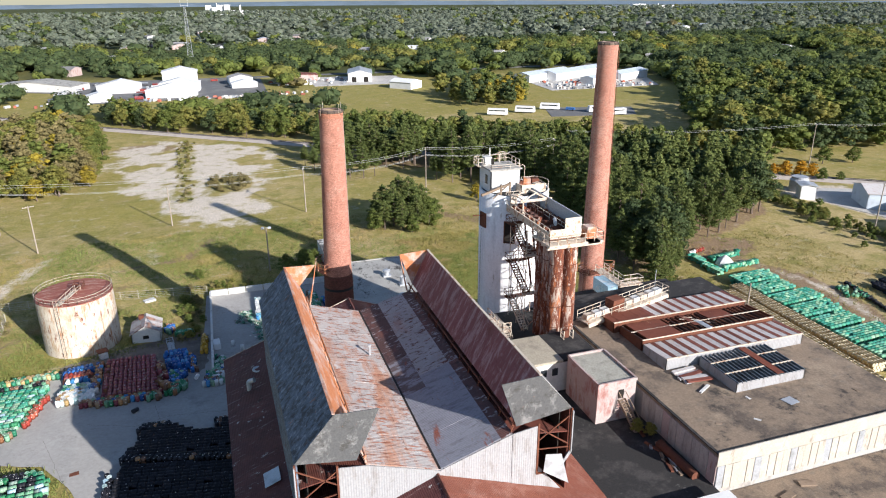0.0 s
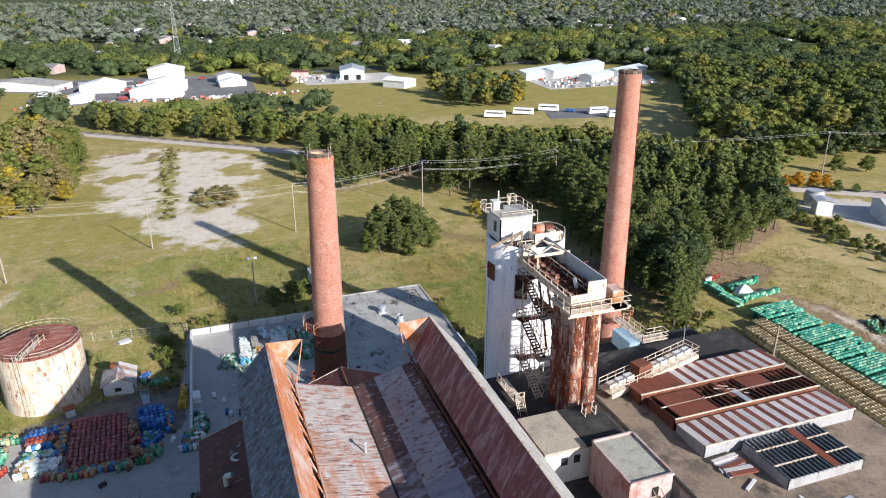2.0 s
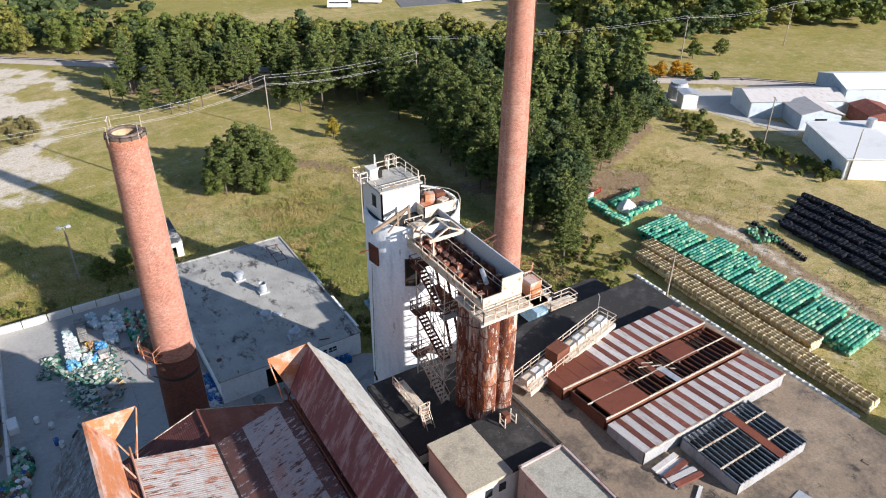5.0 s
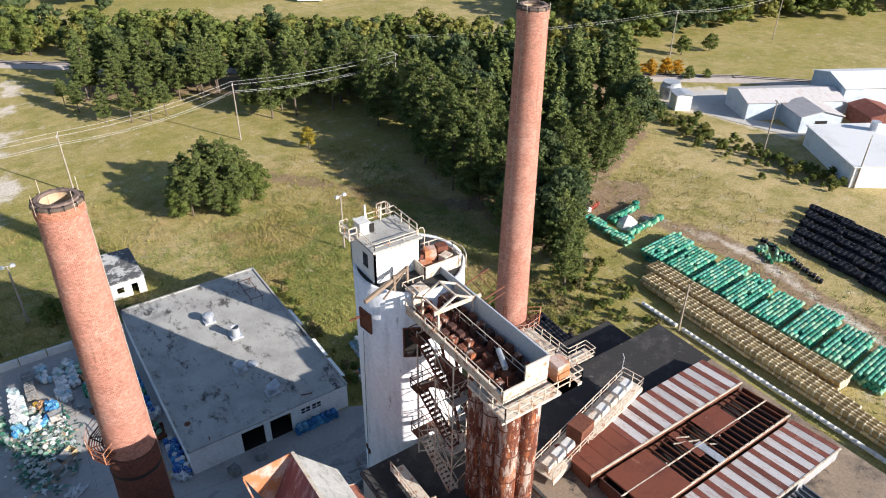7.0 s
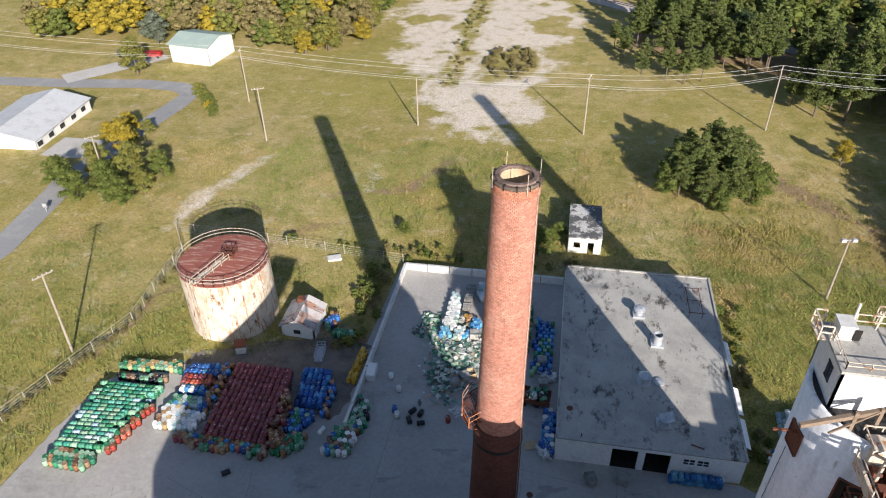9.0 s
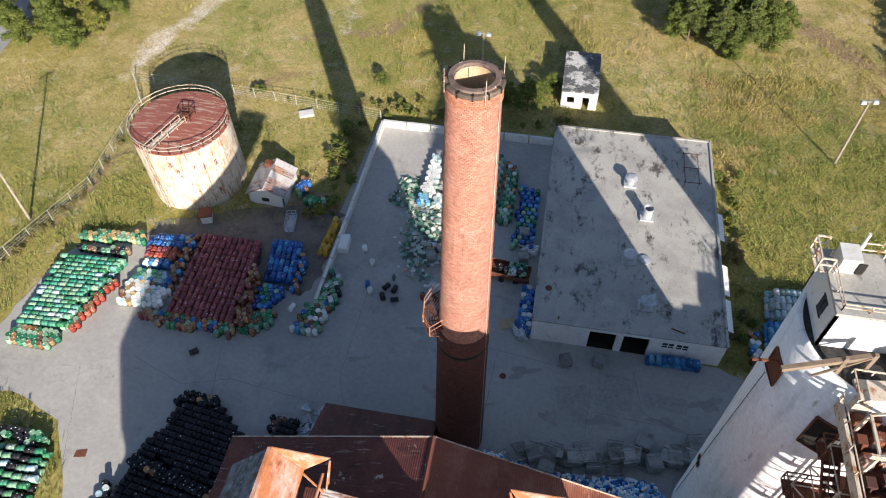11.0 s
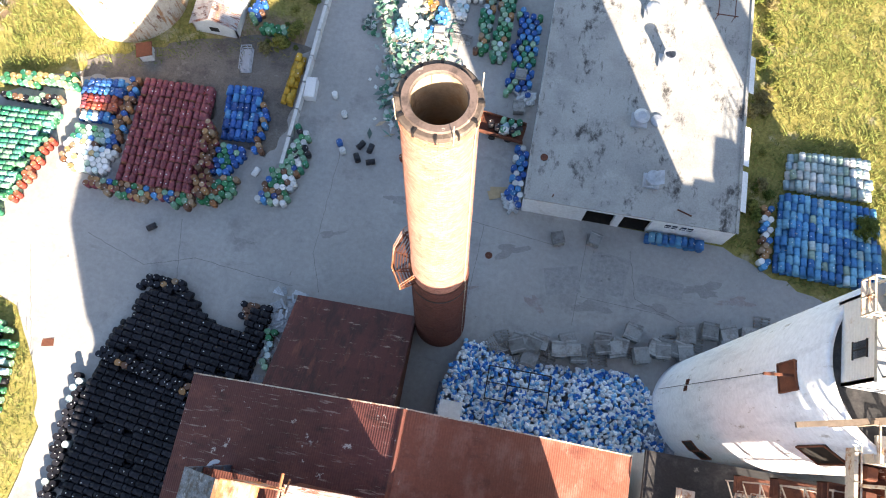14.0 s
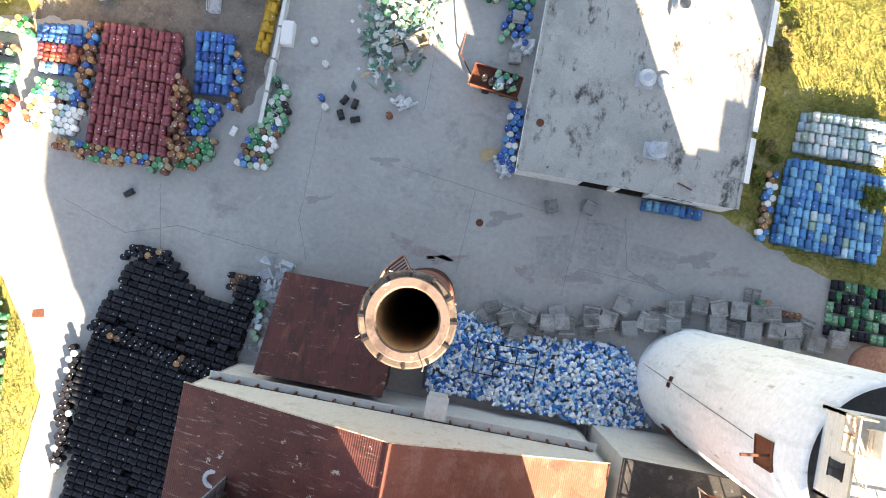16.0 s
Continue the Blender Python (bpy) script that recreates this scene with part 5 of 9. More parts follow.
def make_bins():
    zf, zt = 14.0, 27.4
    B = thing("storage_bins", (38, 70, zf), "rust-streaked round steel bins grouped under a platform", "bin")
    # last pair is added to stop sunlight passing between bins and silo
    for x, y in ((37.3, 68.6), (39.0, 68.4), (37.35, 70.4), (39.05, 70.2), (37.3, 72.15), (38.95, 71.95)):
        k = MB().rings((x, y, 0), [(0.86, zf - 0.2), (0.86, zt)], 28)
        bin_ = part("bin", smooth(k.mesh("bin", M["bin"])), None, B, "rust-streaked white bin")
        for z in (16.6, 19.3, 22.0, 24.7):
            part("bin_hoop", MB().rings((x, y, z), [(0.865, -0.05), (0.90, -0.05), (0.90, 0.05), (0.865, 0.05)], 28), M["rust"], bin_)
    # platform and trough
    P = MB().box((38.6, 68.9, 27.6), (6.6, 4.4, 0.25)).box((41.3, 68.2, 27.6), (2.0, 3.0, 0.25))
    for y in (67.0, 68.6, 70.3):
        P.beam((35.2, y, 27.35), (42.3, y, 27.35), 0.15, 0.35)
    Q = part("platform", P, M["pale_steel"], B, "rusty cream platform")
    part("platform_rail", MB().rail([(35.3, 71.0, 27.7), (35.3, 66.8, 27.7), (42.3, 66.8, 27.7), (42.3, 69.6, 27.7), (40.9, 69.8, 27.7)], 1.1, 1.2, 0.035), M["pale_steel"], Q)
    part("feeder_box", MB().box((41.2, 68.2, 28.45), (1.3, 1.4, 1.4), top=0.85), M["rust_orange"], B, "orange rusty feeder box")
    T = thing("bin_trough", (38, 75, 28), "long open trough with rusty hopper boxes", "conveyor trough")
    x0, x1, y0, y1, z0 = 35.9, 39.9, 67.9, 81.4, 28.1
    part("floor", MB().box(((x0 + x1) / 2, (y0 + y1) / 2, z0), (x1 - x0, y1 - y0, 0.25)), M["rust"], T)
    part("side_wall", MB().box((x1, (y0 + y1) / 2, z0 + 1.25), (0.12, y1 - y0, 2.3)), layered("pale_blue_steel", (0.42, 0.46, 0.50), [((0.28, 0.17, 0.11), 0.8, 0.64, 0.74)], 0.6), T, "pale blue side wall")
    part("end_wall", MB().box(((x0 + x1) / 2 + 0.95, y0, z0 + 1.2), (2.1, 0.12, 2.4)), M["pale_steel"], T)
    part("end_wall", MB().box((x0 + 0.9, y0 - 0.1, z0 + 0.6), (1.9, 0.12, 1.1)), M["pale_steel"], T)
    part("side_wall", MB().box((x0, (y0 + y1) / 2, z0 + 0.35), (0.12, y1 - y0, 0.9)), M["pale_steel"], T, "cream low side wall")
    for j in range(11):
        for i, x in enumerate((36.6, 37.4, 38.6, 39.35)):
            y = y0 + 1.2 + j * 1.12 + 0.2 * (i % 2)
            h = 0.6 + 0.35 * random.random()
            part("hopper", MB().box((x, y, z0 + 0.1 + h / 2), (0.62, 0.72, h), random.uniform(-6, 6), 0, 0.78), random.choice([M["rust"], M["rib_brown"], M["rust"], M["bin"]]), T)
    part("screw_pipe", MB().tube((37.4, y0 + 1.6, z0 + 1.25), (38.2, y0 + 3.4, z0 + 1.25), 0.22, n=10), M["galv"], T, "grey pipe")
    part("trough_rail", MB().rail([(x0 - 0.1, y0, z0 + 0.2), (x0 - 0.1, y1, z0 + 0.2)], 1.15, 1.4, 0.03).rail([(38.5, y0 + 0.5, z0 + 0.3), (38.5, y1, z0 + 0.3)], 1.0, 1.6, 0.025), M["pale_steel"], T)
    gf = MB()
    for y in (76.4, 78.6):
        for x in (36.4, 39.6):
            gf.beam((x, y, z0), (x, y, z0 + 2.3), 0.14)
        gf.beam((36.4, y, z0 + 2.3), (38.0, y, z0 + 3.1), 0.14).beam((38.0, y, z0 + 3.1), (39.6, y, z0 + 2.3), 0.14)
    for x, z in ((36.4, 2.3), (38.0, 3.1), (39.6, 2.3)):
        gf.beam((x, 76.4, z0 + z), (x, 78.6, z0 + z), 0.14)
    gf.beam((36.0, 76.4, z0 + 2.2), (40.4, 76.4, z0 + 2.2), 0.12, 0.35)
    part("gable_frame", gf, M["pale_steel"], T, "cream gabled frame")
    hd = MB().box((37.4, 80.4, z0 + 0.9), (2.4, 1.6, 1.5)).box((37.0, 80.3, z0 + 1.75), (1.6, 1.2, 0.3), 5)
    hd.box((39.6, 80.3, z0 + 0.8), (1.2, 1.0, 1.2), 8)
    part("head_housing", hd, M["pale_steel"], T, "cream conveyor head housing")
    part("head_motor", MB().box((39.0, 79.4, z0 + 0.7), (0.8, 0.7, 0.9), 12).box((39.7, 79.0, z0 + 0.7), (0.6, 0.9, 0.8), 30), M["rust_orange"], T, "rusty drive boxes")
    railing([(36.2, 79.6, z0 + 1.1), (36.2, 81.3, z0 + 1.1), (38.2, 81.3, z0 + 1.1)], 1.0, 1.0, 0.035, M["pale_steel"], T)
    lamp = MB().sweep([(39.9, 83.7, z0 + 2.0), (39.9, 83.7, z0 + 4.6), (39.8, 83.7, z0 + 4.9), (39.5, 83.7, z0 + 5.0), (39.2, 83.7, z0 + 4.8)], 0.04)
    part("lamp_arm", lamp, M["pale_steel"], T)
    # stair tower between silo and bins
    A = thing("stair_tower", (36, 75, 14), "cream steel stair tower with zigzag flights", "stairs")
    fr = MB()
    xs, ys = (35.6, 38.8), (73.2, 75.6, 78.2)
    for x in xs:
        for y in ys:
            fr.beam((x, y, 13.8), (x, y, 27.6), 0.09)
    for z in (16.5, 19.2, 21.9, 24.6, 27.4):
        for y in ys:
            fr.beam((xs[0], y, z), (xs[1], y, z), 0.06)
        for x in xs:
            fr.beam((x, ys[0], z), (x, ys[-1], z), 0.06)
    for k, z in enumerate((14.0, 16.5, 19.2, 21.9, 24.6)):
        fr.beam((xs[0], ys[0], z), (xs[0], ys[1], z + 2.6), 0.07).beam((xs[0], ys[1], z + 2.6), (xs[0], ys[2], z), 0.07)
        fr.beam((xs[0], ys[0], z), (xs[1], ys[0], z + 2.6), 0.06)
    part("frame", fr, M["pale_steel"], A, "cream steel framing")
    for k, z in enumerate((14.0, 16.6, 19.2, 21.8, 24.4)):
        y0_, y1_ = (73.0, 77.6) if k % 2 == 0 else (77.6, 73.0)
        x = 35.7 if k % 2 == 0 else 37.0
        fl = MB()
        for s in (-0.42, 0.42):
            fl.beam((x + s, y0_, z), (x + s, y1_, z + 2.6), 0.07, 0.22)
            fl.beam((x + s, y0_, z + 1.0), (x + s, y1_, z + 3.6), 0.05)
            for q in (0.0, 0.33, 0.66, 1.0):
                yy = y0_ + (y1_ - y0_) * q
                fl.beam((x + s, yy, z + 2.6 * q), (x + s, yy, z + 2.6 * q + 1.0), 0.05)
        for q in range(13):
            t = (q + 0.5) / 13
            fl.box((x, y0_ + (y1_ - y0_) * t, z + 2.6 * t), (0.84, 0.28, 0.04))
        part("flight", fl, M["pale_steel"] if k < 2 else M["rust"], A)
        lz = z + 2.6
        yy = 78.0 if k % 2 == 0 else 72.9
        L = MB().box((36.3, yy, lz), (2.5, 1.0, 0.07)).rail([(35.05, yy - 0.5, lz), (35.05, yy + 0.5, lz), (37.5, yy + 0.5, lz)], 1.05, 1.0, 0.03)
        part("landing", L, M["pale_steel"] if k % 2 else M["rust"], A)
    cat = MB().box((32.7, 74.6, 14.8), (1.2, 5.0, 0.08)).rail([(32.1, 77.1, 14.8), (32.1, 72.1, 14.8), (33.3, 72.1, 14.8)], 1.1, 1.2, 0.04)
    for s in (-0.4, 0.4):
        cat.beam((32.7 + s, 72.1, 14.8), (32.7 + s, 69.9, 11.6), 0.07, 0.22).beam((32.7 + s, 72.1, 15.8), (32.7 + s, 69.9, 12.6), 0.05)
    for q in range(13):
        cat.box((32.7, 72.0 - q * 0.165, 14.7 - q * 0.245), (0.8, 0.24, 0.04))
    part("walkway", cat, M["pale_steel"], A, "cream railed walkway with steps")
    esc = MB()
    for s in (-0.5, 0.5):
        esc.beam((37.0 + s, 73.4, 20), (37.9 + s, 78.0, 27.5), 0.18, 0.3)
    esc.box((37.6, 76.0, 23.8), (0.9, 4.4, 0.5))
    part("inclined_chute", esc, M["rust"], A, "rusty inclined chute")
    # ladder cage below the bins
    g = MB()
    for x in (37.2, 38.4):
        g.beam((x, 66.3, 13.8), (x, 66.3, 17.2), 0.09).beam((x, 65.5, 13.8), (x, 65.5, 17.2), 0.09)
    for z in np.arange(14.3, 17.3, 0.6):
        g.beam((37.2, 66.3, z), (37.2, 65.5, z), 0.07).beam((38.4, 66.3, z), (38.4, 65.5, z), 0.07).beam((37.2, 66.3, z), (38.4, 66.3, z), 0.06)
    part("ladder_cage", g, M["pale_steel"], B)
    part("discharge_chute", MB().box((37.8, 66.2, 15.4), (0.7, 0.8, 3.2), 0, 0, 0.8), M["rust"], B, "rusty discharge chute")
    # inclined conveyor gantry
    V = thing("conveyor_gantry", (48, 69.5, 16), "rusty cream conveyor gantry with handrails", "conveyor")
    p, q = Vector((41.6, 68.8, 16.3)), Vector((55.2, 71.7, 17.2))
    d = (q - p).normalized()
    n = Vector((-d.y, d.x, 0)).normalized()
    dk = MB()
    dk.plate([p - n * 1.1, q - n * 1.1, q + n * 1.1, p + n * 1.1], 0.15)
    for s in (-1.1, 1.1):
        dk.beam(p + n * s - Vector((0, 0, 0.3)), q + n * s - Vector((0, 0, 0.3)), 0.14, 0.4)
    for t in (0.15, 0.5, 0.85):
        o = p.lerp(q, t)
        dk.beam(o - n * 0.9, (o.x - n.x * 0.9, o.y - n.y * 0.9, 13.8), 0.16).beam(o + n * 0.9, (o.x + n.x * 0.9, o.y + n.y * 0.9, 13.8), 0.16)
    part("deck", dk, M["pale_steel"], V)
    part("gantry_rail", MB().rail([p - n * 1.05, q - n * 1.05, q + n * 1.05, p + n * 1.05], 1.05, 1.3, 0.03), M["pale_steel"], V)
    for i in range(10):
        o = p.lerp(q, 0.06 + i * 0.095)
        if i in (3, 4):
            continue
        part("casing", MB().box((o.x, o.y, o.z + 0.42), (1.2, 0.9, 0.6), math.degrees(math.atan2(d.y, d.x)), 0, 0.86), random.choice([M["pale_steel"], M["white_wall"], M["pale_steel"]]), V, "")
    o = p.lerp(q, 0.38)
    part("drive_housing", MB().box((o.x, o.y, o.z + 0.85), (1.9, 1.5, 1.5), math.degrees(math.atan2(d.y, d.x))), M["rust"], V, "rust-red drive housing")
    o = p.lerp(q, 0.97)
    part("lamp_arm", MB().tube(o + n, o + n + Vector((0, 0, 2.6)), 0.04, n=6).tube(o + n + Vector((0, 0, 2.6)), o + n * 1.4 + Vector((0.3, 0, 2.7)), 0.04, n=6), M["galv"], V)
    W = thing("steel_walkway", (53, 80, 15), "cream railed walkway by the chimney", "walkway")
    wk = MB().plate([(52.3, 84.5, 15.7), (52.3, 77.4, 15.7), (56.2, 77.4, 15.7), (56.2, 78.8, 15.7), (53.8, 78.8, 15.7), (53.8, 84.5, 15.7)], -0.1)
    for x, y in ((52.4, 82), (53.7, 80), (56, 78)):
        wk.beam((x, y, 15.6), (x, y, 13.4), 0.12)
    part("deck", wk, M["pale_steel"], W)
    part("walkway_rail", MB().rail([(52.3, 84.0, 15.7), (52.3, 77.4, 15.7), (56.2, 77.4, 15.7), (56.2, 78.8, 15.7), (53.8, 78.8, 15.7), (53.8, 84.0, 15.7)], 1.1, 1.2, 0.035), M["pale_steel"], W)
    part("blue_casing", MB().box((51.4, 79.6, 15.0), (1.6, 4.0, 2.0)), layered("faded_blue_sheet", (0.30, 0.45, 0.55), [((0.5, 0.5, 0.48), 0.7, 0.5, 0.64), ((0.3, 0.16, 0.1), 0.9, 0.62, 0.72)]), W, "faded blue casing")
    lat = MB()
    for i in range(6):
        lat.beam((42.5 + i * 1.1, 81.6 + i * 0.24, 24.2), (43.0 + i * 1.1, 84.5 + i * 0.28, 24.2), 0.06)
    lat.beam((42, 81.5, 24.2), (48.4, 82.9, 24.2), 0.10).beam((42.5, 84.4, 24.2), (48.9, 86.1, 24.2), 0.10)
    lat.beam((42, 81.5, 23.4), (48.4, 82.9, 23.4), 0.08)
    part("lattice_arm", lat, M["rust"], W, "rusty lattice arm")


make_bins()


# ---- flat-roofed works buildings ----
def make_works():
    B = thing("works_building", (53, 60, 0), "flat gravel-roofed works building with panelled walls", "building")
    x0, x1, y0, y1, z = 40.6, 66.0, 42.0, 77.4, 15.5
    part("roof", MB().box(((x0 + x1) / 2, (y0 + 70.6) / 2, z - 0.2), (x1 - x0, 70.6 - y0, 0.4)), M["slab"], B, "brown gravel roof with dark stains")
    part("roof", MB().box(((x0 + x1) / 2, (70.6 + y1) / 2, z - 0.2), (x1 - x0, y1 - 70.6, 0.42)), M["tar"], B, "black tarred roof")
    w = MB()
    for a, b, c, d in ((x0 + 0.15, y0, x0 + 0.15, y1), (x1 - 0.15, y0, x1 - 0.15, y1)):
        w.box((a, (b + d) / 2, z / 2 - 0.2), (0.3, d - b, z - 0.4))
    for yy in (y0 + 0.15, y1 - 0.15):
        w.box(((x0 + x1) / 2, yy, z / 2 - 0.2), (x1 - x0 - 0.6, 0.3, z - 0.4))
    part("wall", w, M["grey_board"], B)
    part("parapet", MB().box(((x0 + x1) / 2, y0 - 0.06, z - 0.5), (x1 - x0 + 0.2, 0.12, 1.5)), M["pale_band"], B, "pale stained concrete band")
    n = 30
    for i in range(n):
        x = x0 + (i + 0.5) * (x1 - x0) / n
        h = 2.6
        part("wall_panel", MB().box((x, y0 - 0.05 - 0.02 * (i % 3), z - 1.3 - h / 2), ((x1 - x0) / n - (0.05 if i % 4 else 0.09), 0.1, h)), M["pale_band"] if i % 5 else M["galv"], B)
    for i in range(22):
        y = y0 + (i + 0.5) * (68 - y0) / 22
        part("wall_panel", MB().box((x0 - 0.04 - 0.02 * (i % 2), y, 13.6), (0.09, 1.12, 3.0)), M["grey_board"] if i % 6 else M["pink_wall"], B)
    part("roof_edge", MB().box((x0 + 0.05, (y0 + 70) / 2, z + 0.03), (0.3, 70 - y0, 0.1)), M["tar"], B)
    for i in range(6):
        x, y = random.uniform(43, 64), random.uniform(44, 55)
        part("roof_scrap", MB().box((x, y, z + 0.03), (random.uniform(0.3, 0.8), random.uniform(0.2, 0.4), 0.05), random.uniform(0, 180)), random.choice([M["white_wall"], M["wood"], M["galv"]]), B)
    part("loose_sheet", MB().plate([(52.6, 47.4, z + 0.08), (54.0, 47.6, z + 0.05), (54.2, 46.4, z + 0.05), (52.9, 46.2, z + 0.08)], -0.03), M["galv"], B, "loose pale metal sheet")
    # striped and skeletal roof bays
    S = thing("roof_bays", (54, 63, z), "low striped sheet-metal roof bays, partly stripped to ribs", "roof bay")
    bays = ((70.4, 66.0, "stripe"), (65.7, 61.0, "ribs"), (60.7, 56.3, "stripe"))
    for yn, ys, kind in bays:
        xa, xb = (44.3 if yn > 66 else 45.0), 64.0
        zn, zs = z + 0.95, z + 1.35
        sk = MB().plate([(xa, ys, z), (xb, ys, z), (xb, ys, zs), (xa, ys, zs)], 0.08).plate([(xb, ys, z), (xb, yn, z), (xb, yn, zn), (xb, ys, zs)], 0.08).plate([(xa, yn, z), (xa, ys, z), (xa, ys, zs), (xa, yn, zn)], 0.08).plate([(xb, yn, z), (xa, yn, z), (xa, yn, zn), (xb, yn, zn)], 0.08)
        part("skirt", sk, M["gable_sheet"] if kind == "stripe" and ys < 60 else M["rust"], S, "sheet-metal skirt")
        part("edge_beam", MB().beam((xa, ys + 0.0, zs + 0.03), (xb, ys + 0.0, zs + 0.03), 0.14, 0.12), M["pale_steel"], S)
        if kind == "ribs":
            # near-black floor gives the bay its inner shade by colour
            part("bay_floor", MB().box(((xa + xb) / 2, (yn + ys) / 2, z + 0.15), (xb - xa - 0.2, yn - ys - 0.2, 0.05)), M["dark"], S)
            for i in range(27):
                x = xa + 0.1 + i * (xb - xa - 0.2) / 26
                part("rib", MB().beam((x, ys, zs), (x, yn, zn), 0.10, 0.22), M["rust"] if i % 3 else M["rib_brown"], S)
            part("cross_rib", MB().beam((xa, (yn + ys) / 2, (zn + zs) / 2 + 0.1), (xb, (yn + ys) / 2, (zn + zs) / 2 + 0.1), 0.10, 0.10), M["pale_steel"], S)
            for x, w, mt in ((48.1, 4.7, M["sheet_rust"]), (58.0, 3.4, M["sheet_rust"]), (53.7, 0.7, M["sheet_rust"]), (54.5, 0.75, M["galv"])):
                lo, hi = (0.0, 1.0) if w > 4.5 else ((0.45, 1.0) if w > 2 else ((0.3, 1.0) if mt is not M["galv"] else (0.0, 0.55)))
                ya, yb = ys + (yn - ys) * lo, ys + (yn - ys) * hi
                za, zb = zs + (zn - zs) * lo + 0.14, zs + (zn - zs) * hi + 0.14
                part("cover_sheet", MB().plate([(x - w / 2, ya, za), (x + w / 2, ya, za), (x + w / 2, yb, zb), (x - w / 2, yb, zb)], 0.05), mt, S)
            for k in range(7):
                x, y = random.uniform(50, 63), random.uniform(ys + 0.6, yn - 0.6)
                part("loose_bar", MB().beam((x, y, z + 1.15), (x + random.uniform(-0.5, 2.2), y + random.uniform(-1, 1), z + 1.2), 0.1, 0.08), M["pale_steel"], S)
        else:
            n = 26
            for i in range(n):
                xx = xa + (i + (0.18 if i % 2 else 0.0)) * (xb - xa) / n
                xw = (xb - xa) / n * (0.82 if i % 2 else 1.18)
                rusty = (i % 2 == 1) or (yn > 66 and i < 7)
                part("roof_strip", MB().plate([(xx, ys, zs + 0.06 + 0.02 * (i % 2)), (xx + xw, ys, zs + 0.06 + 0.02 * (i % 2)), (xx + xw, yn, zn + 0.06 + 0.02 * (i % 2)), (xx, yn, zn + 0.06 + 0.02 * (i % 2))], 0.05), (M["sheet_rust"] if yn > 66 and i < 7 else M["strip_rust"]) if rusty else M["strip_white"], S)
    # the open rib frame beside them
    R = thing("rib_frame", (53.7, 53.4, z), "low open roof frame with dark steel ribs", "roof frame")
    xa, xb, ya, yb, zt = 49.2, 58.2, 50.0, 56.0, z + 1.1
    sk = MB()
    for a, b in (((xa, ya), (xb, ya)), ((xb, ya), (xb, yb)), ((xb, yb), (xa, yb)), ((xa, yb), (xa, ya))):
        sk.plate([(*a, z), (*b, z), (*b, zt), (*a, zt)], 0.08)
    part("skirt", sk, M["gable_sheet"], R, "white sheet-metal skirt")
    # near-black floor colours in the shade between the ribs
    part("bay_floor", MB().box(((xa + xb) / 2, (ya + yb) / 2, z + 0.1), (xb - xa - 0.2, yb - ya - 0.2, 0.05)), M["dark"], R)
    for i in range(17):
        x = xa + 0.15 + i * (xb - xa - 0.3) / 16
        part("rib", MB().beam((x, ya, zt), (x, yb, zt), 0.11, 0.24), M["rib_blue"], R)
    for y in (51.9, 54.2):
        part("cross_rib", MB().beam((xa, y, zt + 0.1), (xb, y, zt + 0.1), 0.14, 0.1), M["pale_steel"], R)
    part("cover_sheet", MB().plate([(54.4, ya, zt + 0.2), (55.3, ya, zt + 0.2), (55.3, yb, zt + 0.2), (54.4, yb, zt + 0.2)], 0.04), M["sheet_rust"], R, "one rusty cover sheet")
    # pile of sheets
    G = thing("sheet_stack", (46.6, 54, z), "stack of old roofing sheets", "sheet stack")
    for i in range(8):
        part("sheet", MB().box((46.8 + random.uniform(-0.3, 0.3), 53.0 + i * 0.33, z + 0.12 + 0.22 * random.random()), (3.0, 0.5, 0.16), random.uniform(-8, 8)), random.choice([M["strip_rust"], M["galv"], M["strip_white"]]), G)
    part("sheet", MB().box((46.5, 51.6, z + 0.1), (2.0, 0.3, 0.14), 28), M["white_wall"], G)
    # lower roof to the south
    Lw = thing("south_building", (60, 30, 0), "low brown flat-roofed building", "building")
    part("roof", MB().box((66, 31.0, 10.8), (58, 21.8, 0.4)), M["slab"], Lw)
    part("wall", MB().box((66, 31.0, 5.2), (57.6, 21.4, 10.8)), M["grey_board"], Lw)
    for i in range(2):
        part("pallet", MB().box((47 + i * 3.1, 39.5 + i * 0.8, 11.1), (1.6, 0.7, 0.16), 14 - 30 * i), M["wood"], Lw)
    W = thing("white_canopy", (38, 38, 12), "white sheet metal canopy over the dock", "canopy")
    part("sheet", MB().plate([(35.6, 36, 13.2), (40.4, 36, 13.2), (40.4, 40.0, 13.2), (35.6, 40.0, 13.2)], 0.08), M["white_plain"], W)
    part("leg", MB().box((36, 39.5, 12.4), (0.15, 0.15, 1.5)), M["galv"], W)
    # alley roof between hall and works
    A = thing("alley_roof", (35, 55, 0), "dark tarred low roof between the buildings", "building")
    part("roof", MB().box((35.0, 52.5, 11.8), (11.2, 45.0, 0.4)), M["tar"], A)
    part("wall", MB().box((35.0, 52.5, 5.6), (11.0, 44.6, 12.0)), M["grey_board"], A)
    part("drain_pipe", MB().tube((39.4, 48.4, 12.3), (39.6, 43.4, 12.3), 0.45, n=14).tube((39.4, 48.4, 12.3), (39.4, 48.8, 12.3), 0.5, n=14), M["rust"], A, "rusty pipe lying on the roof")
    for i in range(9):
        part("scrap", MB().box((random.uniform(38, 40), random.uniform(43, 52), 12.08), (random.uniform(0.5, 2.4), 0.3, 0.14), random.uniform(60, 120)), random.choice([M["wood"], M["rust"], M["galv"]]), A)
    D = thing("bin_deck", (37, 72, 0), "black tarred deck round the bins", "building")
    part("roof", MB().box((38.0, 74.0, 13.6), (15.6, 10.4, 0.4)), M["tar"], D)
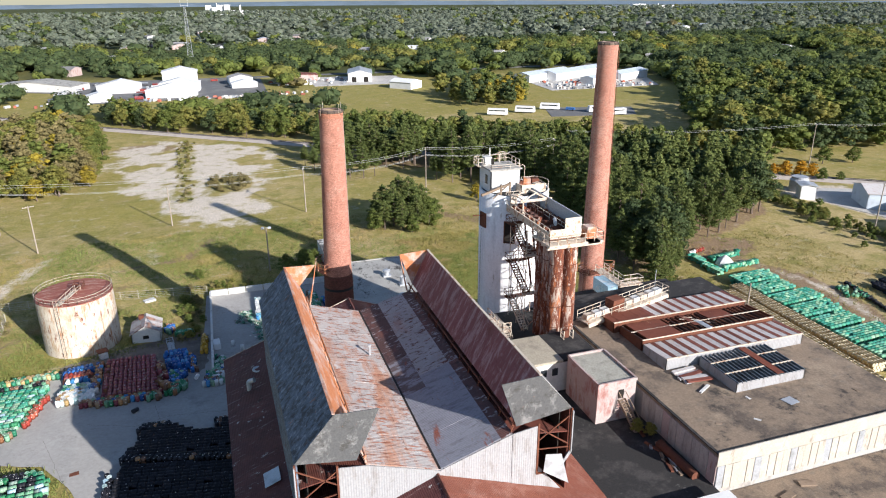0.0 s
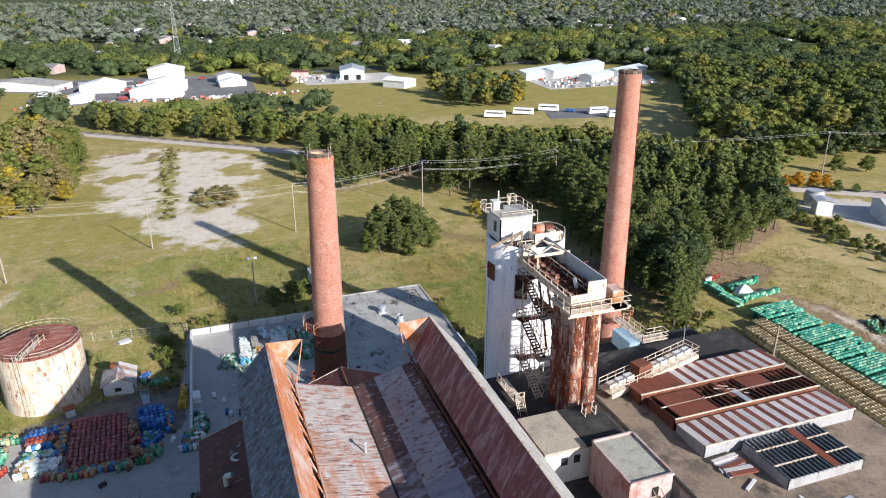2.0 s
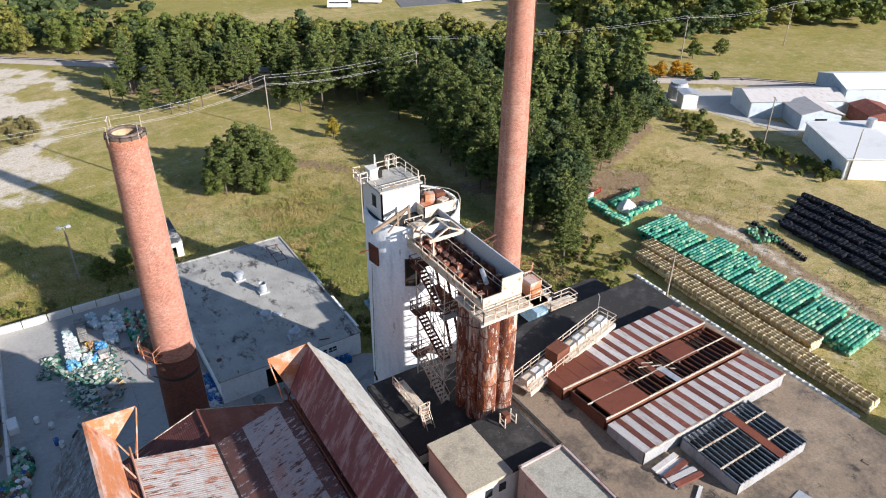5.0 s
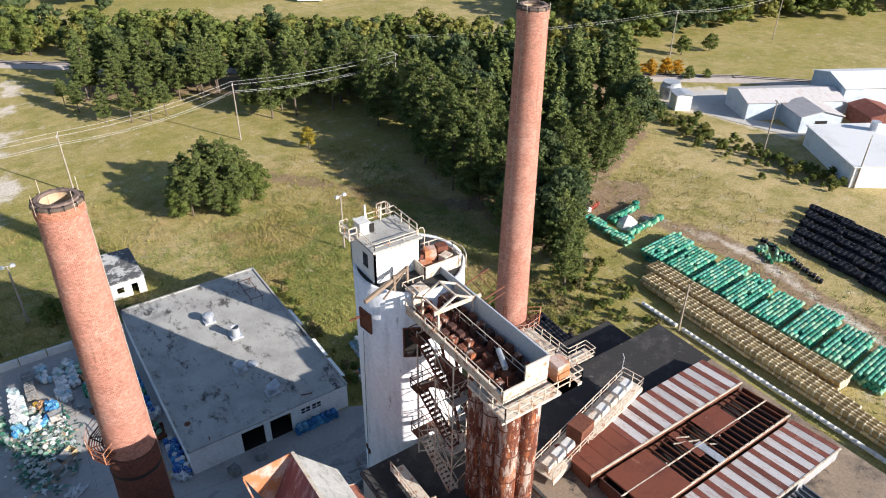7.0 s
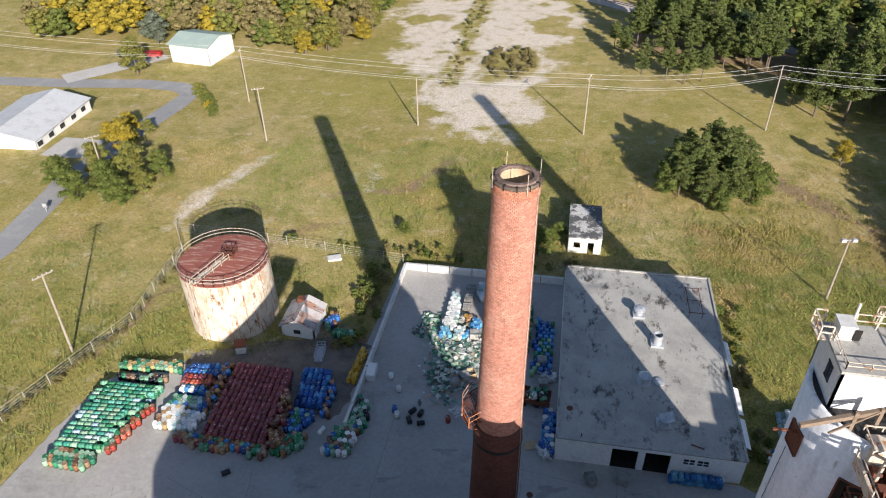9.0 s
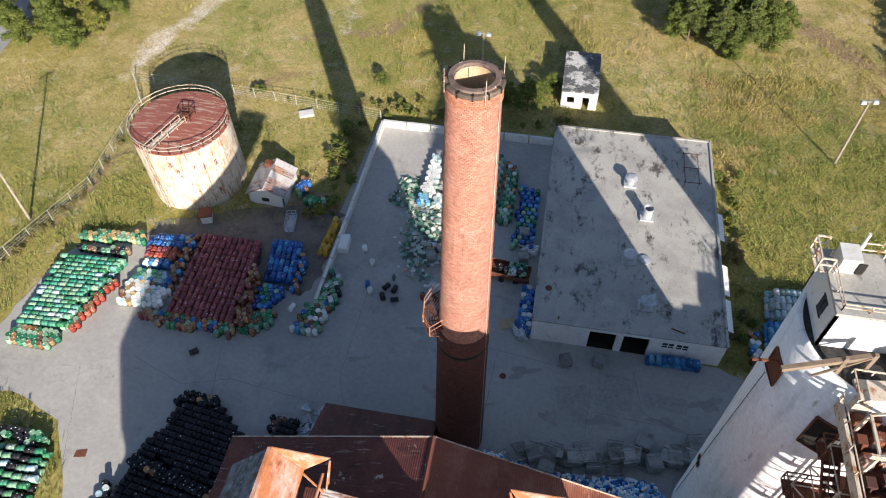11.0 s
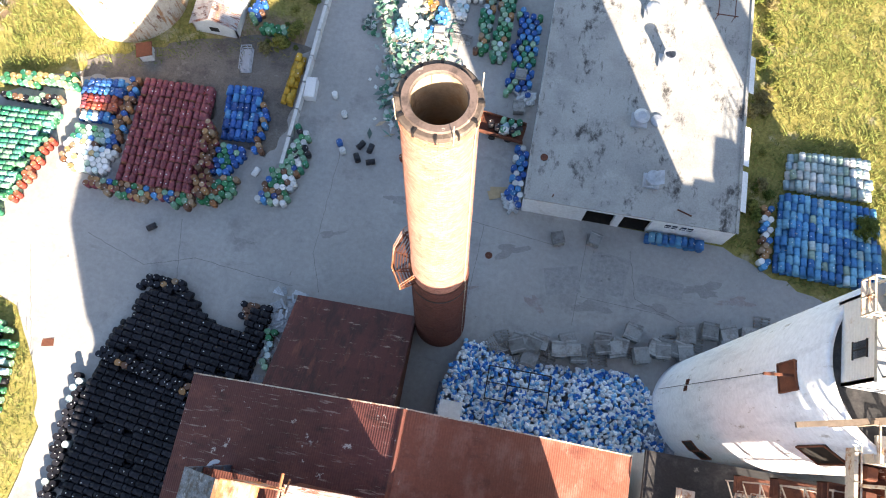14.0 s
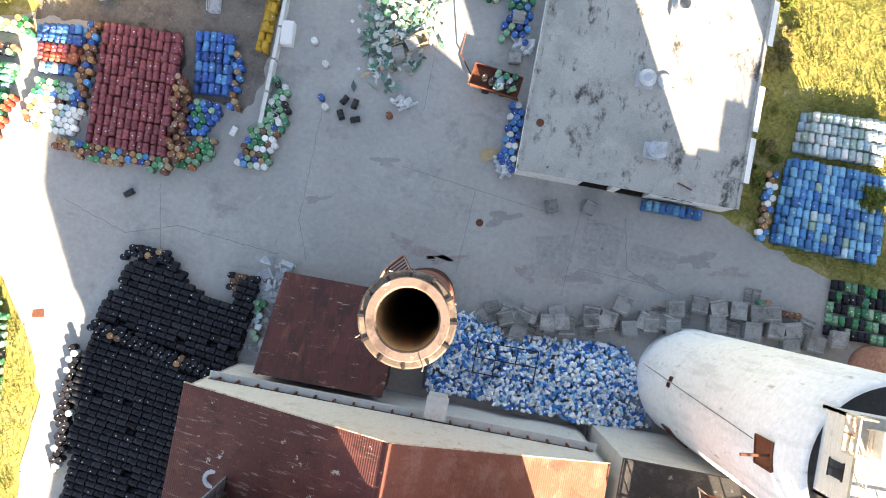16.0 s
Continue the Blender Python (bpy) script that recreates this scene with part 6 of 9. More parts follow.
    part("wall", MB().box((38.0, 74.0, 6.5), (15.3, 10.1, 14.0)), M["white_wall"], D)
    part("roof", MB().box((55.0, 80.0, 13.2), (18.0, 5.4, 0.4)), M["tar"], D)
    part("wall", MB().box((55.0, 80.0, 6.4), (17.7, 5.1, 13.4)), M["grey_board"], D)
    X = thing("annex", (34.5, 64.6, 0), "white-walled annex with a tan flat roof", "building")
    part("wall", MB().box((34.8, 64.4, 13.6), (8.8, 6.0, 4.4)), M["white_wall"], X)
    part("roof", MB().box((32.6, 64.4, 15.9), (4.6, 6.3, 0.3)), layered("tan_roof", (0.40, 0.36, 0.28), [((0.28, 0.25, 0.20), 0.4, 0.5, 0.66)]), X, "tan roof")
    part("roof", MB().box((37.2, 64.4, 15.92), (4.6, 6.3, 0.3)), M["tar"], X, "black tarred roof")
    part("window", MB().box((32.6, 61.37, 14.6), (0.7, 0.06, 0.9)), M["glass"], X)
    part("window", MB().box((34.0, 61.37, 14.6), (0.7, 0.06, 0.9)), M["glass"], X)
    # block house on the alley roof
    C = thing("block_house", (37.5, 57.5, 12), "small pink-stained block house with a gravel roof", "shed")
    part("wall", MB().box((37.5, 57.5, 14.2), (4.6, 6.6, 4.6)), M["pink_wall"], C)
    part("roof", MB().box((37.5, 57.5, 16.5), (4.3, 6.3, 0.24)), layered("gravel_top", (0.36, 0.35, 0.30), [((0.27, 0.26, 0.22), 0.9, 0.5, 0.66)], 0.95, fine=0.25), C, "grey gravel roof")
    part("parapet", MB().box((35.25, 57.5, 16.7), (0.2, 6.7, 0.3)).box((39.75, 57.5, 16.7), (0.2, 6.7, 0.3)).box((37.5, 54.2, 16.7), (4.7, 0.2, 0.3)).box((37.5, 60.8, 16.7), (4.7, 0.2, 0.3)), M["pink_wall"], C)
    part("door", MB().box((38.0, 54.16, 15.2), (0.6, 0.1, 1.0)), M["dark"], C, "dark opening")
    st = MB()
    for s in (-0.4, 0.4):
        st.beam((38.1 + s, 54.1, 14.6), (38.7 + s, 51.6, 12.1), 0.08, 0.25)
        st.beam((38.1 + s, 54.1, 15.5), (38.7 + s, 51.6, 13.0), 0.06).beam((38.4 + s, 52.8, 13.3), (38.4 + s, 52.8, 14.2), 0.06).beam((38.7 + s, 51.6, 12), (38.7 + s, 51.6, 13.0), 0.06)
    for i in range(12):
        t = i / 11
        st.box((38.1 + 0.6 * t, 54.0 - 2.4 * t, 14.5 - 2.4 * t), (0.8, 0.24, 0.05), 13)
    part("steps", st, M["wood"], C, "weathered timber steps")


make_works()


def make_store():
    B = thing("flat_roof_store", (29.5, 115, 0), "white walled store with a stained grey flat roof", "building")
    x0, x1, y0, y1, z = 19.8, 38.9, 99.8, 130.1, 3.5
    part("roof", MB().box(((x0 + x1) / 2, (y0 + y1) / 2, z - 0.1), (x1 - x0, y1 - y0, 0.2)), M["roof_grey"], B, "grey membrane roof with black stains")
    ed = MB()
    ed.box((x0, (y0 + y1) / 2, z + 0.05), (0.25, y1 - y0 + 0.25, 0.2)).box((x1, (y0 + y1) / 2, z + 0.05), (0.25, y1 - y0 + 0.25, 0.2)).box(((x0 + x1) / 2, y1, z + 0.05), (x1 - x0, 0.25, 0.2)).box(((x0 + x1) / 2, y0, z + 0.02), (x1 - x0, 0.25, 0.14))
    part("roof_edge", ed, M["roof_grey"], B)
    w = MB()
    w.box((x0 + 0.1, (y0 + y1) / 2, 1.6), (0.25, y1 - y0, 3.6)).box((x1 - 0.1, (y0 + y1) / 2, 1.6), (0.25, y1 - y0, 3.6)).box(((x0 + x1) / 2, y1 - 0.1, 1.6), (x1 - x0, 0.25, 3.6))
    for a, b in ((x0, 25.6), (28.3, 29.0), (31.6, x1)):
        w.box(((a + b) / 2, y0 + 0.1, 1.5), (b - a, 0.3, 3.4))
    w.box(((x0 + x1) / 2, y0 + 0.1, 3.15), (x1 - x0, 0.28, 0.5))
    part("wall", w, M["store_white"], B, "white painted block walls")
    # near-black floor and back wall colour in the shade behind the doors
    part("inner_floor", MB().box((28.5, 103, 0.03), (7, 6.4, 0.06)).box((28.5, 106.3, 1.6), (7.4, 0.2, 3.4)), M["dark"], B)
    for x in (33.4, 34.8):
        part("window", MB().box((x, y0 - 0.06, 2.35), (1.1, 0.05, 0.7)), M["glass"], B)
    for x in (33.4, 34.8):
        part("window_bar", MB().box((x, y0 - 0.1, 2.35), (0.08, 0.05, 0.7)).box((x, y0 - 0.1, 2.35), (1.1, 0.05, 0.06)), M["store_white"], B)
    for y in (104.2, 108.8, 116.5):
        k = part("side_canopy", MB().plate([(x1 + 0.1, y - 2.0, 3.0), (x1 + 1.0, y - 2.0, 2.6), (x1 + 1.0, y + 2.0, 2.6), (x1 + 0.1, y + 2.0, 3.0)], 0.06), M["store_white"], B, "white rust-marked side canopy")
    for i, (x, y, kind) in enumerate(((29.2, 121.0, 1), (31.1, 115.9, 2), (29.2, 109.2, 1), (30.9, 103.3, 3))):
        part("vent_curb", MB().box((x, y, z + 0.12), (1.5, 1.4, 0.3)), M["galv"], B)
        f = MB()
        if kind == 2:
            f.rings((x, y, z), [(0.55, 0.2), (0.55, 1.5), (0.62, 1.52), (0.62, 1.6), (0.5, 1.6), (0.5, 0.6), (0.01, 0.6)], 20)
        elif kind == 1:
            f.rings((x, y, z), [(0.5, 0.2), (0.5, 0.9), (0.75, 0.95), (0.75, 1.15), (0.4, 1.35), (0.01, 1.38)], 20)
        else:
            f.rings((x, y, z), [(0.6, 0.2), (0.6, 1.0), (0.7, 1.1), (0.01, 1.15)], 18)
            f.plate([(x - 0.2, y - 0.8, z + 0.9), (x + 0.9, y - 0.6, z + 1.4), (x + 0.8, y + 0.7, z + 1.5), (x - 0.2, y + 0.6, z + 1.0)], 0.05)
        part("roof_vent", f, M["galv"], B, "galvanised roof ventilator")
    part("vent_lid", MB().rings((30.9, 109.5, z + 0.02), [(0.62, 0), (0.62, 0.14), (0.01, 0.22)], 20), M["galv"], B, "loose round vent lid")
    fr = MB()
    for x in (35.4, 37.0):
        for y in (121.5, 124.0, 126.5):
            fr.beam((x, y, z), (x, y, z + 0.9), 0.06)
    for y in (121.5, 124.0, 126.5):
        fr.beam((35.2, y, z + 0.9), (37.3, y, z + 0.9), 0.07)
    for x in (35.4, 37.0):
        fr.beam((x, 121.3, z + 0.9), (x, 126.7, z + 0.9), 0.07)
    part("pipe_frame", fr, M["rust"], B, "dark steel frame on the roof")
    part("conduit", MB().beam((33.5, 101.0, z + 0.12), (34.8, 100.6, z + 0.12), 0.1).tube((22.3, 100.3, z), (22.3, 100.3, z + 0.5), 0.06, n=6).tube((21.0, 104.0, z + 0.02), (21.0, 104.0, z + 0.06), 0.35, n=16), M["rust"], B)


make_store()


def make_tank():
    cx, cy, r, h = -23.6, 115.9, 5.65, 9.4
    g = gz(cx, cy) * 0.6
    T = thing("storage_tank", (cx, cy, g), "large rust-streaked cream steel storage tank", "tank")
    nseg, rows = 14, 4
    for j in range(rows):
        for i in range(nseg):
            a0, a1 = 2 * math.pi * (i + 0.5 * (j % 2)) / nseg, 2 * math.pi * (i + 1 + 0.5 * (j % 2)) / nseg
            z0, z1 = g - 0.2 + j * (h + 0.2) / rows, g - 0.2 + (j + 1) * (h + 0.2) / rows
            rr = r + 0.012 * ((i + j) % 2) + 0.02 * (rows - j) * 0.3
            mb = MB()
            k = 5
            pts = [(cx + rr * math.cos(a0 + (a1 - a0) * q / k), cy + rr * math.sin(a0 + (a1 - a0) * q / k), z) for z in (z0, z1) for q in range(k + 1)]
            mb.add(pts, [(q, q + 1, k + 2 + q, k + 1 + q) for q in range(k)])
            part("shell_plate", mb, M["tank_side"], T)
    part("roof", MB().rings((cx, cy, g + h), [(r + 0.06, -0.12), (r + 0.06, 0.0), (r * 0.5, 0.22), (0.01, 0.34)], 56), M["tank_top"], T, "rusty red tank roof")
    rl = MB()
    n = 28
    ring = [(cx + (r + 0.02) * math.cos(2 * math.pi * i / n), cy + (r + 0.02) * math.sin(2 * math.pi * i / n), g + h) for i in range(n)]
    rl.rail(ring, 1.0, 2.0, 0.03, True)
    part("guard_rail", rl, M["pale_steel"], T, "cream roof rail")
    st = MB().box((cx - 0.6, cy - 2.9, g + h + 0.32), (0.8, 6.0, 0.06), -18)
    st.rail([(cx + 0.3, cy - 0.2, g + h + 0.35), (cx - 1.6, cy - 5.6, g + h + 0.1)], 0.9, 1.4, 0.025)
    st.rail([(cx + 1.1, cy - 0.4, g + h + 0.35), (cx - 0.8, cy - 5.8, g + h + 0.1)], 0.9, 1.4, 0.025)
    part("roof_walk", st, M["pale_steel"], T, "pale roof walkway")
    part("roof_hatch", MB().tube((cx + 0.7, cy + 0.5, g + h + 0.3), (cx + 0.7, cy + 0.5, g + h + 0.8), 0.45, n=12), M["rust"], T)
    railing([(cx, cy - 0.2, g + h + 0.3), (cx + 1.5, cy - 0.2, g + h + 0.3), (cx + 1.5, cy + 1.2, g + h + 0.3), (cx, cy + 1.2, g + h + 0.3)], 1.0, 1.0, 0.04, M["rust"], T, True)
    ld = MB()
    a = radians(252)
    for s in (-0.25, 0.25):
        ld.beam((cx + (r + 0.25) * math.cos(a) - s * math.sin(a), cy + (r + 0.25) * math.sin(a) + s * math.cos(a), g), (cx + (r + 0.25) * math.cos(a) - s * math.sin(a), cy + (r + 0.25) * math.sin(a) + s * math.cos(a), g + h + 1.0), 0.06)
    for i in range(30):
        zz = g + 0.3 + i * 0.32
        ld.beam((cx + (r + 0.25) * math.cos(a) + 0.25 * math.sin(a), cy + (r + 0.25) * math.sin(a) - 0.25 * math.cos(a), zz), (cx + (r + 0.25) * math.cos(a) - 0.25 * math.sin(a), cy + (r + 0.25) * math.sin(a) + 0.25 * math.cos(a), zz), 0.035)
    part("ladder", ld, M["pale_steel"], T)
    S = thing("valve_hut", (-20, 109.2, gz(-20, 109)), "small rusty valve shelter by the tank", "shelter")
    part("body", MB().box((-20, 109.2, gz(-20, 109) + 0.5), (1.2, 1.3, 1.2), 20), M["white_wall"], S)
    part("roof", MB().box((-20, 109.2, gz(-20, 109) + 1.2), (1.6, 1.6, 0.1), 20), M["rust"], S)


make_tank()


def make_hut():
    H = thing("pump_hut", (-13.8, 115.6, 0.4), "small white hut with a rusty corrugated gable roof", "hut")
    x0, x1, y0, y1, z0, ze, zr = -16.1, -11.6, 113.0, 118.0, 0.3, 2.4, 3.6
    xm = (x0 + x1) / 2
    w = MB()
    w.plate([(x0, y0, z0), (x1, y0, z0), (x1, y0, ze), (xm, y0, zr), (x0, y0, ze)], 0.15)
    w.plate([(x1, y1, z0), (x0, y1, z0), (x0, y1, ze), (xm, y1, zr), (x1, y1, ze)], 0.15)
    w.plate([(x0, y1, z0), (x0, y0, z0), (x0, y0, ze), (x0, y1, ze)], 0.15).plate([(x1, y0, z0), (x1, y1, z0), (x1, y1, ze), (x1, y0, ze)], 0.15)
    part("wall", w, M["white_wall"], H)
    part("window", MB().box((-13.9, y0 - 0.04, 1.6), (0.9, 0.06, 0.6)), M["dark"], H)
    m = M["tank_top"]
    for i in range(5):
        a, b = y0 - 0.2 + i * 1.08, y0 - 0.2 + (i + 1) * 1.08
        part("roof_sheet", MB().plate([(x0 - 0.25, b, ze - 0.1), (x0 - 0.25, a, ze - 0.1), (xm, a, zr + 0.05), (xm, b, zr + 0.05)], 0.05), random.choice([M["strip_white"], M["roof_white"], M["strip_white"]]), H)
        part("roof_sheet", MB().plate([(x1 + 0.25, a, ze - 0.1), (x1 + 0.25, b, ze - 0.1), (xm, b, zr + 0.05), (xm, a, zr + 0.05)], 0.05), random.choice([M["roof_warm"], M["roof_white"], M["roof_warm"], M["strip_white"]]), H)
    part("roof_vent", MB().box((-14.6, 117.2, 3.5), (0.8, 0.8, 0.7)), M["rust"], H)


make_hut()


def make_gatehouse():
    G = thing("gatehouse", (22.4, 143, 0), "small white flat-roofed derelict house", "house")
    x0, x1, y0, y1, z = 20.1, 24.8, 138.5, 147.6, 2.7
    w = MB().box((22.45, y1, z / 2), (x1 - x0, 0.2, z)).box((x0, (y0 + y1) / 2, z / 2), (0.2, y1 - y0, z)).box((x1, (y0 + y1) / 2, z / 2), (0.2, y1 - y0, z))
    for a, b, lo, hi in ((20.1, 20.8, 0, z), (20.8, 21.8, 0, 0.9), (20.8, 21.8, 1.9, z), (21.8, 22.9, 0, z), (22.9, 23.8, 2.0, z), (23.8, 24.8, 0, z)):
        w.box(((a + b) / 2, y0, (lo + hi) / 2), (b - a, 0.2, hi - lo))
    part("wall", w, M["white_wall"], G)
    # near-black sheet colours in the shade inside the house
    part("inner", MB().box((22.4, 141, 1.2), (4.2, 0.1, 2.4)), M["dark"], G)
    part("roof", MB().box((22.45, (y0 + y1) / 2, z + 0.1), (x1 - x0 + 0.3, y1 - y0 + 0.3, 0.2)), layered("patched_roof", (0.10, 0.10, 0.10), [((0.5, 0.49, 0.46), 0.5, 0.5, 0.56), ((0.25, 0.24, 0.22), 0.8, 0.55, 0.65)]), G, "peeling black and white roof")


make_gatehouse()


def make_walls():
    W = thing("yard_wall", (-4, 115, 0), "low pale concrete yard wall", "wall", kind="structure")
    for (x0, y0), (x1, y1) in (((-3.7, 100), (-3.4, 130.3)), ((-3.4, 130.3), (19.8, 130.3))):
        n = int(math.hypot(x1 - x0, y1 - y0) / 3)
        for i in range(n):
            a, b = i / n, (i + 1) / n - 0.006
            xa, ya, xb, yb = x0 + (x1 - x0) * a, y0 + (y1 - y0) * a, x0 + (x1 - x0) * b, y0 + (y1 - y0) * b
            part("wall_panel", MB().beam((xa, ya, 0.55), (xb, yb, 0.55), 0.35, 1.2 + 0.05 * (i % 2)), M["white_wall"], W)
    F = thing("chain_fence", (-40, 110, 0), "old wire fence on pale posts along the yard", "fence", kind="structure")
    line = [(-55, 70), (-42.5, 94), (-36.5, 112), (-37.5, 128), (-41, 133), (-25.5, 132.4), (-4, 131.4)]
    for (x0, y0), (x1, y1) in zip(line, line[1:]):
        L = math.hypot(x1 - x0, y1 - y0)
        n = max(1, round(L / 3))
        for i in range(n + 1):
            x, y = x0 + (x1 - x0) * i / n, y0 + (y1 - y0) * i / n
            part("post", MB().tube((x, y, gz(x, y) - 0.2), (x + random.uniform(-0.06, 0.06), y, gz(x, y) + 1.7), 0.045, n=6), M["post"], F)
        part("rail", MB().tube((x0, y0, gz(x0, y0) + 1.66), (x1, y1, gz(x1, y1) + 1.66), 0.025, n=5, caps=False), M["post"], F)
        for h in (0.15, 0.5, 0.85, 1.2):
            part("wire", MB().tube((x0, y0, gz(x0, y0) + h), (x1, y1, gz(x1, y1) + h), 0.013, n=4, caps=False), M["wire"], F)
    Kc = solo("concrete_block", MB().box((-14.3, 130.2, 0.6), (2.0, 1.2, 0.9), 25), M["white_wall"], "pale concrete block in the grass", "block")


make_walls()


# ---- poles and wires ----
def make_pole(x, y, h, arm=True, az=0.0, lean=(0, 0), lamp=False, label="weathered wooden utility pole"):
    z = gz(x, y)
    P = thing("utility_pole", (x, y, z), label, "pole", "utility poles")
    top = Vector((x + lean[0], y + lean[1], z + h))
    part("shaft", MB().tube((x, y, z - 0.3), top, 0.17, 0.11, 8), M["pole"], P)
    d = Vector((math.cos(radians(az)), math.sin(radians(az)), 0))
    if arm:
        o = top - Vector((0, 0, 0.3))
        part("crossarm", MB().beam(o - d * 1.2, o + d * 1.2, 0.12, 0.14), M["pole"], P)
        for s in (-1.1, -0.5, 0.5, 1.1):
            part("insulator", MB().tube(o + d * s, o + d * s + Vector((0, 0, 0.25)), 0.05, n=6), M["white_wall"], P)
    if lamp:
        for s in (-0.7, 0.7):
            o = top + d * s
            part("floodlight", MB().box((o.x, o.y, o.z), (0.7, 0.5, 0.4), az, 0, 0.7), M["galv"], P, "grey floodlight")
        part("crossarm", MB().beam(top - d * 0.9, top + d * 0.9, 0.08), M["galv"], P)
    return top


def wires(pts, n=3, sag=1.2, spread=0.8, az=0.0, drop=0.0):
    d = Vector((math.cos(radians(az)), math.sin(radians(az)), 0))
    W = thing("power_lines", pts[0], "thin overhead power lines between poles", "power line")
    for k in range(n):
        line = []
        off = d * (k - (n - 1) / 2) * spread - Vector((0, 0, drop))
        for a, b in zip(pts, pts[1:]):
            for i in range(1 if line else 0, 11):
                t = i / 10
                line.append(Vector(a).lerp(Vector(b), t) + off - Vector((0, 0, sag * 4 * t * (1 - t))))
        part("wire", MB().sweep(line, 0.026, 4), M["wire"], W)


line_tops = [make_pole(-50.8, 184.5, 12, az=100), make_pole(21.9, 179.0, 12, az=75), make_pole(57.5, 186.0, 13, az=70), make_pole(98, 186, 13, az=85)]
wires([(-130, 190, 12)] + [tuple(p) for p in line_tops], 2, 1.0, 2.2, 80)
wires([(-130, 190, 11)] + [tuple(p) for p in line_tops], 2, 1.4, 1.0, 80, 1.9)
make_pole(-39.3, 166, 11, az=30)
make_pole(-11.5, 178.3, 10, False)
make_pole(-41.3, 105.6, 12.5, az=60, lean=(0.5, 0))
make_pole(8.7, 140, 9.5, False, lamp=True, az=0)
make_pole(55.5, 132.6, 10, False, lamp=True, az=10)
make_pole(84.6, 86.6, 8, False)
east = [make_pole(149, 116.9, 12, az=50), make_pole(186, 174, 14, az=60), make_pole(232, 170, 14, az=80), make_pole(149.5, 97.0, 11, az=20)]
wires([(110, 200, 12), tuple(east[1]), tuple(east[2]), (330, 175, 13)], 2, 1.5, 2.0, 80)


# ---- drums ----
def drum_geo(n=14):
    """A drum on its end: ribs, rims, a sunk lid and a bung."""
    mb = MB()
    r, h = 0.29, 0.88
    mb.rings((0, 0, 0), [(r - 0.02, 0.02), (r, 0.0), (r, 0.28), (r + 0.016, 0.30), (r, 0.32), (r, 0.57), (r + 0.016, 0.59), (r, 0.61), (r, h), (r - 0.02, h), (r - 0.02, h - 0.025)], n, 0)
    mb.f.append(tuple(10 * n + i for i in range(n)))
    mb.m.append(1)
    mb.f.append(tuple(n - 1 - i for i in range(n)))
    mb.m.append(1)
    mb.box((0.16, 0.05, h - 0.012), (0.08, 0.08, 0.025), 0, 2)
    mb.box((r, 0, 0.44), (0.03, 0.10, 0.10), 0, 2)
    return mb


DRUM_MB = drum_geo()
LID = {k: layered("drum_lid_" + k, c[0], [((0.24, 0.13, 0.07), 2.0, 0.55, 0.70)], 0.6, fine=0.1, rand="object", spread=0.2, palette=c) for k, c in DRUM_COL.items()}
DRUM_ME = {}
for k in DRUM_COL:
    DRUM_ME[k] = DRUM_MB.mesh("drum_" + k, DRUM[k], DRUM["rusty"] if k in ("rusty", "maroon", "red") else LID[k], M["white_plain"])
    DRUM_ME[k].polygons.foreach_set("use_smooth", [len(p.vertices) == 4 for p in DRUM_ME[k].polygons])
WORDS = {"maroon": "maroon steel drum", "blue": "blue plastic drum", "sky": "light blue plastic drum", "green": "green steel drum", "teal": "teal green drum", "black": "black plastic drum", "tan": "tan fibre drum", "white": "white plastic drum", "yellow": "yellow drum", "rusty": "rusty brown steel drum", "red": "red steel drum", "pale": "pale grey-green drum"}


BATCH, SINGLE = {}, {"n": 0}


def put(colour, x, y, z, group, lying=None, alone=False):
    """One drum, on end or lying with its axis at that bearing; those not alone are joined by stack later."""
    if lying is None:
        m = pose(x, y, z, random.uniform(-1.5, 1.5), random.uniform(-1.5, 1.5), random.uniform(0, 360))
    else:
        m = pose(x, y, z + 0.30, 0, 0, lying + random.uniform(-2.5, 2.5)) @ pose(-0.44, 0, 0, 0, 90, 0) @ pose(0, 0, 0, 0, 0, random.uniform(0, 360))
    if not alone:
        BATCH.setdefault(group, {}).setdefault(colour, []).append(m)
        return
    ob = new("drum", DRUM_ME[colour])
    ob.matrix_world = m
    tagged(ob, WORDS[colour] + (" standing" if lying is None else " lying") + " in a yard stack", "drum", group)


def flush_drums():
    """Each remaining stack becomes one object."""
    base = np.array([(*p, 1.0) for p in DRUM_MB.v])
    for group, cols in BATCH.items():
        V, F, mi, mats = [], [], [], []
        n = 0
        for colour, ms in cols.items():
            k = len(mats)
            mats += [DRUM_STUFF[colour], DRUM_STUFF["rusty"] if colour in ("rusty", "maroon", "red") else DRUM_STUFF[colour], M["white_plain"]]
            for m in ms:
                V.append((base @ np.array(m).T)[:, :3])
                F.extend([tuple(n + i for i in f) for f in DRUM_MB.f])
                mi.extend([k + i for i in DRUM_MB.m])
                n += len(base)
        me = bpy.data.meshes.new("drum_stack")
        me.from_pydata(np.concatenate(V).tolist(), [], F)
        for m in mats:
            me.materials.append(m)
        me.polygons.foreach_set("material_index", mi)
        me.polygons.foreach_set("use_smooth", [len(f) == 4 for f in F])
        tagged(new("drum_stack", me), group, "drums", kind="stuff")


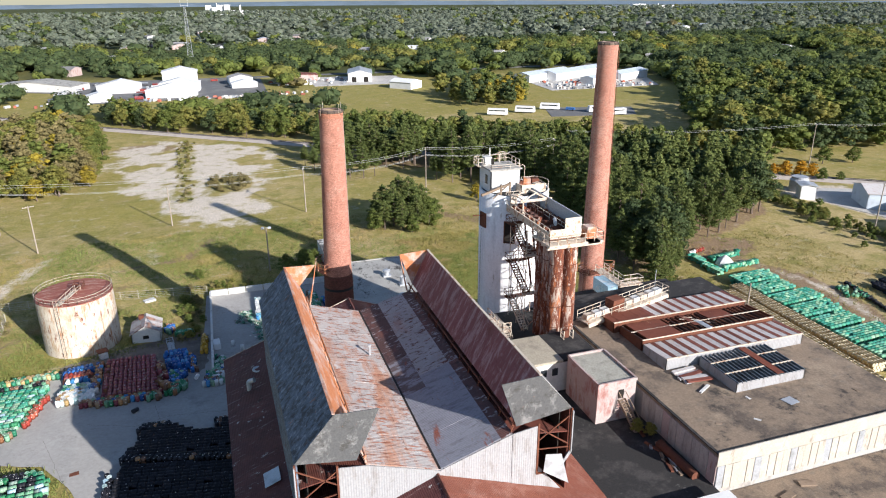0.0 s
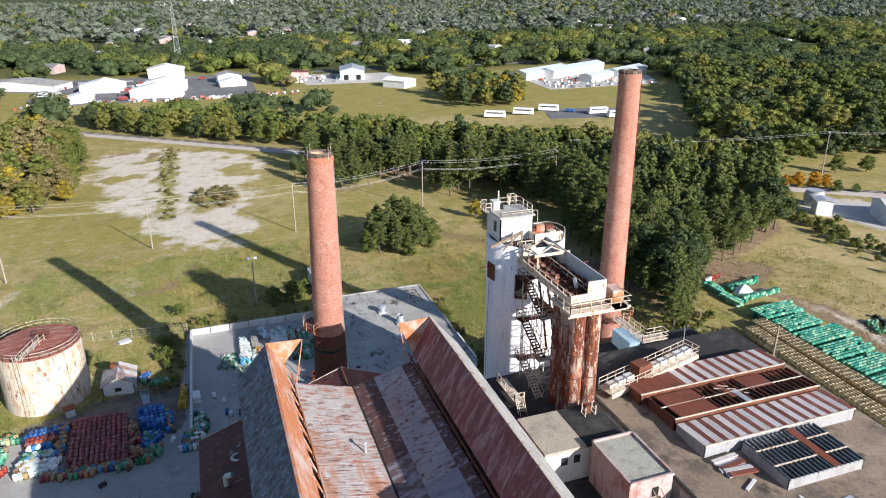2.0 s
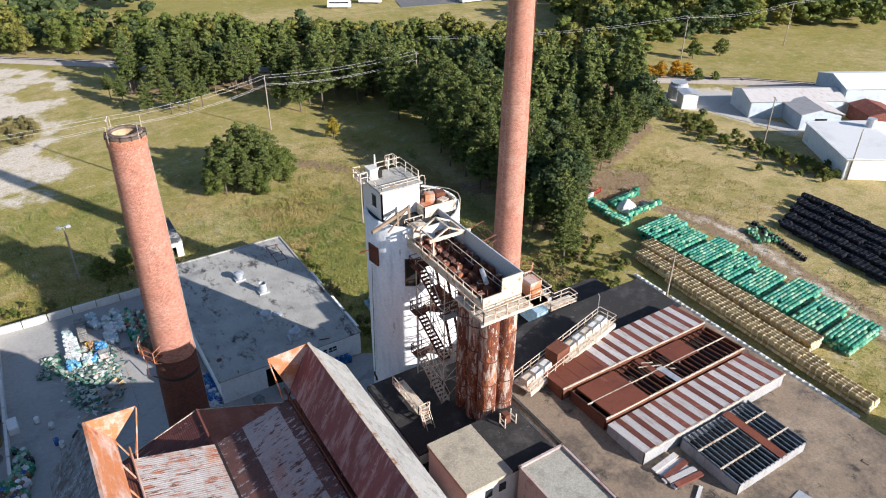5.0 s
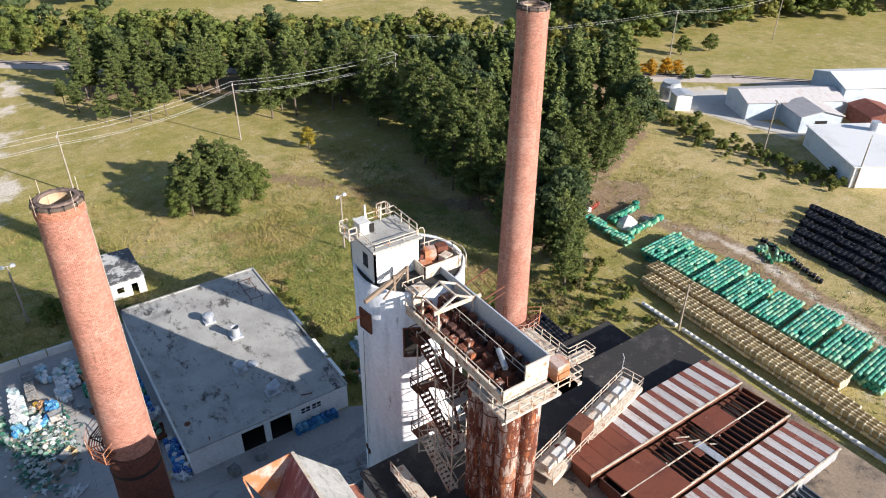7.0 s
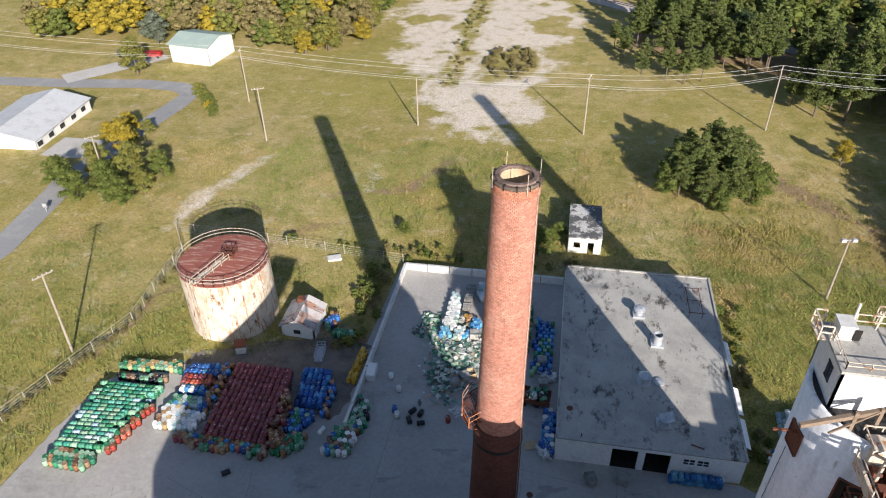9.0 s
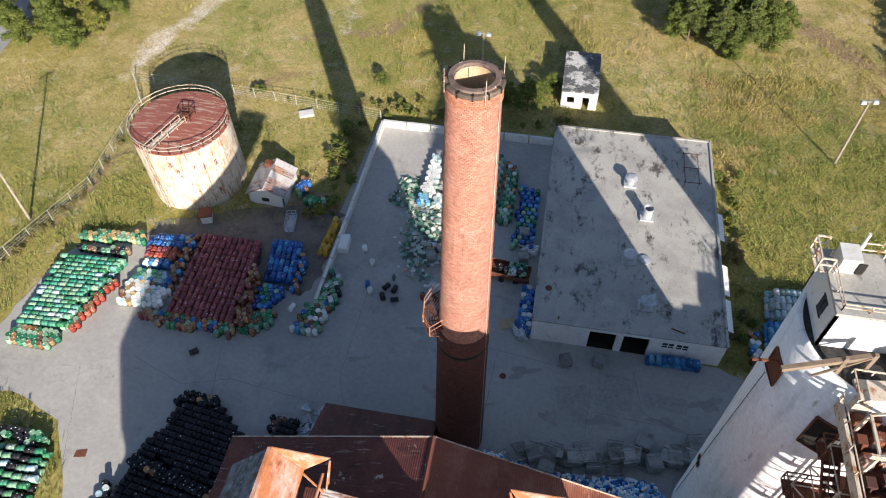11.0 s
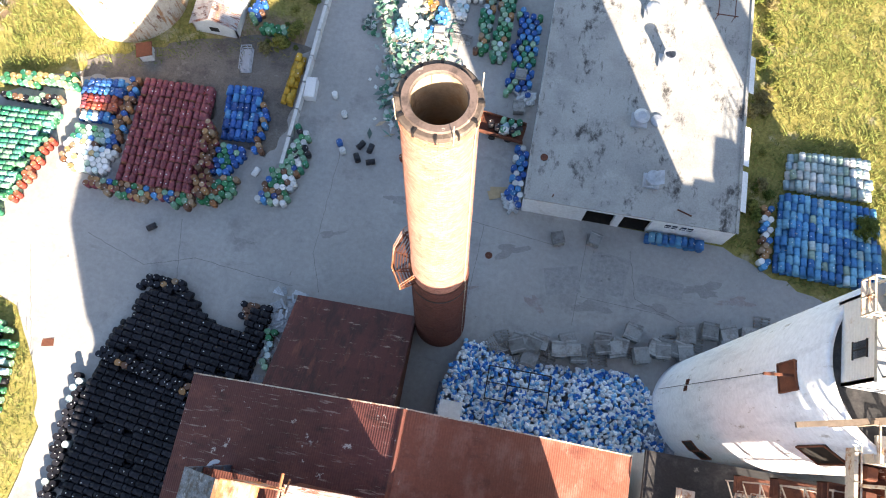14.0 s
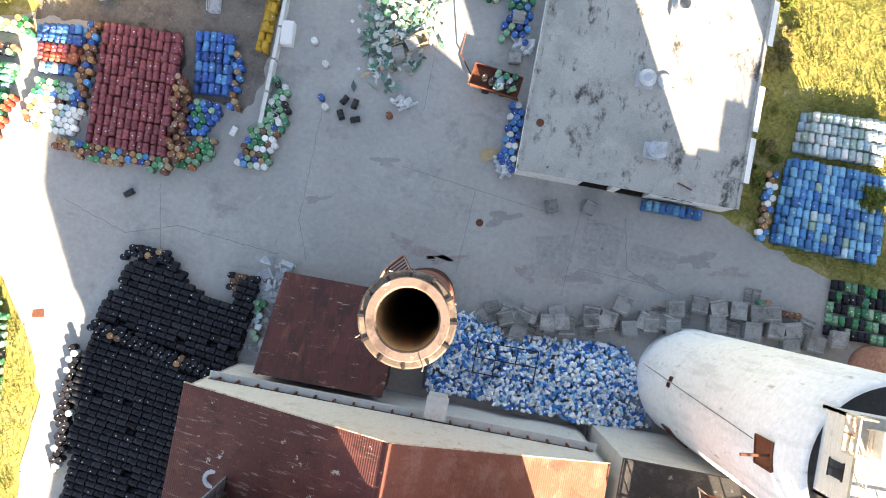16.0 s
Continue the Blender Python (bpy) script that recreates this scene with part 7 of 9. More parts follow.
def lying_stack(colours, corners, nu, nv, layers, axis, group, alone=False):
    """Drums lying in rows over a four-sided patch: u along the rows, v across."""
    c = [Vector((x, y, 0)) for x, y in corners]
    for l in range(layers):
        for j in range(nv):
            v = (j + 0.5) / nv
            n = nu or round((c[0].lerp(c[3], v) - c[1].lerp(c[2], v)).length / 0.9)
            for i in range(n):
                if l and (i == 0 or i == n - 1) and random.random() < 0.3:
                    continue
                u = (i + 0.5 + 0.5 * (l % 2) * (i < n - 1) * (nu > 0)) / n
                p = c[0].lerp(c[1], u).lerp(c[3].lerp(c[2], u), v)
                x, y = p.x + random.uniform(-0.05, 0.05), p.y + random.uniform(-0.07, 0.07)
                put(random.choice(colours), x, y, gz(x, y) + l * 0.52, group, axis, alone and l == layers - 1)


def standing(colours, poly, count, group, layers=1, gap=0.6, alone=False):
    """Drums standing close together over a patch."""
    xs, ys = [p[0] for p in poly], [p[1] for p in poly]
    made = 0
    row = 0
    y = min(ys)
    while y < max(ys):
        x = min(xs) + (row % 2) * gap / 2
        while x < max(xs):
            a, b = x + random.uniform(-0.05, 0.05), y + random.uniform(-0.05, 0.05)
            if bool(inside(poly, np.array(a), np.array(b))) and made < count:
                for l in range(layers if random.random() < 0.7 else 1):
                    put(random.choice(colours), a, b, gz(a, b) + l * 0.885, group, None, alone)
                    made += 1
            x += gap
        y += gap * 0.88
        row += 1


def scattered(items, group):
    for colour, x, y, lying in items:
        put(colour, x, y, gz(x, y), group, lying, True)


GM = "maroon steel drums stacked in rows on the yard"
lying_stack(["maroon"], [(-19.0, 95.3), (-11.3, 95.3), (-12.1, 106.6), (-19.4, 106.3)], 12, 12, 2, 93, GM, True)
GB = "blue drums beside the maroon stack"
lying_stack(["blue"], [(-10.3, 101.6), (-6.7, 101.9), (-7.5, 107.4), (-11.2, 107.2)], 6, 6, 2, 93, GB)
lying_stack(["blue"], [(-25.0, 103.5), (-20.7, 103.8), (-20.6, 105.7), (-25.4, 105.2)], 8, 2, 2, 93, GB)
lying_stack(["red", "maroon", "red", "red"], [(-24.6, 101.9), (-20.9, 102.1), (-20.7, 103.8), (-25.0, 103.5)], 7, 2, 2, 93, GB)
lying_stack(["blue", "blue", "blue", "white"], [(-24.3, 100.8), (-21.0, 101.0), (-20.9, 102.0), (-24.5, 101.9)], 6, 1, 2, 93, GB)
GS = "mixed drums standing round the stacks"
standing(["rusty", "maroon", "rusty"], [(-11.1, 95.2), (-9.8, 95.2), (-10.5, 101.4), (-11.3, 106.4), (-12.0, 106.4)], 44, GS, 2)
standing(["rusty", "blue", "rusty"], [(-20.6, 98), (-19.4, 98), (-19.6, 106.4), (-20.6, 106.4)], 34, GS)
standing(["green", "green", "pale", "blue"], [(-24.2, 98.9), (-20.6, 98.5), (-20.6, 100.6), (-24.4, 100.6)], 26, GS)
standing(["white", "white", "white", "tan", "pale", "white", "rusty"], [(-24.8, 95.6), (-20.0, 95.4), (-19.6, 98.4), (-24.7, 98.9)], 46, GS)
standing(["rusty", "green", "maroon", "rusty", "blue"], [(-21.6, 94.0), (-10.8, 94.0), (-10.8, 95.3), (-21.2, 95.3)], 44, GS)
standing(["blue", "blue", "blue", "green"], [(-10.2, 97.6), (-8.0, 98.2), (-7.3, 100.9), (-10.3, 101.2)], 24, GS)
standing(["green", "green", "rusty", "green"], [(-10.6, 94.4), (-8.8, 94.8), (-7.2, 96.6), (-7.6, 98.0), (-10.0, 97.4)], 22, GS)
standing(["blue", "blue", "rusty"], [(-6.7, 101.0), (-6.0, 101.0), (-6.5, 107.4), (-7.3, 107.4)], 12, GS)
GG = "green and pale drums stacked in the sunny yard"
lying_stack(["green", "teal", "teal", "green", "pale", "teal"], [(-33.7, 91.2), (-28.6, 91.6), (-26.2, 101.2), (-33.9, 100.8)], 0, 17, 2, 6, GG)
standing(["green", "rusty", "green"], [(-33.8, 88.8), (-28.4, 89.4), (-28.4, 91.4), (-33.8, 91.0)], 40, GG)
standing(["green", "tan", "green", "tan"], [(-33.3, 103.2), (-25.6, 104.2), (-25.7, 105.5), (-33.5, 104.5)], 40, GG)
standing(["black", "green", "rusty"], [(-32.8, 101.6), (-26.6, 102.0), (-26.6, 102.8), (-32.8, 102.4)], 14, GG)
standing(["red", "red", "green", "red"], [(-28.4, 91.8), (-27.6, 91.8), (-25.1, 101.3), (-25.9, 101.3)], 18, GG)
GL = "green drums on the grass bank"
lying_stack(["green", "green", "green", "black", "pale"], [(-27.0, 66.0), (-21.4, 66.0), (-22.6, 79.0), (-28.2, 79.0)], 6, 16, 2, 10, GL)
standing(["black", "green"], [(-28.6, 79.2), (-23.2, 79.2), (-23.6, 81.0), (-28.8, 81.0)], 20, GL)
GW = "drums along the yard wall"
standing(["green", "green", "white", "rusty", "green", "blue"], [(-5.4, 95.6), (-2.4, 96.2), (-1.6, 100.6), (-3.2, 103.0), (-3.4, 100.0), (-4.6, 99.6)], 46, GW, alone=True)
standing(["green", "black", "green", "white"], [(-3.1, 100.0), (-1.4, 100.6), (-1.8, 104.4), (-3.1, 105.0)], 18, GW, alone=True)
lying_stack(["yellow"], [(-5.6, 106.5), (-4.3, 106.5), (-4.2, 112.0), (-5.4, 112.0)], 2, 6, 2, 90, GW)
standing(["green", "green", "rusty"], [(-9.6, 113.6), (-6.4, 114.2), (-6.4, 115.4), (-9.6, 114.8)], 10, GW)
standing(["blue", "rusty", "blue", "green"], [(-11.0, 115.0), (-9.6, 115.0), (-9.6, 119.0), (-11.0, 119.0)], 12, GW)
scattered([("black", -14.2, 91.6, 40), ("black", 3.3, 103.6, 60), ("black", 4.3, 103.4, 80), ("black", 3.2, 102.2, 120), ("black", 4.6, 102.0, 20), ("blue", 1.2, 103.4, None), ("white", 1.7, 102.6, None), ("white", 1.0, 106.5, None), ("white", -0.4, 108.4, None), ("red", 7.6, 102.9, None), ("white", -6.1, 98.9, 70)], GW)
GC = "drums heaped in the walled yard"
standing(["white", "white", "white", "pale"], [(4.3, 118.0), (6.0, 118.0), (5.6, 128.9), (4.5, 128.9)], 34, GC)
standing(["white", "white", "pale"], [(6.2, 116.4), (7.3, 116.4), (7.3, 118.6), (6.2, 118.6)], 8, GC, alone=True)
standing(["sky"], [(4.3, 116.6), (5.8, 116.6), (5.8, 118.0), (4.3, 118.0)], 6, GC, alone=True)
standing(["sky"], [(7.3, 116.4), (8.0, 116.4), (8.0, 118.0), (7.3, 118.0)], 3, GC, alone=True)
standing(["sky"], [(8.0, 118.3), (9.3, 118.3), (9.0, 121.2), (7.9, 121.2)], 7, GC, alone=True)
standing(["yellow", "rusty"], [(6.8, 120.0), (7.7, 120.0), (7.7, 121.4), (6.8, 121.4)], 3, GC, alone=True)
for x0, x1, y0, y1, k in ((8.1, 9.3, 124.6, 129.4, 14), (9.6, 11.0, 119.6, 129.4, 28), (11.3, 12.5, 121.4, 129.2, 20)):
    standing(["white", "white", "pale"], [(x0, y0), (x1, y0), (x1, y1), (x0, y1)], k, GC, alone=True)
standing(["green", "rusty", "pale", "green"], [(12.6, 115.8), (13.8, 115.8), (13.6, 128.0), (12.6, 128.0)], 34, GC, 1, 0.66)
standing(["green", "rusty", "pale", "green", "green"], [(14.3, 114.6), (15.9, 114.6), (15.6, 128.0), (14.3, 128.0)], 40, GC, 1, 0.66)


def lid_heap():
    """Loose drum lids thrown in a heap."""
    poly = [(1.6, 121.4), (0.4, 116.8), (3.4, 115.0), (3.8, 110.8), (5.0, 106.8), (7.0, 107.4), (9.2, 110.5), (9.6, 114.9), (8.0, 116.2), (5.5, 116.4), (4.0, 118.0), (3.4, 121.4)]
    mb = MB()
    n = 0
    while n < 440:
        x, y = random.uniform(0, 10), random.uniform(106, 122)
        if not bool(inside(poly, np.array(x), np.array(y))):
            continue
        d = float(near_line(np.array(x), np.array(y), poly + poly[:1]))
        o = Vector((x, y, 0.1 + random.random() * min(0.8, 0.35 * d)))
        nrm = Vector((random.gauss(0, 0.45), random.gauss(0, 0.45), 1)).normalized() * 0.03
        mb.tube(o, o + nrm, 0.28, 0.29, 12)
        n += 1
    solo("drum_lids", mb, layered("painted_lids", (0.2, 0.3, 0.2), [], 0.55, fine=0.1, rand="island", spread=0.25, palette=[(0.04, 0.16, 0.095), (0.16, 0.28, 0.20), (0.46, 0.50, 0.46), (0.24, 0.34, 0.27), (0.06, 0.20, 0.12), (0.58, 0.58, 0.54), (0.06, 0.10, 0.08), (0.28, 0.34, 0.30), (0.08, 0.20, 0.14), (0.38, 0.36, 0.28)]), "heap of loose green and pale drum lids", "drum lids", kind="stuff")


lid_heap()
standing(["blue", "blue", "green"], [(16.4, 111.6), (18.6, 111.6), (18.8, 128.6), (16.4, 128.6)], 48, GC, 1, 0.74)
standing(["blue", "blue", "blue", "white"], [(18.2, 100.0), (19.5, 100.0), (19.6, 108.6), (18.4, 108.6)], 24, GC)
lying_stack(["sky"], [(31.6, 98.5), (37.0, 98.5), (37.0, 99.5), (31.6, 99.5)], 9, 1, 2, 90, "blue plastic drums against the white store wall")
GE = "blue and pale drums in the grass"
lying_stack(["sky"] * 9 + ["pale"], [(43.4, 97.8), (53.2, 97.4), (52.8, 105.4), (43.8, 105.6)], 15, 9, 2, 93, GE)
lying_stack(["pale", "pale", "white", "pale"], [(44.0, 106.2), (52.4, 106.2), (51.9, 110.4), (44.4, 110.0)], 13, 4, 2, 93, GE)
standing(["sky", "rusty", "white"], [(42.2, 98.0), (43.2, 98.0), (43.0, 109.0), (42.0, 109.0)], 18, GE)
lying_stack(["black", "green", "black", "green"], [(49.5, 90.4), (58.0, 90.4), (58.0, 95.4), (49.5, 95.6)], 14, 5, 1, 93, GE)
standing(["green", "rusty", "red", "green"], [(43.6, 91.2), (47.4, 91.2), (47.4, 92.4), (43.6, 92.4)], 10, GE)


def drum_stuff(name, colour, label, rows, wob=3.0, bands=None, bungs=0.0):
    """Hundreds of drums lying in rows as one heap: rows of (x, y, z, bearing)."""
    n = 10
    r, h = 0.29, 0.88
    prof = [(r * 0.93, 0.0), (r, 0.02), (r, 0.09 if bands else 0.29), (r + 0.015, 0.31), (r, 0.33), (r, 0.79 if bands else 0.86), (r, 0.86), (r * 0.93, 0.88)]
    k = len(prof)
    base = np.array([(-h / 2 + z, q * math.cos(2 * math.pi * i / n), q * math.sin(2 * math.pi * i / n)) for q, z in prof for i in range(n)])
    quads = [(j * n + i, j * n + (i + 1) % n, (j + 1) * n + (i + 1) % n, (j + 1) * n + i) for j in range(k - 1) for i in range(n)]
    ends = [tuple(range(n - 1, -1, -1)), tuple((k - 1) * n + i for i in range(n))]
    V, F = [], []
    for q, (x, y, z, b) in enumerate(rows):
        a = radians(b + random.uniform(-wob, wob))
        c, s = math.cos(a), math.sin(a)
        p = base.copy()
        V.append(np.stack([p[:, 0] * c - p[:, 1] * s + x, p[:, 0] * s + p[:, 1] * c + y, p[:, 2] + z + 0.3], 1))
        o = q * len(base)
        F.extend([tuple(o + i for i in f) for f in quads + ends])
    plugs = MB()
    if bungs:
        for x, y, z, b in rows:
            if random.random() < bungs:
                plugs.box((x + random.uniform(-0.3, 0.3), y + random.uniform(-0.05, 0.05), z + 0.605), (0.08, 0.08, 0.03), random.uniform(0, 90))
    o = len(rows) * len(base)
    F.extend([tuple(o + i for i in f) for f in plugs.f])
    if plugs.v:
        V.append(np.array(plugs.v))
    me = bpy.data.meshes.new(name)
    me.from_pydata(np.concatenate(V).tolist(), [], F)
    me.materials.append(DRUM_STUFF[colour])
    if bungs:
        me.materials.append(M["white_plain"])
        me.polygons.foreach_set("material_index", [0] * (len(F) - len(plugs.f)) + [1] * len(plugs.f))
    if bands:
        me.materials.append(bands)
        one = [1] * 2 * n + [0] * 3 * n + [1] * 2 * n + [1, 1]
        me.polygons.foreach_set("material_index", one * len(rows))
    me.polygons.foreach_set("use_smooth", [len(p.vertices) == 4 for p in me.polygons])
    tagged(new(name, me), label, "drums", kind="stuff")


def patch_rows(poly, layers, bearing, du=0.92, dv=0.60, skip=0.02, lift=0.52, slide=0.2):
    out = []
    a = radians(bearing)
    u, v = Vector((math.cos(a), math.sin(a))), Vector((-math.sin(a), math.cos(a)))
    cx, cy = sum(p[0] for p in poly) / len(poly), sum(p[1] for p in poly) / len(poly)
    R = max(math.hypot(p[0] - cx, p[1] - cy) for p in poly)
    n, m = int(R / du) + 1, int(R / dv) + 1
    for l in range(layers):
        for j in range(-m, m + 1):
            sh = random.uniform(-slide, slide)
            for i in range(-n, n + 1):
                x = cx + u.x * (i * du + sh) + v.x * (j * dv + 0.3 * (l % 2))
                y = cy + u.y * (i * du + sh) + v.y * (j * dv + 0.3 * (l % 2))
                if bool(inside(poly, np.array(x), np.array(y))) and random.random() > skip * (l + 1):
                    out.append((x, y, gz(x, y) + l * lift + random.uniform(0, 0.05), bearing))
    return out


BLACK = [(-12.6, 85.6), (-9.2, 86.2), (-5.8, 83.6), (-3.4, 83.2), (-2.8, 85.8), (-1.4, 85.8), (-1.6, 80.2), (-2.2, 54), (-13.0, 54), (-14.6, 66), (-15.4, 77), (-14.6, 80.5)]
drum_stuff("black_drum_stack", "black", "large stack of black plastic drums lying in rows", [r for r in patch_rows(BLACK, 2, -7) if abs((r[1] - 77.9) + 0.22 * (r[0] + 8)) > 0.62], bungs=0.15)
for i in range(21):
    for k in (0, 1):
        x = -14.8 + i * 0.62 + k * 0.3
        put(random.choice(["rusty", "black", "black", "black", "black", "black", "black"]), x, 79.2 - 0.22 * (x + 14.8) + k * 0.55, gz(x, 78) + 0.45, "grey drum tops amid the black stack")
standing(["black", "black", "rusty"], [(-13.4, 85.8), (-9.0, 86.4), (-8.8, 87.4), (-13.2, 86.8)], 14, "black drums at the stack's edge")
standing(["black", "rusty", "black"], [(-4.0, 84.4), (-1.0, 84.6), (-1.0, 87.6), (-3.6, 87.6)], 14, "black drums at the stack's edge")
standing(["black", "black", "black", "black", "pale"], [(-16.2, 66), (-15.2, 66), (-15.6, 81), (-16.6, 81)], 34, "black drums at the stack's edge")
standing(["green", "green", "pale"], [(-0.9, 80.8), (-0.2, 80.8), (-0.4, 85.0), (-1.0, 85.0)], 8, "green drums beside the lean-to")
rows = []
for b in range(8):
    y0 = 63.6 + b * 5.1
    rows += patch_rows([(95.2, y0), (103.6 + (b % 3) * 0.8, y0 + 0.6), (103.6 + (b % 3) * 0.8, y0 + 4.5), (95.2, y0 + 4.0)], 3, 4, skip=0.01)
drum_stuff("teal_drum_stack", "teal", "long rows of bright green drums stacked in blocks", rows)
drum_stuff("teal_drum_row", "teal", "single rows of green drums beyond the blocks", patch_rows([(95, 106.5), (96.6, 106.5), (97.4, 117), (95.8, 117)], 2, 4) + patch_rows([(98, 108), (108, 109), (108, 110.4), (98, 109.4)], 2, 95) + patch_rows([(99, 113), (108, 115), (108, 116), (99, 114.2)], 2, 95))
drum_stuff("tan_drum_row", "tan", "long rows of tan drums on timber", patch_rows([(86.9, 56), (89.4, 56), (91.0, 97.5), (88.5, 97.5)], 3, 88, slide=0.06, skip=0) + patch_rows([(91.6, 67), (94.2, 67), (94.6, 99.2), (92.0, 99.2)], 3, 89.4, slide=0.06, skip=0), 0.6, layered("pale_drum_rim", (0.62, 0.54, 0.38), [], 0.7, rand="island", spread=0.2))
drum_stuff("white_drum_row", "white", "single line of small white drums", patch_rows([(84.9, 56), (85.5, 56), (85.3, 93.5), (84.7, 93.5)], 1, 90, dv=0.7))
drum_stuff("black_drum_rows", "black", "rows of black drums in the dry field", sum([patch_rows([(117 + k * 3.4, 70), (118.9 + k * 3.4, 70), (121.5 + k * 3.4, 92 + k * 1.2), (119.6 + k * 3.4, 92 + k * 1.2)], 2, 90) for k in range(5)], []) + patch_rows([(112.5, 82), (113.4, 82), (117, 95), (116, 95)], 1, 20))
drum_stuff("green_junk_drums", "green", "jumbled green and black drums", patch_rows([(111, 89), (115, 88), (117, 93), (113, 95)], 1, 30, skip=0.4), 60)
drum_stuff("black_drum_rack", "black", "dark drums stacked behind the works", patch_rows([(64, 90), (70, 90), (70, 99), (64, 99)], 3, 85))
solo("tarpaulin", MB().rings((101.0, 111.6, 0), [(2.0, 0), (1.7, 0.8), (0.9, 1.5), (0.2, 2.0)], 9, 0, True), M["white_plain"], "white tarpaulin heap beside green drums", "tarpaulin")
for i in range(7):
    put(random.choice(["white", "red", "red", "white"]), 97.4 + i * 0.75, 118.4 + i * 0.25, 0, "red and white drums by the pines")

flush_drums()

rack = MB()
for x in (19.2, 21.0, 22.8, 24.6):
    rack.beam((x, 81.6, 1.95), (x, 84.4, 2.15), 0.09)
for y in (81.6, 83.0, 84.4):
    rack.beam((19.2, y, 1.95 + 0.07 * (y - 81.6)), (24.6, y, 1.95 + 0.07 * (y - 81.6)), 0.09)
for x, y in ((19.2, 84.4), (24.6, 81.6), (24.6, 84.4), (19.2, 81.6)):
    rack.beam((x, y, 0.0), (x, y, 2.15), 0.09)
solo("steel_rack", rack, M["iron"], "black steel rack half buried in the jugs", "rack")

# ---- jugs, crates and clutter ----
PILE = [(15.4, 79.4), (15.6, 83.2), (16.8, 86.6), (19, 86.6), (22, 85.4), (28, 85.9), (32.2, 86.2), (34.8, 83.4), (36.0, 79.6), (33.0, 79.0), (25, 79.0)]


def make_jugs():
    V, F = [], []
    r = np.random.default_rng(11)
    n = 6
    unit = [(math.cos(2 * math.pi * i / n), math.sin(2 * math.pi * i / n)) for i in range(n)]
    prof = [(0.9, 0.0), (1.0, 0.08), (1.0, 0.72), (0.55, 0.9), (0.2, 0.95), (0.2, 1.0)]
    count = 0
    while count < 2700:
        x, y = r.uniform(15, 36.5), r.uniform(78.8, 87)
        if not bool(inside(PILE, np.array(x), np.array(y))):
            continue
        d = float(near_line(np.array(x), np.array(y), PILE[2:9]))
        h = min(1.9, 0.25 + 0.55 * d) * (0.8 + 0.25 * math.sin(x * 0.9)) + r.uniform(-0.2, 0.15)
        q = Euler((r.uniform(0, 6.3), r.uniform(0, 6.3), r.uniform(0, 6.3))).to_matrix()
        w, l = r.uniform(0.15, 0.21), r.uniform(0.34, 0.50)
        o = len(V)
        for rr, zz in prof:
            for a, b in unit:
                p = q @ Vector((a * rr * w, b * rr * w * 0.8, (zz - 0.5) * l))
                V.append((x + p.x, y + p.y, max(0.12, h) + p.z))
        F.extend([(o + j * n + i, o + j * n + (i + 1) % n, o + (j + 1) * n + (i + 1) % n, o + (j + 1) * n + i) for j in range(5) for i in range(n)])
        F.append(tuple(o + n - 1 - i for i in range(n)))
        F.append(tuple(o + 5 * n + i for i in range(n)))
        count += 1
    me = bpy.data.meshes.new("jug_heap")
    me.from_pydata(V, [], F)
    me.materials.append(layered("jug_plastic", (0.7, 0.7, 0.7), [], 0.4, fine=0.08, rand="island", spread=0.22, palette=[(0.72, 0.75, 0.77), (0.80, 0.82, 0.83), (0.015, 0.12, 0.42), (0.72, 0.76, 0.78), (0.03, 0.25, 0.58), (0.22, 0.50, 0.72), (0.84, 0.85, 0.86), (0.02, 0.18, 0.50), (0.55, 0.68, 0.78), (0.82, 0.83, 0.83)], spec=0.4))
    tagged(new("jug_heap", me), "heap of white and blue plastic jugs against the hall", "jugs", kind="stuff")
    # added filler boxes, coloured dark as the shade between the jugs
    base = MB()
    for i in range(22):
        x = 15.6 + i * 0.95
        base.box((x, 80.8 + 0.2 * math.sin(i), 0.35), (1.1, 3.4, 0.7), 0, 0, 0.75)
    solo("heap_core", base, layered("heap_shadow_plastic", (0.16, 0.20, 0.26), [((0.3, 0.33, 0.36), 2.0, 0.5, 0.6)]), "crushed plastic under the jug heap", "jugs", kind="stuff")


make_jugs()


def make_crate():
    C = thing("pallet_crate", (0, 0, 0), "grey slatted crate on the concrete", "crate", "crates along the jug heap")
    part("base", MB().box((0, 0, 0.12), (1.05, 1.15, 0.1)), M["crate"], C)
    for s in (-0.5, 0.5):
        part("side", MB().box((s, 0, 0.55), (0.06, 1.1, 0.75)), M["crate"], C)
        part("side", MB().box((0, s * 1.1, 0.55), (1.0, 0.06, 0.75)), M["crate"], C)
    part("runner", MB().box((0, 0.45, 0.04), (1.0, 0.1, 0.08)).box((0, -0.45, 0.04), (1.0, 0.1, 0.08)), M["wood"], C)
    part("lid", MB().box((0, 0, 0.94), (1.1, 1.2, 0.05)), M["crate"], C)
    for s in (-0.42, 0.42):
        part("lid_batten", MB().box((0, s, 0.985), (1.1, 0.09, 0.04)), M["crate"], C)
    return C


CRATE = make_crate()
CRATE.matrix_world = pose(22.0, 86.6, 0, 0, 0, 12)


def make_pallet():
    P = thing("wood_pallet", (0, 0, 0), "grey weathered slatted pallet", "pallet", "pallets along the jug heap")
    for i in range(6):
        part("slat", MB().box((0, -0.5 + i * 0.2, 0.13), (1.15, 0.13, 0.03)), M["crate"], P)
    for s in (-0.5, 0, 0.5):
        part("runner", MB().box((s, 0, 0.06), (0.09, 1.1, 0.1)), M["wood"], P)
    return P


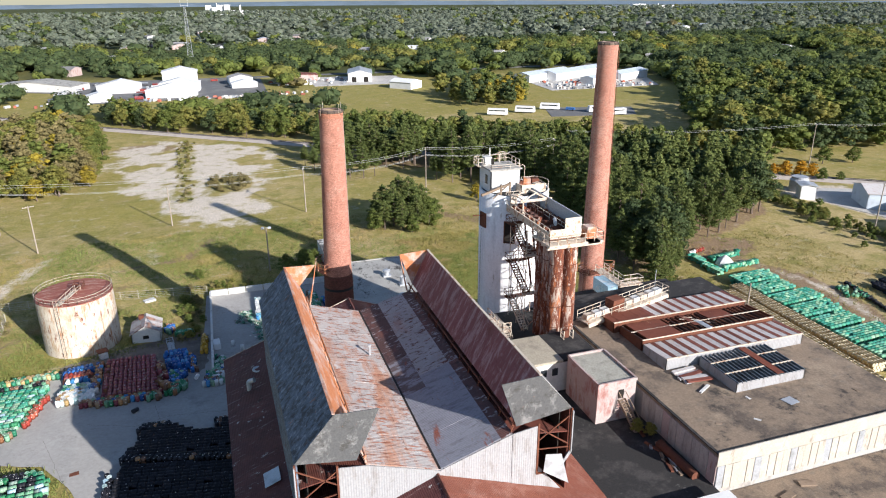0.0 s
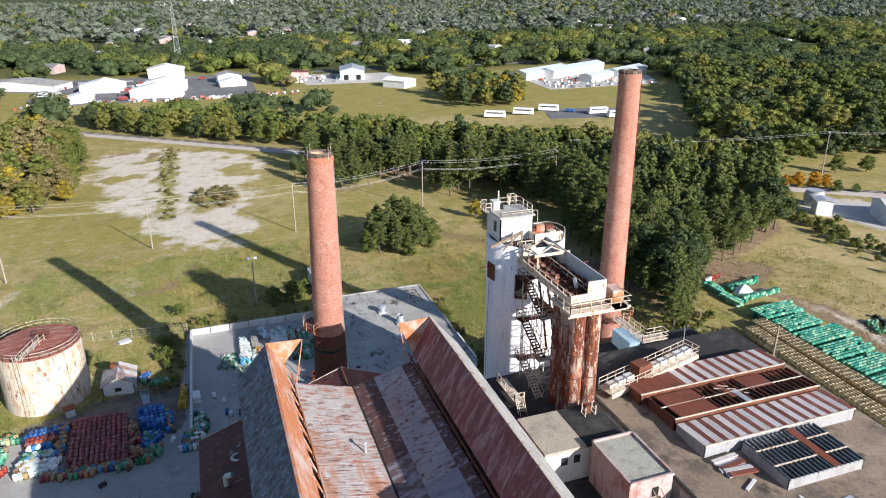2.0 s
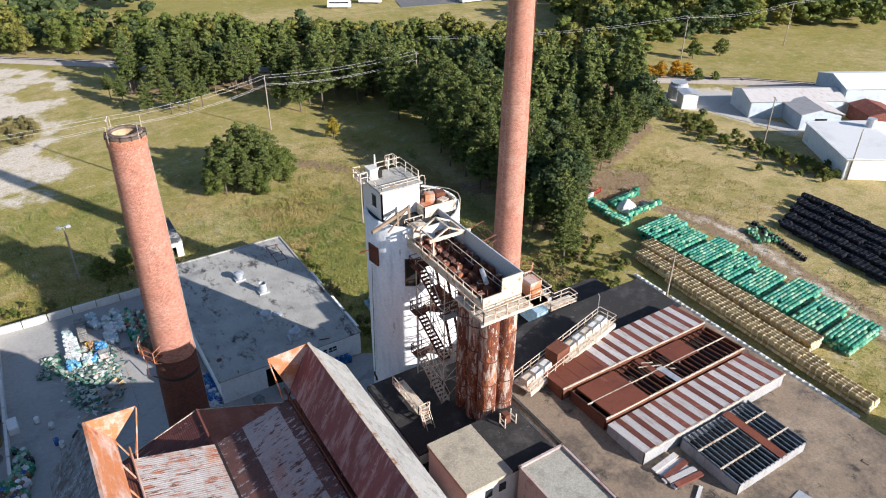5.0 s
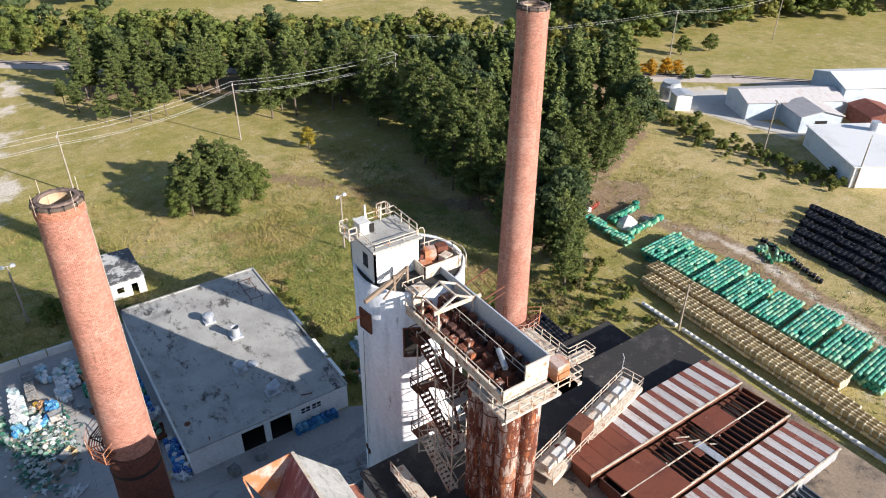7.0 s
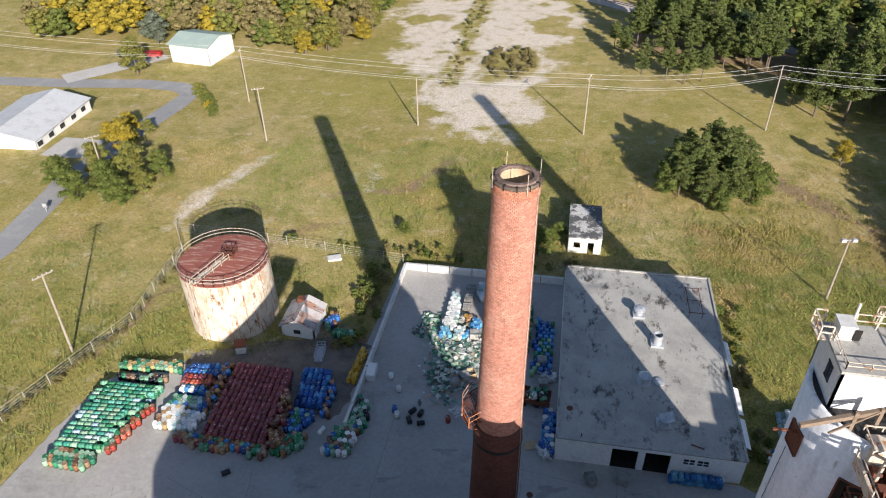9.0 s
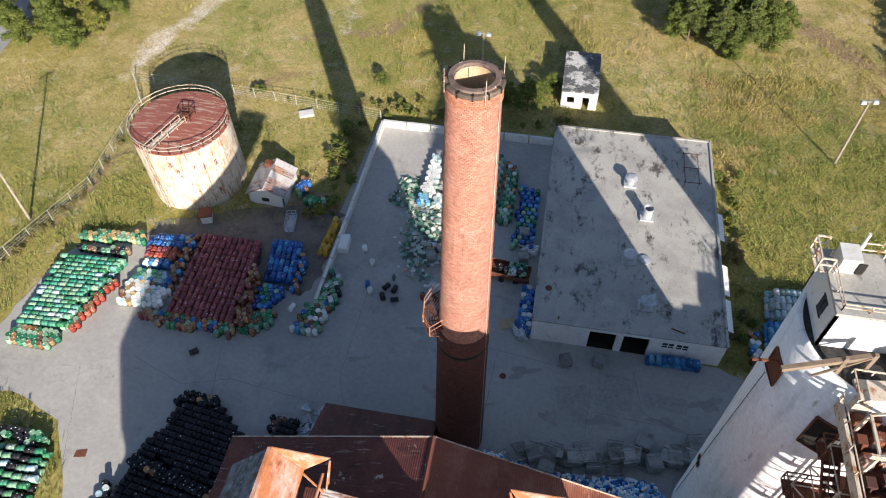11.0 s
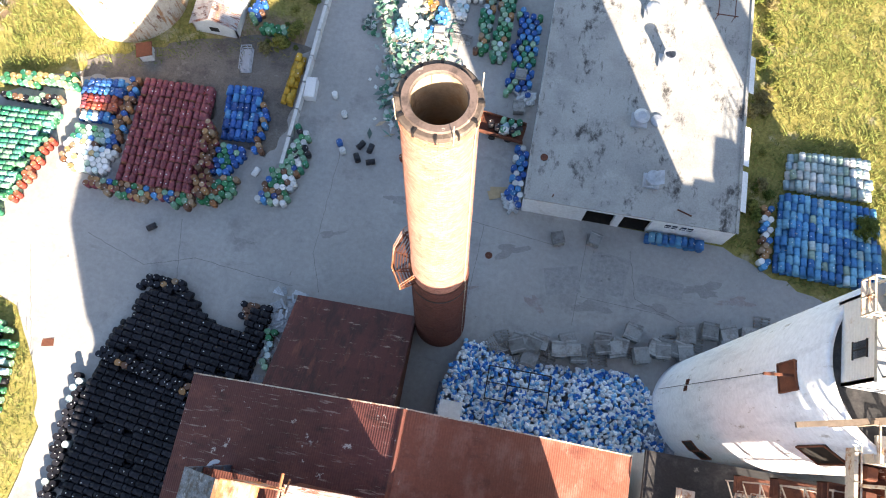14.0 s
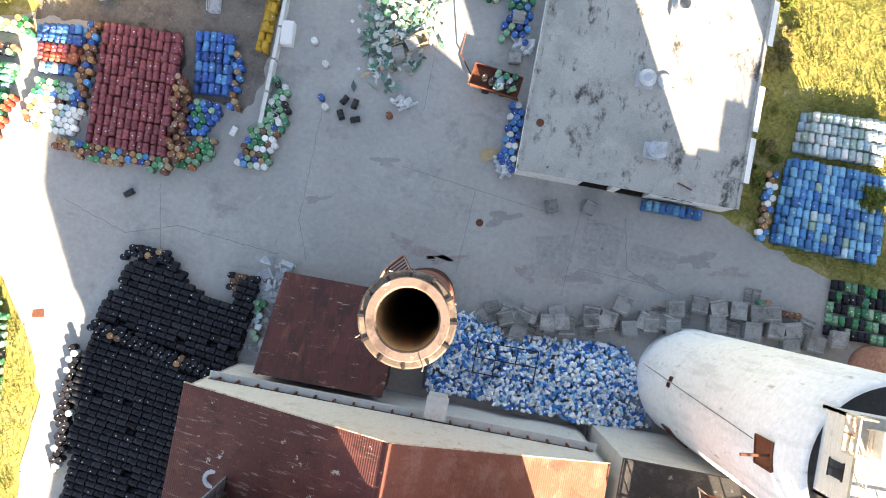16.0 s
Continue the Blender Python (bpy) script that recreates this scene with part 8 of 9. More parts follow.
PALLET = make_pallet()
PALLET.matrix_world = pose(19.6, 86.4, 0.2, 8, 4, 30)
CRATES = [(20.0, 87.3), (21.5, 87.2), (23.3, 87.5), (22.6, 85.8), (24.3, 86.4), (25.8, 88.0), (26.8, 86.9), (28.8, 88.5), (28.8, 87.0), (30.3, 88.3), (31.4, 89.8), (33.6, 88.7), (35.0, 89.7), (36.1, 90.4), (34.3, 88.9), (35.7, 89.0), (37.1, 89.8), (38.1, 91.1), (39.8, 91.1), (41.6, 91.2), (42.9, 92.7), (43.4, 91.3), (44.6, 91.5), (39.9, 89.7), (41.4, 89.6), (43.1, 89.7), (45.1, 90.1), (46.6, 90.3), (48.0, 90.9), (46.6, 89.1), (48.8, 89.5), (50.7, 90.3)]
for i, (x, y) in enumerate(CRATES):
    copy_thing(CRATE if i % 4 else PALLET, pose(x, y, 0.02, random.uniform(-2, 2), random.uniform(-2, 2), random.uniform(-15, 25)) @ Matrix.Diagonal((1.3, 1.3, 1.15, 1)))
for i in range(14):
    copy_thing(CRATE if i % 3 else PALLET, pose(20 + 1.25 * i + random.uniform(-0.3, 0.3), 86.6 + 0.14 * i + random.uniform(-0.3, 0.5), 0.1, random.uniform(-5, 5), random.uniform(-5, 5), random.uniform(-20, 30)) @ Matrix.Diagonal((1.2, 1.2, 1.2, 1)))
for i in range(10):
    copy_thing(PALLET, pose(random.uniform(17.5, 26), random.uniform(85.2, 87.2), 0.35 + random.uniform(0, 0.3), random.uniform(-25, 25), random.uniform(-25, 25), random.uniform(0, 180)))
for x, y, a in ((23.6, 97.4, 20), (27.0, 97.9, -15), (7.4, 108.6, 25), (8.5, 109.7, 35), (17.9, 110.2, 10), (17.6, 113.8, 0), (8.6, 117.3, 5)):
    copy_thing(CRATE, pose(x, y, 0.02, 0, 0, a))
for x, y, k in ((10.3, 118.6, 1), (10.2, 117.2, 1), (11.4, 117.2, 1), (0.9, 117.3, 1), (6.9, 122.6, 5), (6.9, 124.0, 6), (6.9, 125.4, 6), (6.8, 126.8, 5)):
    for i in range(k):
        copy_thing(PALLET, pose(x, y, 0.02 + 0.15 * i, 0, 0, random.uniform(-6, 6)))


def make_trailer():
    T = thing("flat_trailer", (16.6, 107.6, 0), "rusty flat trailer loaded with scrap drums", "trailer")
    part("bed", MB().box((16.6, 107.6, 0.7), (4.6, 2.0, 0.2), -8), M["rust"], T)
    part("side", MB().box((16.6, 106.6, 1.0), (4.6, 0.08, 0.6), -8).box((16.7, 108.6, 1.0), (4.6, 0.08, 0.6), -8).box((14.35, 107.9, 1.0), (0.08, 2.0, 0.6), -8), M["rust"], T)
    part("drawbar", MB().beam((14.3, 107.9, 0.6), (13.0, 109.6, 0.5), 0.12).beam((13.0, 109.6, 0.5), (13.2, 111.4, 1.6), 0.1), M["rust"], T)
    for x in (15.8, 17.4):
        for s in (-1, 1):
            part("wheel", MB().tube((x, 107.6 + s * 0.85, 0.33), (x, 107.6 + s * 1.05, 0.33), 0.33, n=14), M["iron"], T)


make_trailer()
for i in range(16):
    put(random.choice(["white", "black", "green", "white", "pale"]), random.uniform(14.8, 18.4), random.uniform(107.0, 108.2), 0.82, "scrap drums on the trailer", random.choice([None, 30, 80]), True)


def make_scrap():
    """Shredded strapping and green netting heaped in the walled yard."""
    mb = MB()
    r = np.random.default_rng(5)
    for i in range(900):
        x, y = r.normal(7.0, 1.5), r.normal(113.2, 3.6)
        if x < 2.4 or x > 11.5 or y < 105 or y > 121:
            continue
        z = r.uniform(0.05, 0.55) * math.exp(-((x - 7.4) / 2.6) ** 2)
        a = r.uniform(0, 6.3)
        l, w = r.uniform(0.2, 0.7), r.uniform(0.06, 0.25)
        mb.plate([(x - l * math.cos(a), y - l * math.sin(a), z), (x - w * math.sin(a), y + w * math.cos(a), z + 0.1), (x + l * math.cos(a), y + l * math.sin(a), z + r.uniform(-0.05, 0.2)), (x + w * math.sin(a), y - w * math.cos(a), z + 0.05)], 0.02)
    solo("scrap_heap", mb, layered("scrap_plastic", (0.3, 0.4, 0.3), [], 0.6, rand="island", spread=0.25, palette=[(0.05, 0.16, 0.11), (0.50, 0.52, 0.50), (0.10, 0.22, 0.17), (0.62, 0.62, 0.58), (0.30, 0.36, 0.32), (0.08, 0.13, 0.11), (0.40, 0.30, 0.20)]), "heap of shredded green and white plastic scrap", "scrap", kind="stuff")
    mb = MB()
    for i in range(160):
        x, y = r.uniform(-1.2, 1.6), r.uniform(79.2, 88)
        a = r.uniform(0, 6.3)
        l = r.uniform(0.3, 1.2)
        mb.box((x, y, r.uniform(0.05, 0.5)), (l, r.uniform(0.1, 0.5), 0.05), math.degrees(a))
    solo("scrap_metal", mb, layered("pale_scrap", (0.4, 0.42, 0.44), [], 0.6, rand="island", spread=0.4), "pale scrap sheets between stack and lean-to", "scrap", kind="stuff")


make_scrap()
solo("white_box", MB().box((-2.9, 108.6, 0.55), (1.1, 2.2, 1.0), 4).box((-2.9, 108.6, 1.08), (1.0, 2.0, 0.1), 4), M["white_plain"], "white wrapped pallet by the wall", "wrapped pallet")
solo("metal_cage", MB().rail([(-10.4, 109.2, 0.5), (-9.4, 109.4, 0.5), (-9.8, 112.0, 0.5), (-10.8, 111.8, 0.5)], 0.9, 0.5, 0.03, True).box((-10.1, 110.6, 0.55), (1.1, 2.7, 0.08), 8), M["galv"], "galvanised wire cage standing in the yard", "cage")


# ---- mended places in the concrete ----
PATCH = layered("darker_concrete_patch", (0.315, 0.305, 0.29), [((0.33, 0.32, 0.305), 0.3, 0.48, 0.62), ((0.12, 0.11, 0.105), 0.8, 0.6, 0.7)], 0.9, fine=0.2, fine_scale=2.5)
for cx, cy, w, d, a in ((28.7, 95.0, 3.6, 3.8, -6), (24.6, 93.6, 3.2, 2.6, 14), (33.6, 94.6, 4.2, 1.6, -4)):
    solo("pavement_patch", MB().box((cx, cy, 0.004), (w, d, 0.02), a), PATCH, "darker mended patch in the concrete yard", "pavement", kind="structure")


def spill(cx, cy, rx, ry, az, material, label, seed):
    """A thin stain with a ragged outline on the concrete."""
    r = random.Random(seed)
    n = 26
    c, q = math.cos(radians(az)), math.sin(radians(az))
    pts = []
    for i in range(n):
        a = 2 * math.pi * i / n
        f = 1 + 0.35 * math.sin(3 * a + seed) + r.uniform(-0.28, 0.28)
        u, v = rx * f * math.cos(a), ry * f * math.sin(a)
        pts.append((cx + u * c - v * q, cy + u * q + v * c, gz(cx, cy) + 0.005))
    solo("pavement_stain", MB().add(pts, [tuple(range(n))]), material, label, "stain", kind="structure")


REDDISH = layered("reddish_spill", (0.315, 0.265, 0.245), [((0.36, 0.34, 0.32), 0.9, 0.48, 0.60)], 0.9, fine=0.15)
DAMP = layered("dark_spill", (0.275, 0.262, 0.245), [((0.32, 0.31, 0.29), 0.8, 0.46, 0.60)], 0.85, fine=0.15)
for k, (x, y, a, b, az, m) in enumerate(((12.6, 91.4, 2.6, 0.5, -12, REDDISH), (15.0, 91.0, 1.6, 0.35, 14, REDDISH), (19.4, 95.6, 1.3, 0.6, 20, DAMP), (27.6, 91.6, 1.8, 0.5, 5, DAMP), (33.5, 92.4, 1.5, 0.45, -10, DAMP), (37.4, 95.0, 1.7, 0.6, 12, DAMP), (8.0, 98.8, 1.1, 0.4, 8, DAMP), (-6.4, 92.0, 1.8, 0.35, -5, DAMP), (2.4, 94.2, 1.2, 0.3, 20, DAMP), (22.4, 91.0, 1.0, 0.5, -30, REDDISH), (40.5, 94.4, 1.4, 0.4, 10, REDDISH))):
    spill(x, y, a, b, az, m, "reddish spill on the concrete" if m is REDDISH else "dark damp spill on the concrete", k)
for x, y in ((7.6, 109.1), (8.9, 110.2)):
    T = thing("timber_crate", (0, 0, 0), "open tan timber crate amid drum lids", "crate", "open timber crates")
    part("base", MB().box((0, 0, 0.06), (1.6, 1.1, 0.1)), M["tan_wood"], T)
    for k in range(3):
        for q in (-1, 1):
            part("board", MB().box((0, q * 0.55, 0.22 + 0.24 * k), (1.6, 0.05, 0.19)), M["tan_wood"], T)
            part("board", MB().box((q * 0.8, 0, 0.22 + 0.24 * k), (0.05, 1.05, 0.19)), M["tan_wood"], T)
    T.matrix_world = pose(x, y, 0.02, 0, 0, 32)
for x, y, k in ((18.5, 111.6, 40), (18.8, 100.4, 28), (8.4, 104.6, 14)):
    mb = MB()
    r = random.Random(int(x * 10))
    for i in range(k):
        mb.tube((x + r.gauss(0, 0.45), y + r.gauss(0, 0.45), r.uniform(0.05, 0.5)), (x + r.gauss(0, 0.5), y + r.gauss(0, 0.5), r.uniform(0.1, 0.8)), r.uniform(0.12, 0.3), r.uniform(0.05, 0.2), 6)
    solo("plastic_wrap", mb, M["film_wrap"], "crumpled heap of clear plastic wrap", "plastic wrap")
solo("cardboard_sheet", MB().box((17.4, 101.2, 0.03), (1.6, 1.1, 0.04), 8).box((17.0, 100.9, 0.09), (1.1, 0.9, 0.04), 25), M["tan_wood"], "flattened tan cardboard on the concrete", "cardboard")


# ---- trees ----
def ico():
    g = (1 + 5 ** 0.5) / 2
    v = np.array([(-1, g, 0), (1, g, 0), (-1, -g, 0), (1, -g, 0), (0, -1, g), (0, 1, g), (0, -1, -g), (0, 1, -g), (g, 0, -1), (g, 0, 1), (-g, 0, -1), (-g, 0, 1)], float)
    f = [(0, 11, 5), (0, 5, 1), (0, 1, 7), (0, 7, 10), (0, 10, 11), (1, 5, 9), (5, 11, 4), (11, 10, 2), (10, 7, 6), (7, 1, 8), (3, 9, 4), (3, 4, 2), (3, 2, 6), (3, 6, 8), (3, 8, 9), (4, 9, 5), (2, 4, 11), (6, 2, 10), (8, 6, 7), (9, 8, 1)]
    return (v / np.linalg.norm(v[0]))[np.array(f)].reshape(-1, 3)


ICO = ico()


def foliage(lobes, count, size, seed, loose=0.6, core=0.72):
    """Leaf clumps over the shells of several lobes (centre, radii), each round a small solid core. Three corners a clump."""
    r = np.random.default_rng(seed)
    C, R = np.array([l[0] for l in lobes], float), np.array([l[1] for l in lobes], float)
    w = R[:, 0] * R[:, 2]
    k = r.choice(len(lobes), count, p=w / w.sum())
    d = r.normal(size=(count, 3))
    d /= np.linalg.norm(d, axis=1)[:, None]
    d[:, 2] = np.where(d[:, 2] < -0.45, -d[:, 2], d[:, 2])
    p = C[k] + d * R[k] * r.uniform(0.70, 1.14, (count, 1))
    n = d + r.normal(scale=loose, size=d.shape)
    n[:, 2] += 0.2
    n /= np.linalg.norm(n, axis=1)[:, None]
    t = np.cross(n, r.normal(size=d.shape))
    t /= np.linalg.norm(t, axis=1)[:, None]
    b = np.cross(n, t)
    s = size * r.uniform(0.6, 1.45, (count, 1))
    tri = np.stack([p - t * s * 0.8 - b * s * 0.5, p + t * s * 0.8 - b * s * 0.4, p + b * s * 1.1 + n * s * 0.25], 1).reshape(-1, 3)
    if not core:
        return tri
    solid = (C[:, None, :] + ICO[None] * R[:, None, :] * core * r.uniform(0.85, 1.1, (len(lobes), 1, 1))).reshape(-1, 3)
    return np.concatenate([tri, solid])


def tri_mesh(name, v, mat):
    me = bpy.data.meshes.new(name)
    n = len(v) // 3
    me.vertices.add(3 * n)
    me.vertices.foreach_set("co", np.ascontiguousarray(v, np.float32).ravel())
    me.loops.add(3 * n)
    me.loops.foreach_set("vertex_index", np.arange(3 * n, dtype=np.int32))
    me.polygons.add(n)
    me.polygons.foreach_set("loop_start", np.arange(0, 3 * n, 3, dtype=np.int32))
    me.update(calc_edges=True)
    me.materials.append(mat)
    return me


def quads_mesh(name, v, mat):
    me = bpy.data.meshes.new(name)
    f = np.arange(len(v)).reshape(-1, 4)
    me.from_pydata(v.tolist(), [], f.tolist())
    me.materials.append(mat)
    return me


def broad_lobes(seed, h, low=0.2):
    r = random.Random(seed)
    lobes = []
    n = r.randint(15, 19)
    for i in range(n):
        u = (i + 0.5) / n
        z = h * (low + (0.90 - low) * u)
        wide = h * 0.32 * math.sin(math.pi * (0.22 + 0.68 * u)) ** 0.8
        a = i * 2.4 + r.uniform(-0.5, 0.5)
        d = wide * r.uniform(0.45, 1.0)
        q = h * r.uniform(0.085, 0.15) * (1.1 - 0.3 * u)
        lobes.append(((d * math.cos(a), d * math.sin(a), z), (q, q, q * r.uniform(0.7, 0.95))))
    lobes.append(((0, 0, h * 0.88), (h * 0.11, h * 0.11, h * 0.12)))
    lobes.append(((0, 0, h * 0.55), (h * 0.19, h * 0.19, h * 0.22)))
    return lobes


def pine_lobes(seed, h):
    """Whorls of boughs, each with two flat clumps, shorter towards the top."""
    r = random.Random(seed)
    lobes = []
    lo = h * r.uniform(0.18, 0.40)
    levels = r.randint(9, 11)
    for i in range(levels):
        t = i / (levels - 1)
        z = lo + (h * 0.93 - lo) * t
        reach = h * (0.245 * (1 - t) ** 0.62 + 0.03) * min(1.0, 0.62 + 1.5 * t)
        n = 6 if t < 0.55 else (5 if t < 0.8 else 3)
        for b in range(n):
            a = 2 * math.pi * (b + r.uniform(-0.3, 0.3)) / n + 1.1 * i
            d = reach * r.uniform(0.6, 1.2)
            for f, w in ((0.5, 0.048), (0.95, 0.040)):
                q = h * w * r.uniform(0.8, 1.25) * (1 - 0.3 * t)
                lobes.append(((d * f * math.cos(a), d * f * math.sin(a), z + 0.15 * d * f + r.uniform(-0.018, 0.018) * h), (q * 1.25, q * 1.25, q * 0.62)))
    lobes.append(((0, 0, h * 0.965), (h * 0.028, h * 0.028, h * 0.05)))
    return lobes


def trunk_of(lobes, h, thick, top):
    tr = MB()
    tr.tube((0, 0, -0.3), (0, 0, h * top), thick * h, thick * h * 0.3, 7)
    for (x, y, z), q in lobes[::2]:
        z0 = min(h * top, max(h * 0.1, z - 0.5 * math.hypot(x, y)))
        tr.tube((0, 0, z0), (x, y, z), 0.006 * h, 0.002 * h, 4, 0, False)
    return tr.mesh("trunk", M["bark"])


KIND, THIN = {}, {}
for nm in ("pine", "green", "dark", "olive", "yellow", "brown", "gold", "low", "grey"):
    for i in range(5 if nm in ("green", "olive", "dark", "pine") else 3):
        sd = 300 + 17 * i + len(nm) * 5 + ord(nm[0])
        if nm == "pine":
            h, lb = 14, pine_lobes(sd, 14)
            full, few = foliage(lb, 5400, 0.17, sd, 0.8, 0.55), foliage(lb[::2], 620, 0.42, sd, 0.8, 1.0)
        else:
            h, lb = 8, broad_lobes(sd, 8, 0.06 if nm == "low" else 0.2)
            full, few = foliage(lb, 3000, 0.15, sd, 0.7, 0.7), foliage(lb, 400, 0.29, sd, 0.6, 0.85)
        leafy = LEAF["green" if nm == "low" else nm]
        KIND.setdefault(nm, []).append((trunk_of(lb, h, 0.016 if nm == "pine" else 0.026, 0.96 if nm == "pine" else 0.6), tri_mesh("crown", full, leafy), h))
        THIN.setdefault(nm, []).append(few)
TREE_WORDS = {"pine": "dark green pine tree with a bare lower trunk", "green": "green broadleaf tree at the field's edge", "dark": "dark green broadleaf tree", "olive": "olive autumn broadleaf tree", "yellow": "yellow autumn broadleaf tree", "brown": "brown thinning autumn tree", "gold": "golden orange autumn tree", "grey": "grey-green broadleaf tree beside a drive", "low": "green bushy tree with foliage down to the grass"}
WOODS = {}


def tree(kind, x, y, h, group, z=None, squash=1.0, joined=False):
    i = random.randrange(len(KIND[kind]))
    if joined:
        v, s, a = THIN[kind][i], h / KIND[kind][i][2], random.uniform(0, 6.28)
        c, n = math.cos(a) * s * squash, math.sin(a) * s * squash
        WOODS.setdefault(kind, []).append(np.stack([v[:, 0] * c - v[:, 1] * n + x, v[:, 0] * n + v[:, 1] * c + y, v[:, 2] * s + gz(x, y)], 1))
        return None
    tr, cr, h0 = KIND[kind][i]
    T = thing("pine_tree" if kind == "pine" else "tree", (0, 0, 0), TREE_WORDS[kind], "tree", group)
    for nm, me in (("trunk", tr), ("crown", cr)):
        ob = new(nm, me)
        ob.parent = T
    s = h / h0
    T.matrix_world = pose(x, y, gz(x, y) if z is None else z, 0, 0, random.uniform(0, 360)) @ Matrix.Diagonal((s * squash, s * squash, s, 1))
    return T


def grove(kinds, poly, spacing, h0, h1, group, jitter=0.45, squash=1.0, edge=0.0, front=None):
    xs, ys = [p[0] for p in poly], [p[1] for p in poly]
    y = min(ys)
    row = 0
    while y < max(ys):
        x = min(xs) + (row % 2) * spacing / 2
        while x < max(xs):
            a, b = x + random.uniform(-jitter, jitter) * spacing, y + random.uniform(-jitter, jitter) * spacing
            if bool(inside(poly, np.array(a), np.array(b))):
                near = front is not None and float(near_line(np.array(a), np.array(b), front)) < edge
                tree(random.choice(kinds), a, b, random.uniform(h0, h1), group, None, squash, not near)
            x += spacing
        y += spacing * 0.87
        row += 1


random.seed(21)
grove(["pine"] * 9 + ["dark"], PINES, 5.6, 8.5, 15.5, "pine wood", 0.5, 1.15, 10.0, PINES[:14])
for x, y, h in ((79, 104.2, 10.5), (82.5, 107, 9), (82, 110, 9.5), (80, 114, 10.5), (87, 112.5, 11), (31, 223, 8), (35, 213, 8.5), (40, 209.5, 9.5), (44, 208, 10), (48, 210, 9), (59, 216, 14), (64, 219, 13), (54, 219, 11), (68.6, 194.6, 13.5), (72.5, 198, 11), (65, 199, 9), (29, 230, 7), (78, 206, 14), (86, 203, 15), (74, 193, 14.5), (80, 198, 16), (87, 195, 15), (92, 190, 17), (90, 183, 15), (95, 176, 16.5), (91, 170, 14), (94, 164, 17), (88, 158, 15), (91, 152, 16), (86, 148, 15), (83, 140, 13.5), (87, 138, 15.5), (81, 132, 13), (84, 127, 14.5), (80, 120, 12), (86, 120, 14), (84, 133, 15), (88, 144, 17), (92, 158, 17), (85, 153, 14), (96, 170, 17), (89, 164, 15), (87, 176, 13), (90, 128, 16), (94, 134, 16), (95, 145, 17), (97, 152, 17), (83, 146, 13), (91, 198, 16), (83, 191, 13)):
    tree("pine", x, y, h, "pine wood", None, 1.15)
for x, y, h in ((38.0, 157.5, 7.5), (42.0, 155.6, 8), (46.0, 156.5, 8.5), (49.5, 158.0, 7), (37.2, 161, 8.5), (41.0, 160.0, 11), (45.0, 160.6, 12), (48.8, 162, 9.5), (39.4, 164.5, 9.5), (43.6, 164.6, 11.5), (47.4, 165.4, 10), (51.6, 160.6, 6), (35.6, 158.6, 5.5), (44, 153.8, 4.5)):
    tree("pine" if h > 7 else "low", x, y, h, "clump of trees in the field", None, 1.35)
tree("yellow", 68, 173, 5.2, "field shrubs", None, 1.1)
for x, y, h in ((168.7, 166.2, 5), (172.5, 164.0, 5.2), (165.5, 168, 4), (176, 163, 4.4)):
    tree("gold", x, y, h, "golden trees by the railway", None, 1.3)
grove(["olive", "brown", "green", "olive", "brown", "brown", "olive", "yellow", "green"], [(-34, 224), (-44, 214), (-60, 206), (-62, 218), (-92, 222), (-130, 210), (-130, 330), (-62, 330), (-40, 300), (-36, 262)], 6.2, 6.5, 10.5, "autumn wood by the field", 0.45, 1.25, 8.0, [(-60, 206), (-44, 214), (-34, 224), (-36, 262), (-40, 300)])
for x, y in ((-44, 219), (-36, 226), (-48, 214)):
    tree("yellow", x, y, 6.5, "autumn wood by the field", None, 1.3)
grove(["green", "olive", "green", "dark", "green", "olive"], [(-46, 336), (-20, 312), (8, 293), (32, 274), (60, 256), (100, 224), (150, 186), (165, 176), (185, 185), (150, 215), (120, 245), (88, 262), (70, 282), (45, 300), (20, 318), (-10, 336), (-44, 356)], 7.0, 7, 11.5, "trees along the railway", 0.45, 1.2, 6.0, [(-46, 336), (-20, 312), (8, 293), (32, 274), (60, 256)])
grove(["green", "olive", "dark", "olive", "yellow"], [(120, 330), (150, 318), (168, 352), (176, 378), (150, 395), (120, 372)], 8.5, 8, 13, "trees beyond the lawn", 0.45, 1.2)
grove(["green", "green", "dark", "olive", "dark", "green", "olive", "green"], [(172, 192), (235, 180), (262, 172), (350, 158), (365, 330), (300, 395), (265, 350), (246, 318), (200, 258)], 10.5, 9, 15, "wooded suburb", 0.45, 1.35)
for i in range(110):
    t = i / 109
    x, y = (146.5 + 2 * math.sin(9 * t) + random.gauss(0, 2.4), 148 - 50 * t + random.gauss(0, 1.0))
    tree(random.choice(["low", "green", "olive", "green"]), x, y, random.uniform(0.8, 2.4), "scrub along the field", None, 1.5, i % 2 == 0)
for x, y, h in ((192.8, 175.1, 6), (203.4, 173.0, 5.5), (175.2, 158.4, 4), (180, 156, 3), (12.0, 137.5, 4.2), (17.4, 140.5, 2.6), (15.5, 137.0, 5.0), (18.5, 142, 3.0), (-5.5, 139, 2.4), (51.3, 103.2, 2.8)):
    tree("green", x, y, h, "field shrubs", None, 1.3)
for x, y, h in ((-54, 139, 5.5), (-58, 142, 6.5), (-52, 143, 5), (-62, 139, 6), (-57, 148, 7), (-63, 147, 7), (-52, 149, 5.5), (-68, 143, 6), (-58, 180, 3.5), (-62, 184, 4), (-55, 176, 3)):
    tree(random.choice(["green", "olive"]), x, y, h, "bushy trees by the fence", None, 1.25)
tree("yellow", -63, 156, 7.5, "bushy trees by the fence", None, 1.2)
tree("olive", -84, 196, 9, "bushy trees by the fence", None, 1.2)
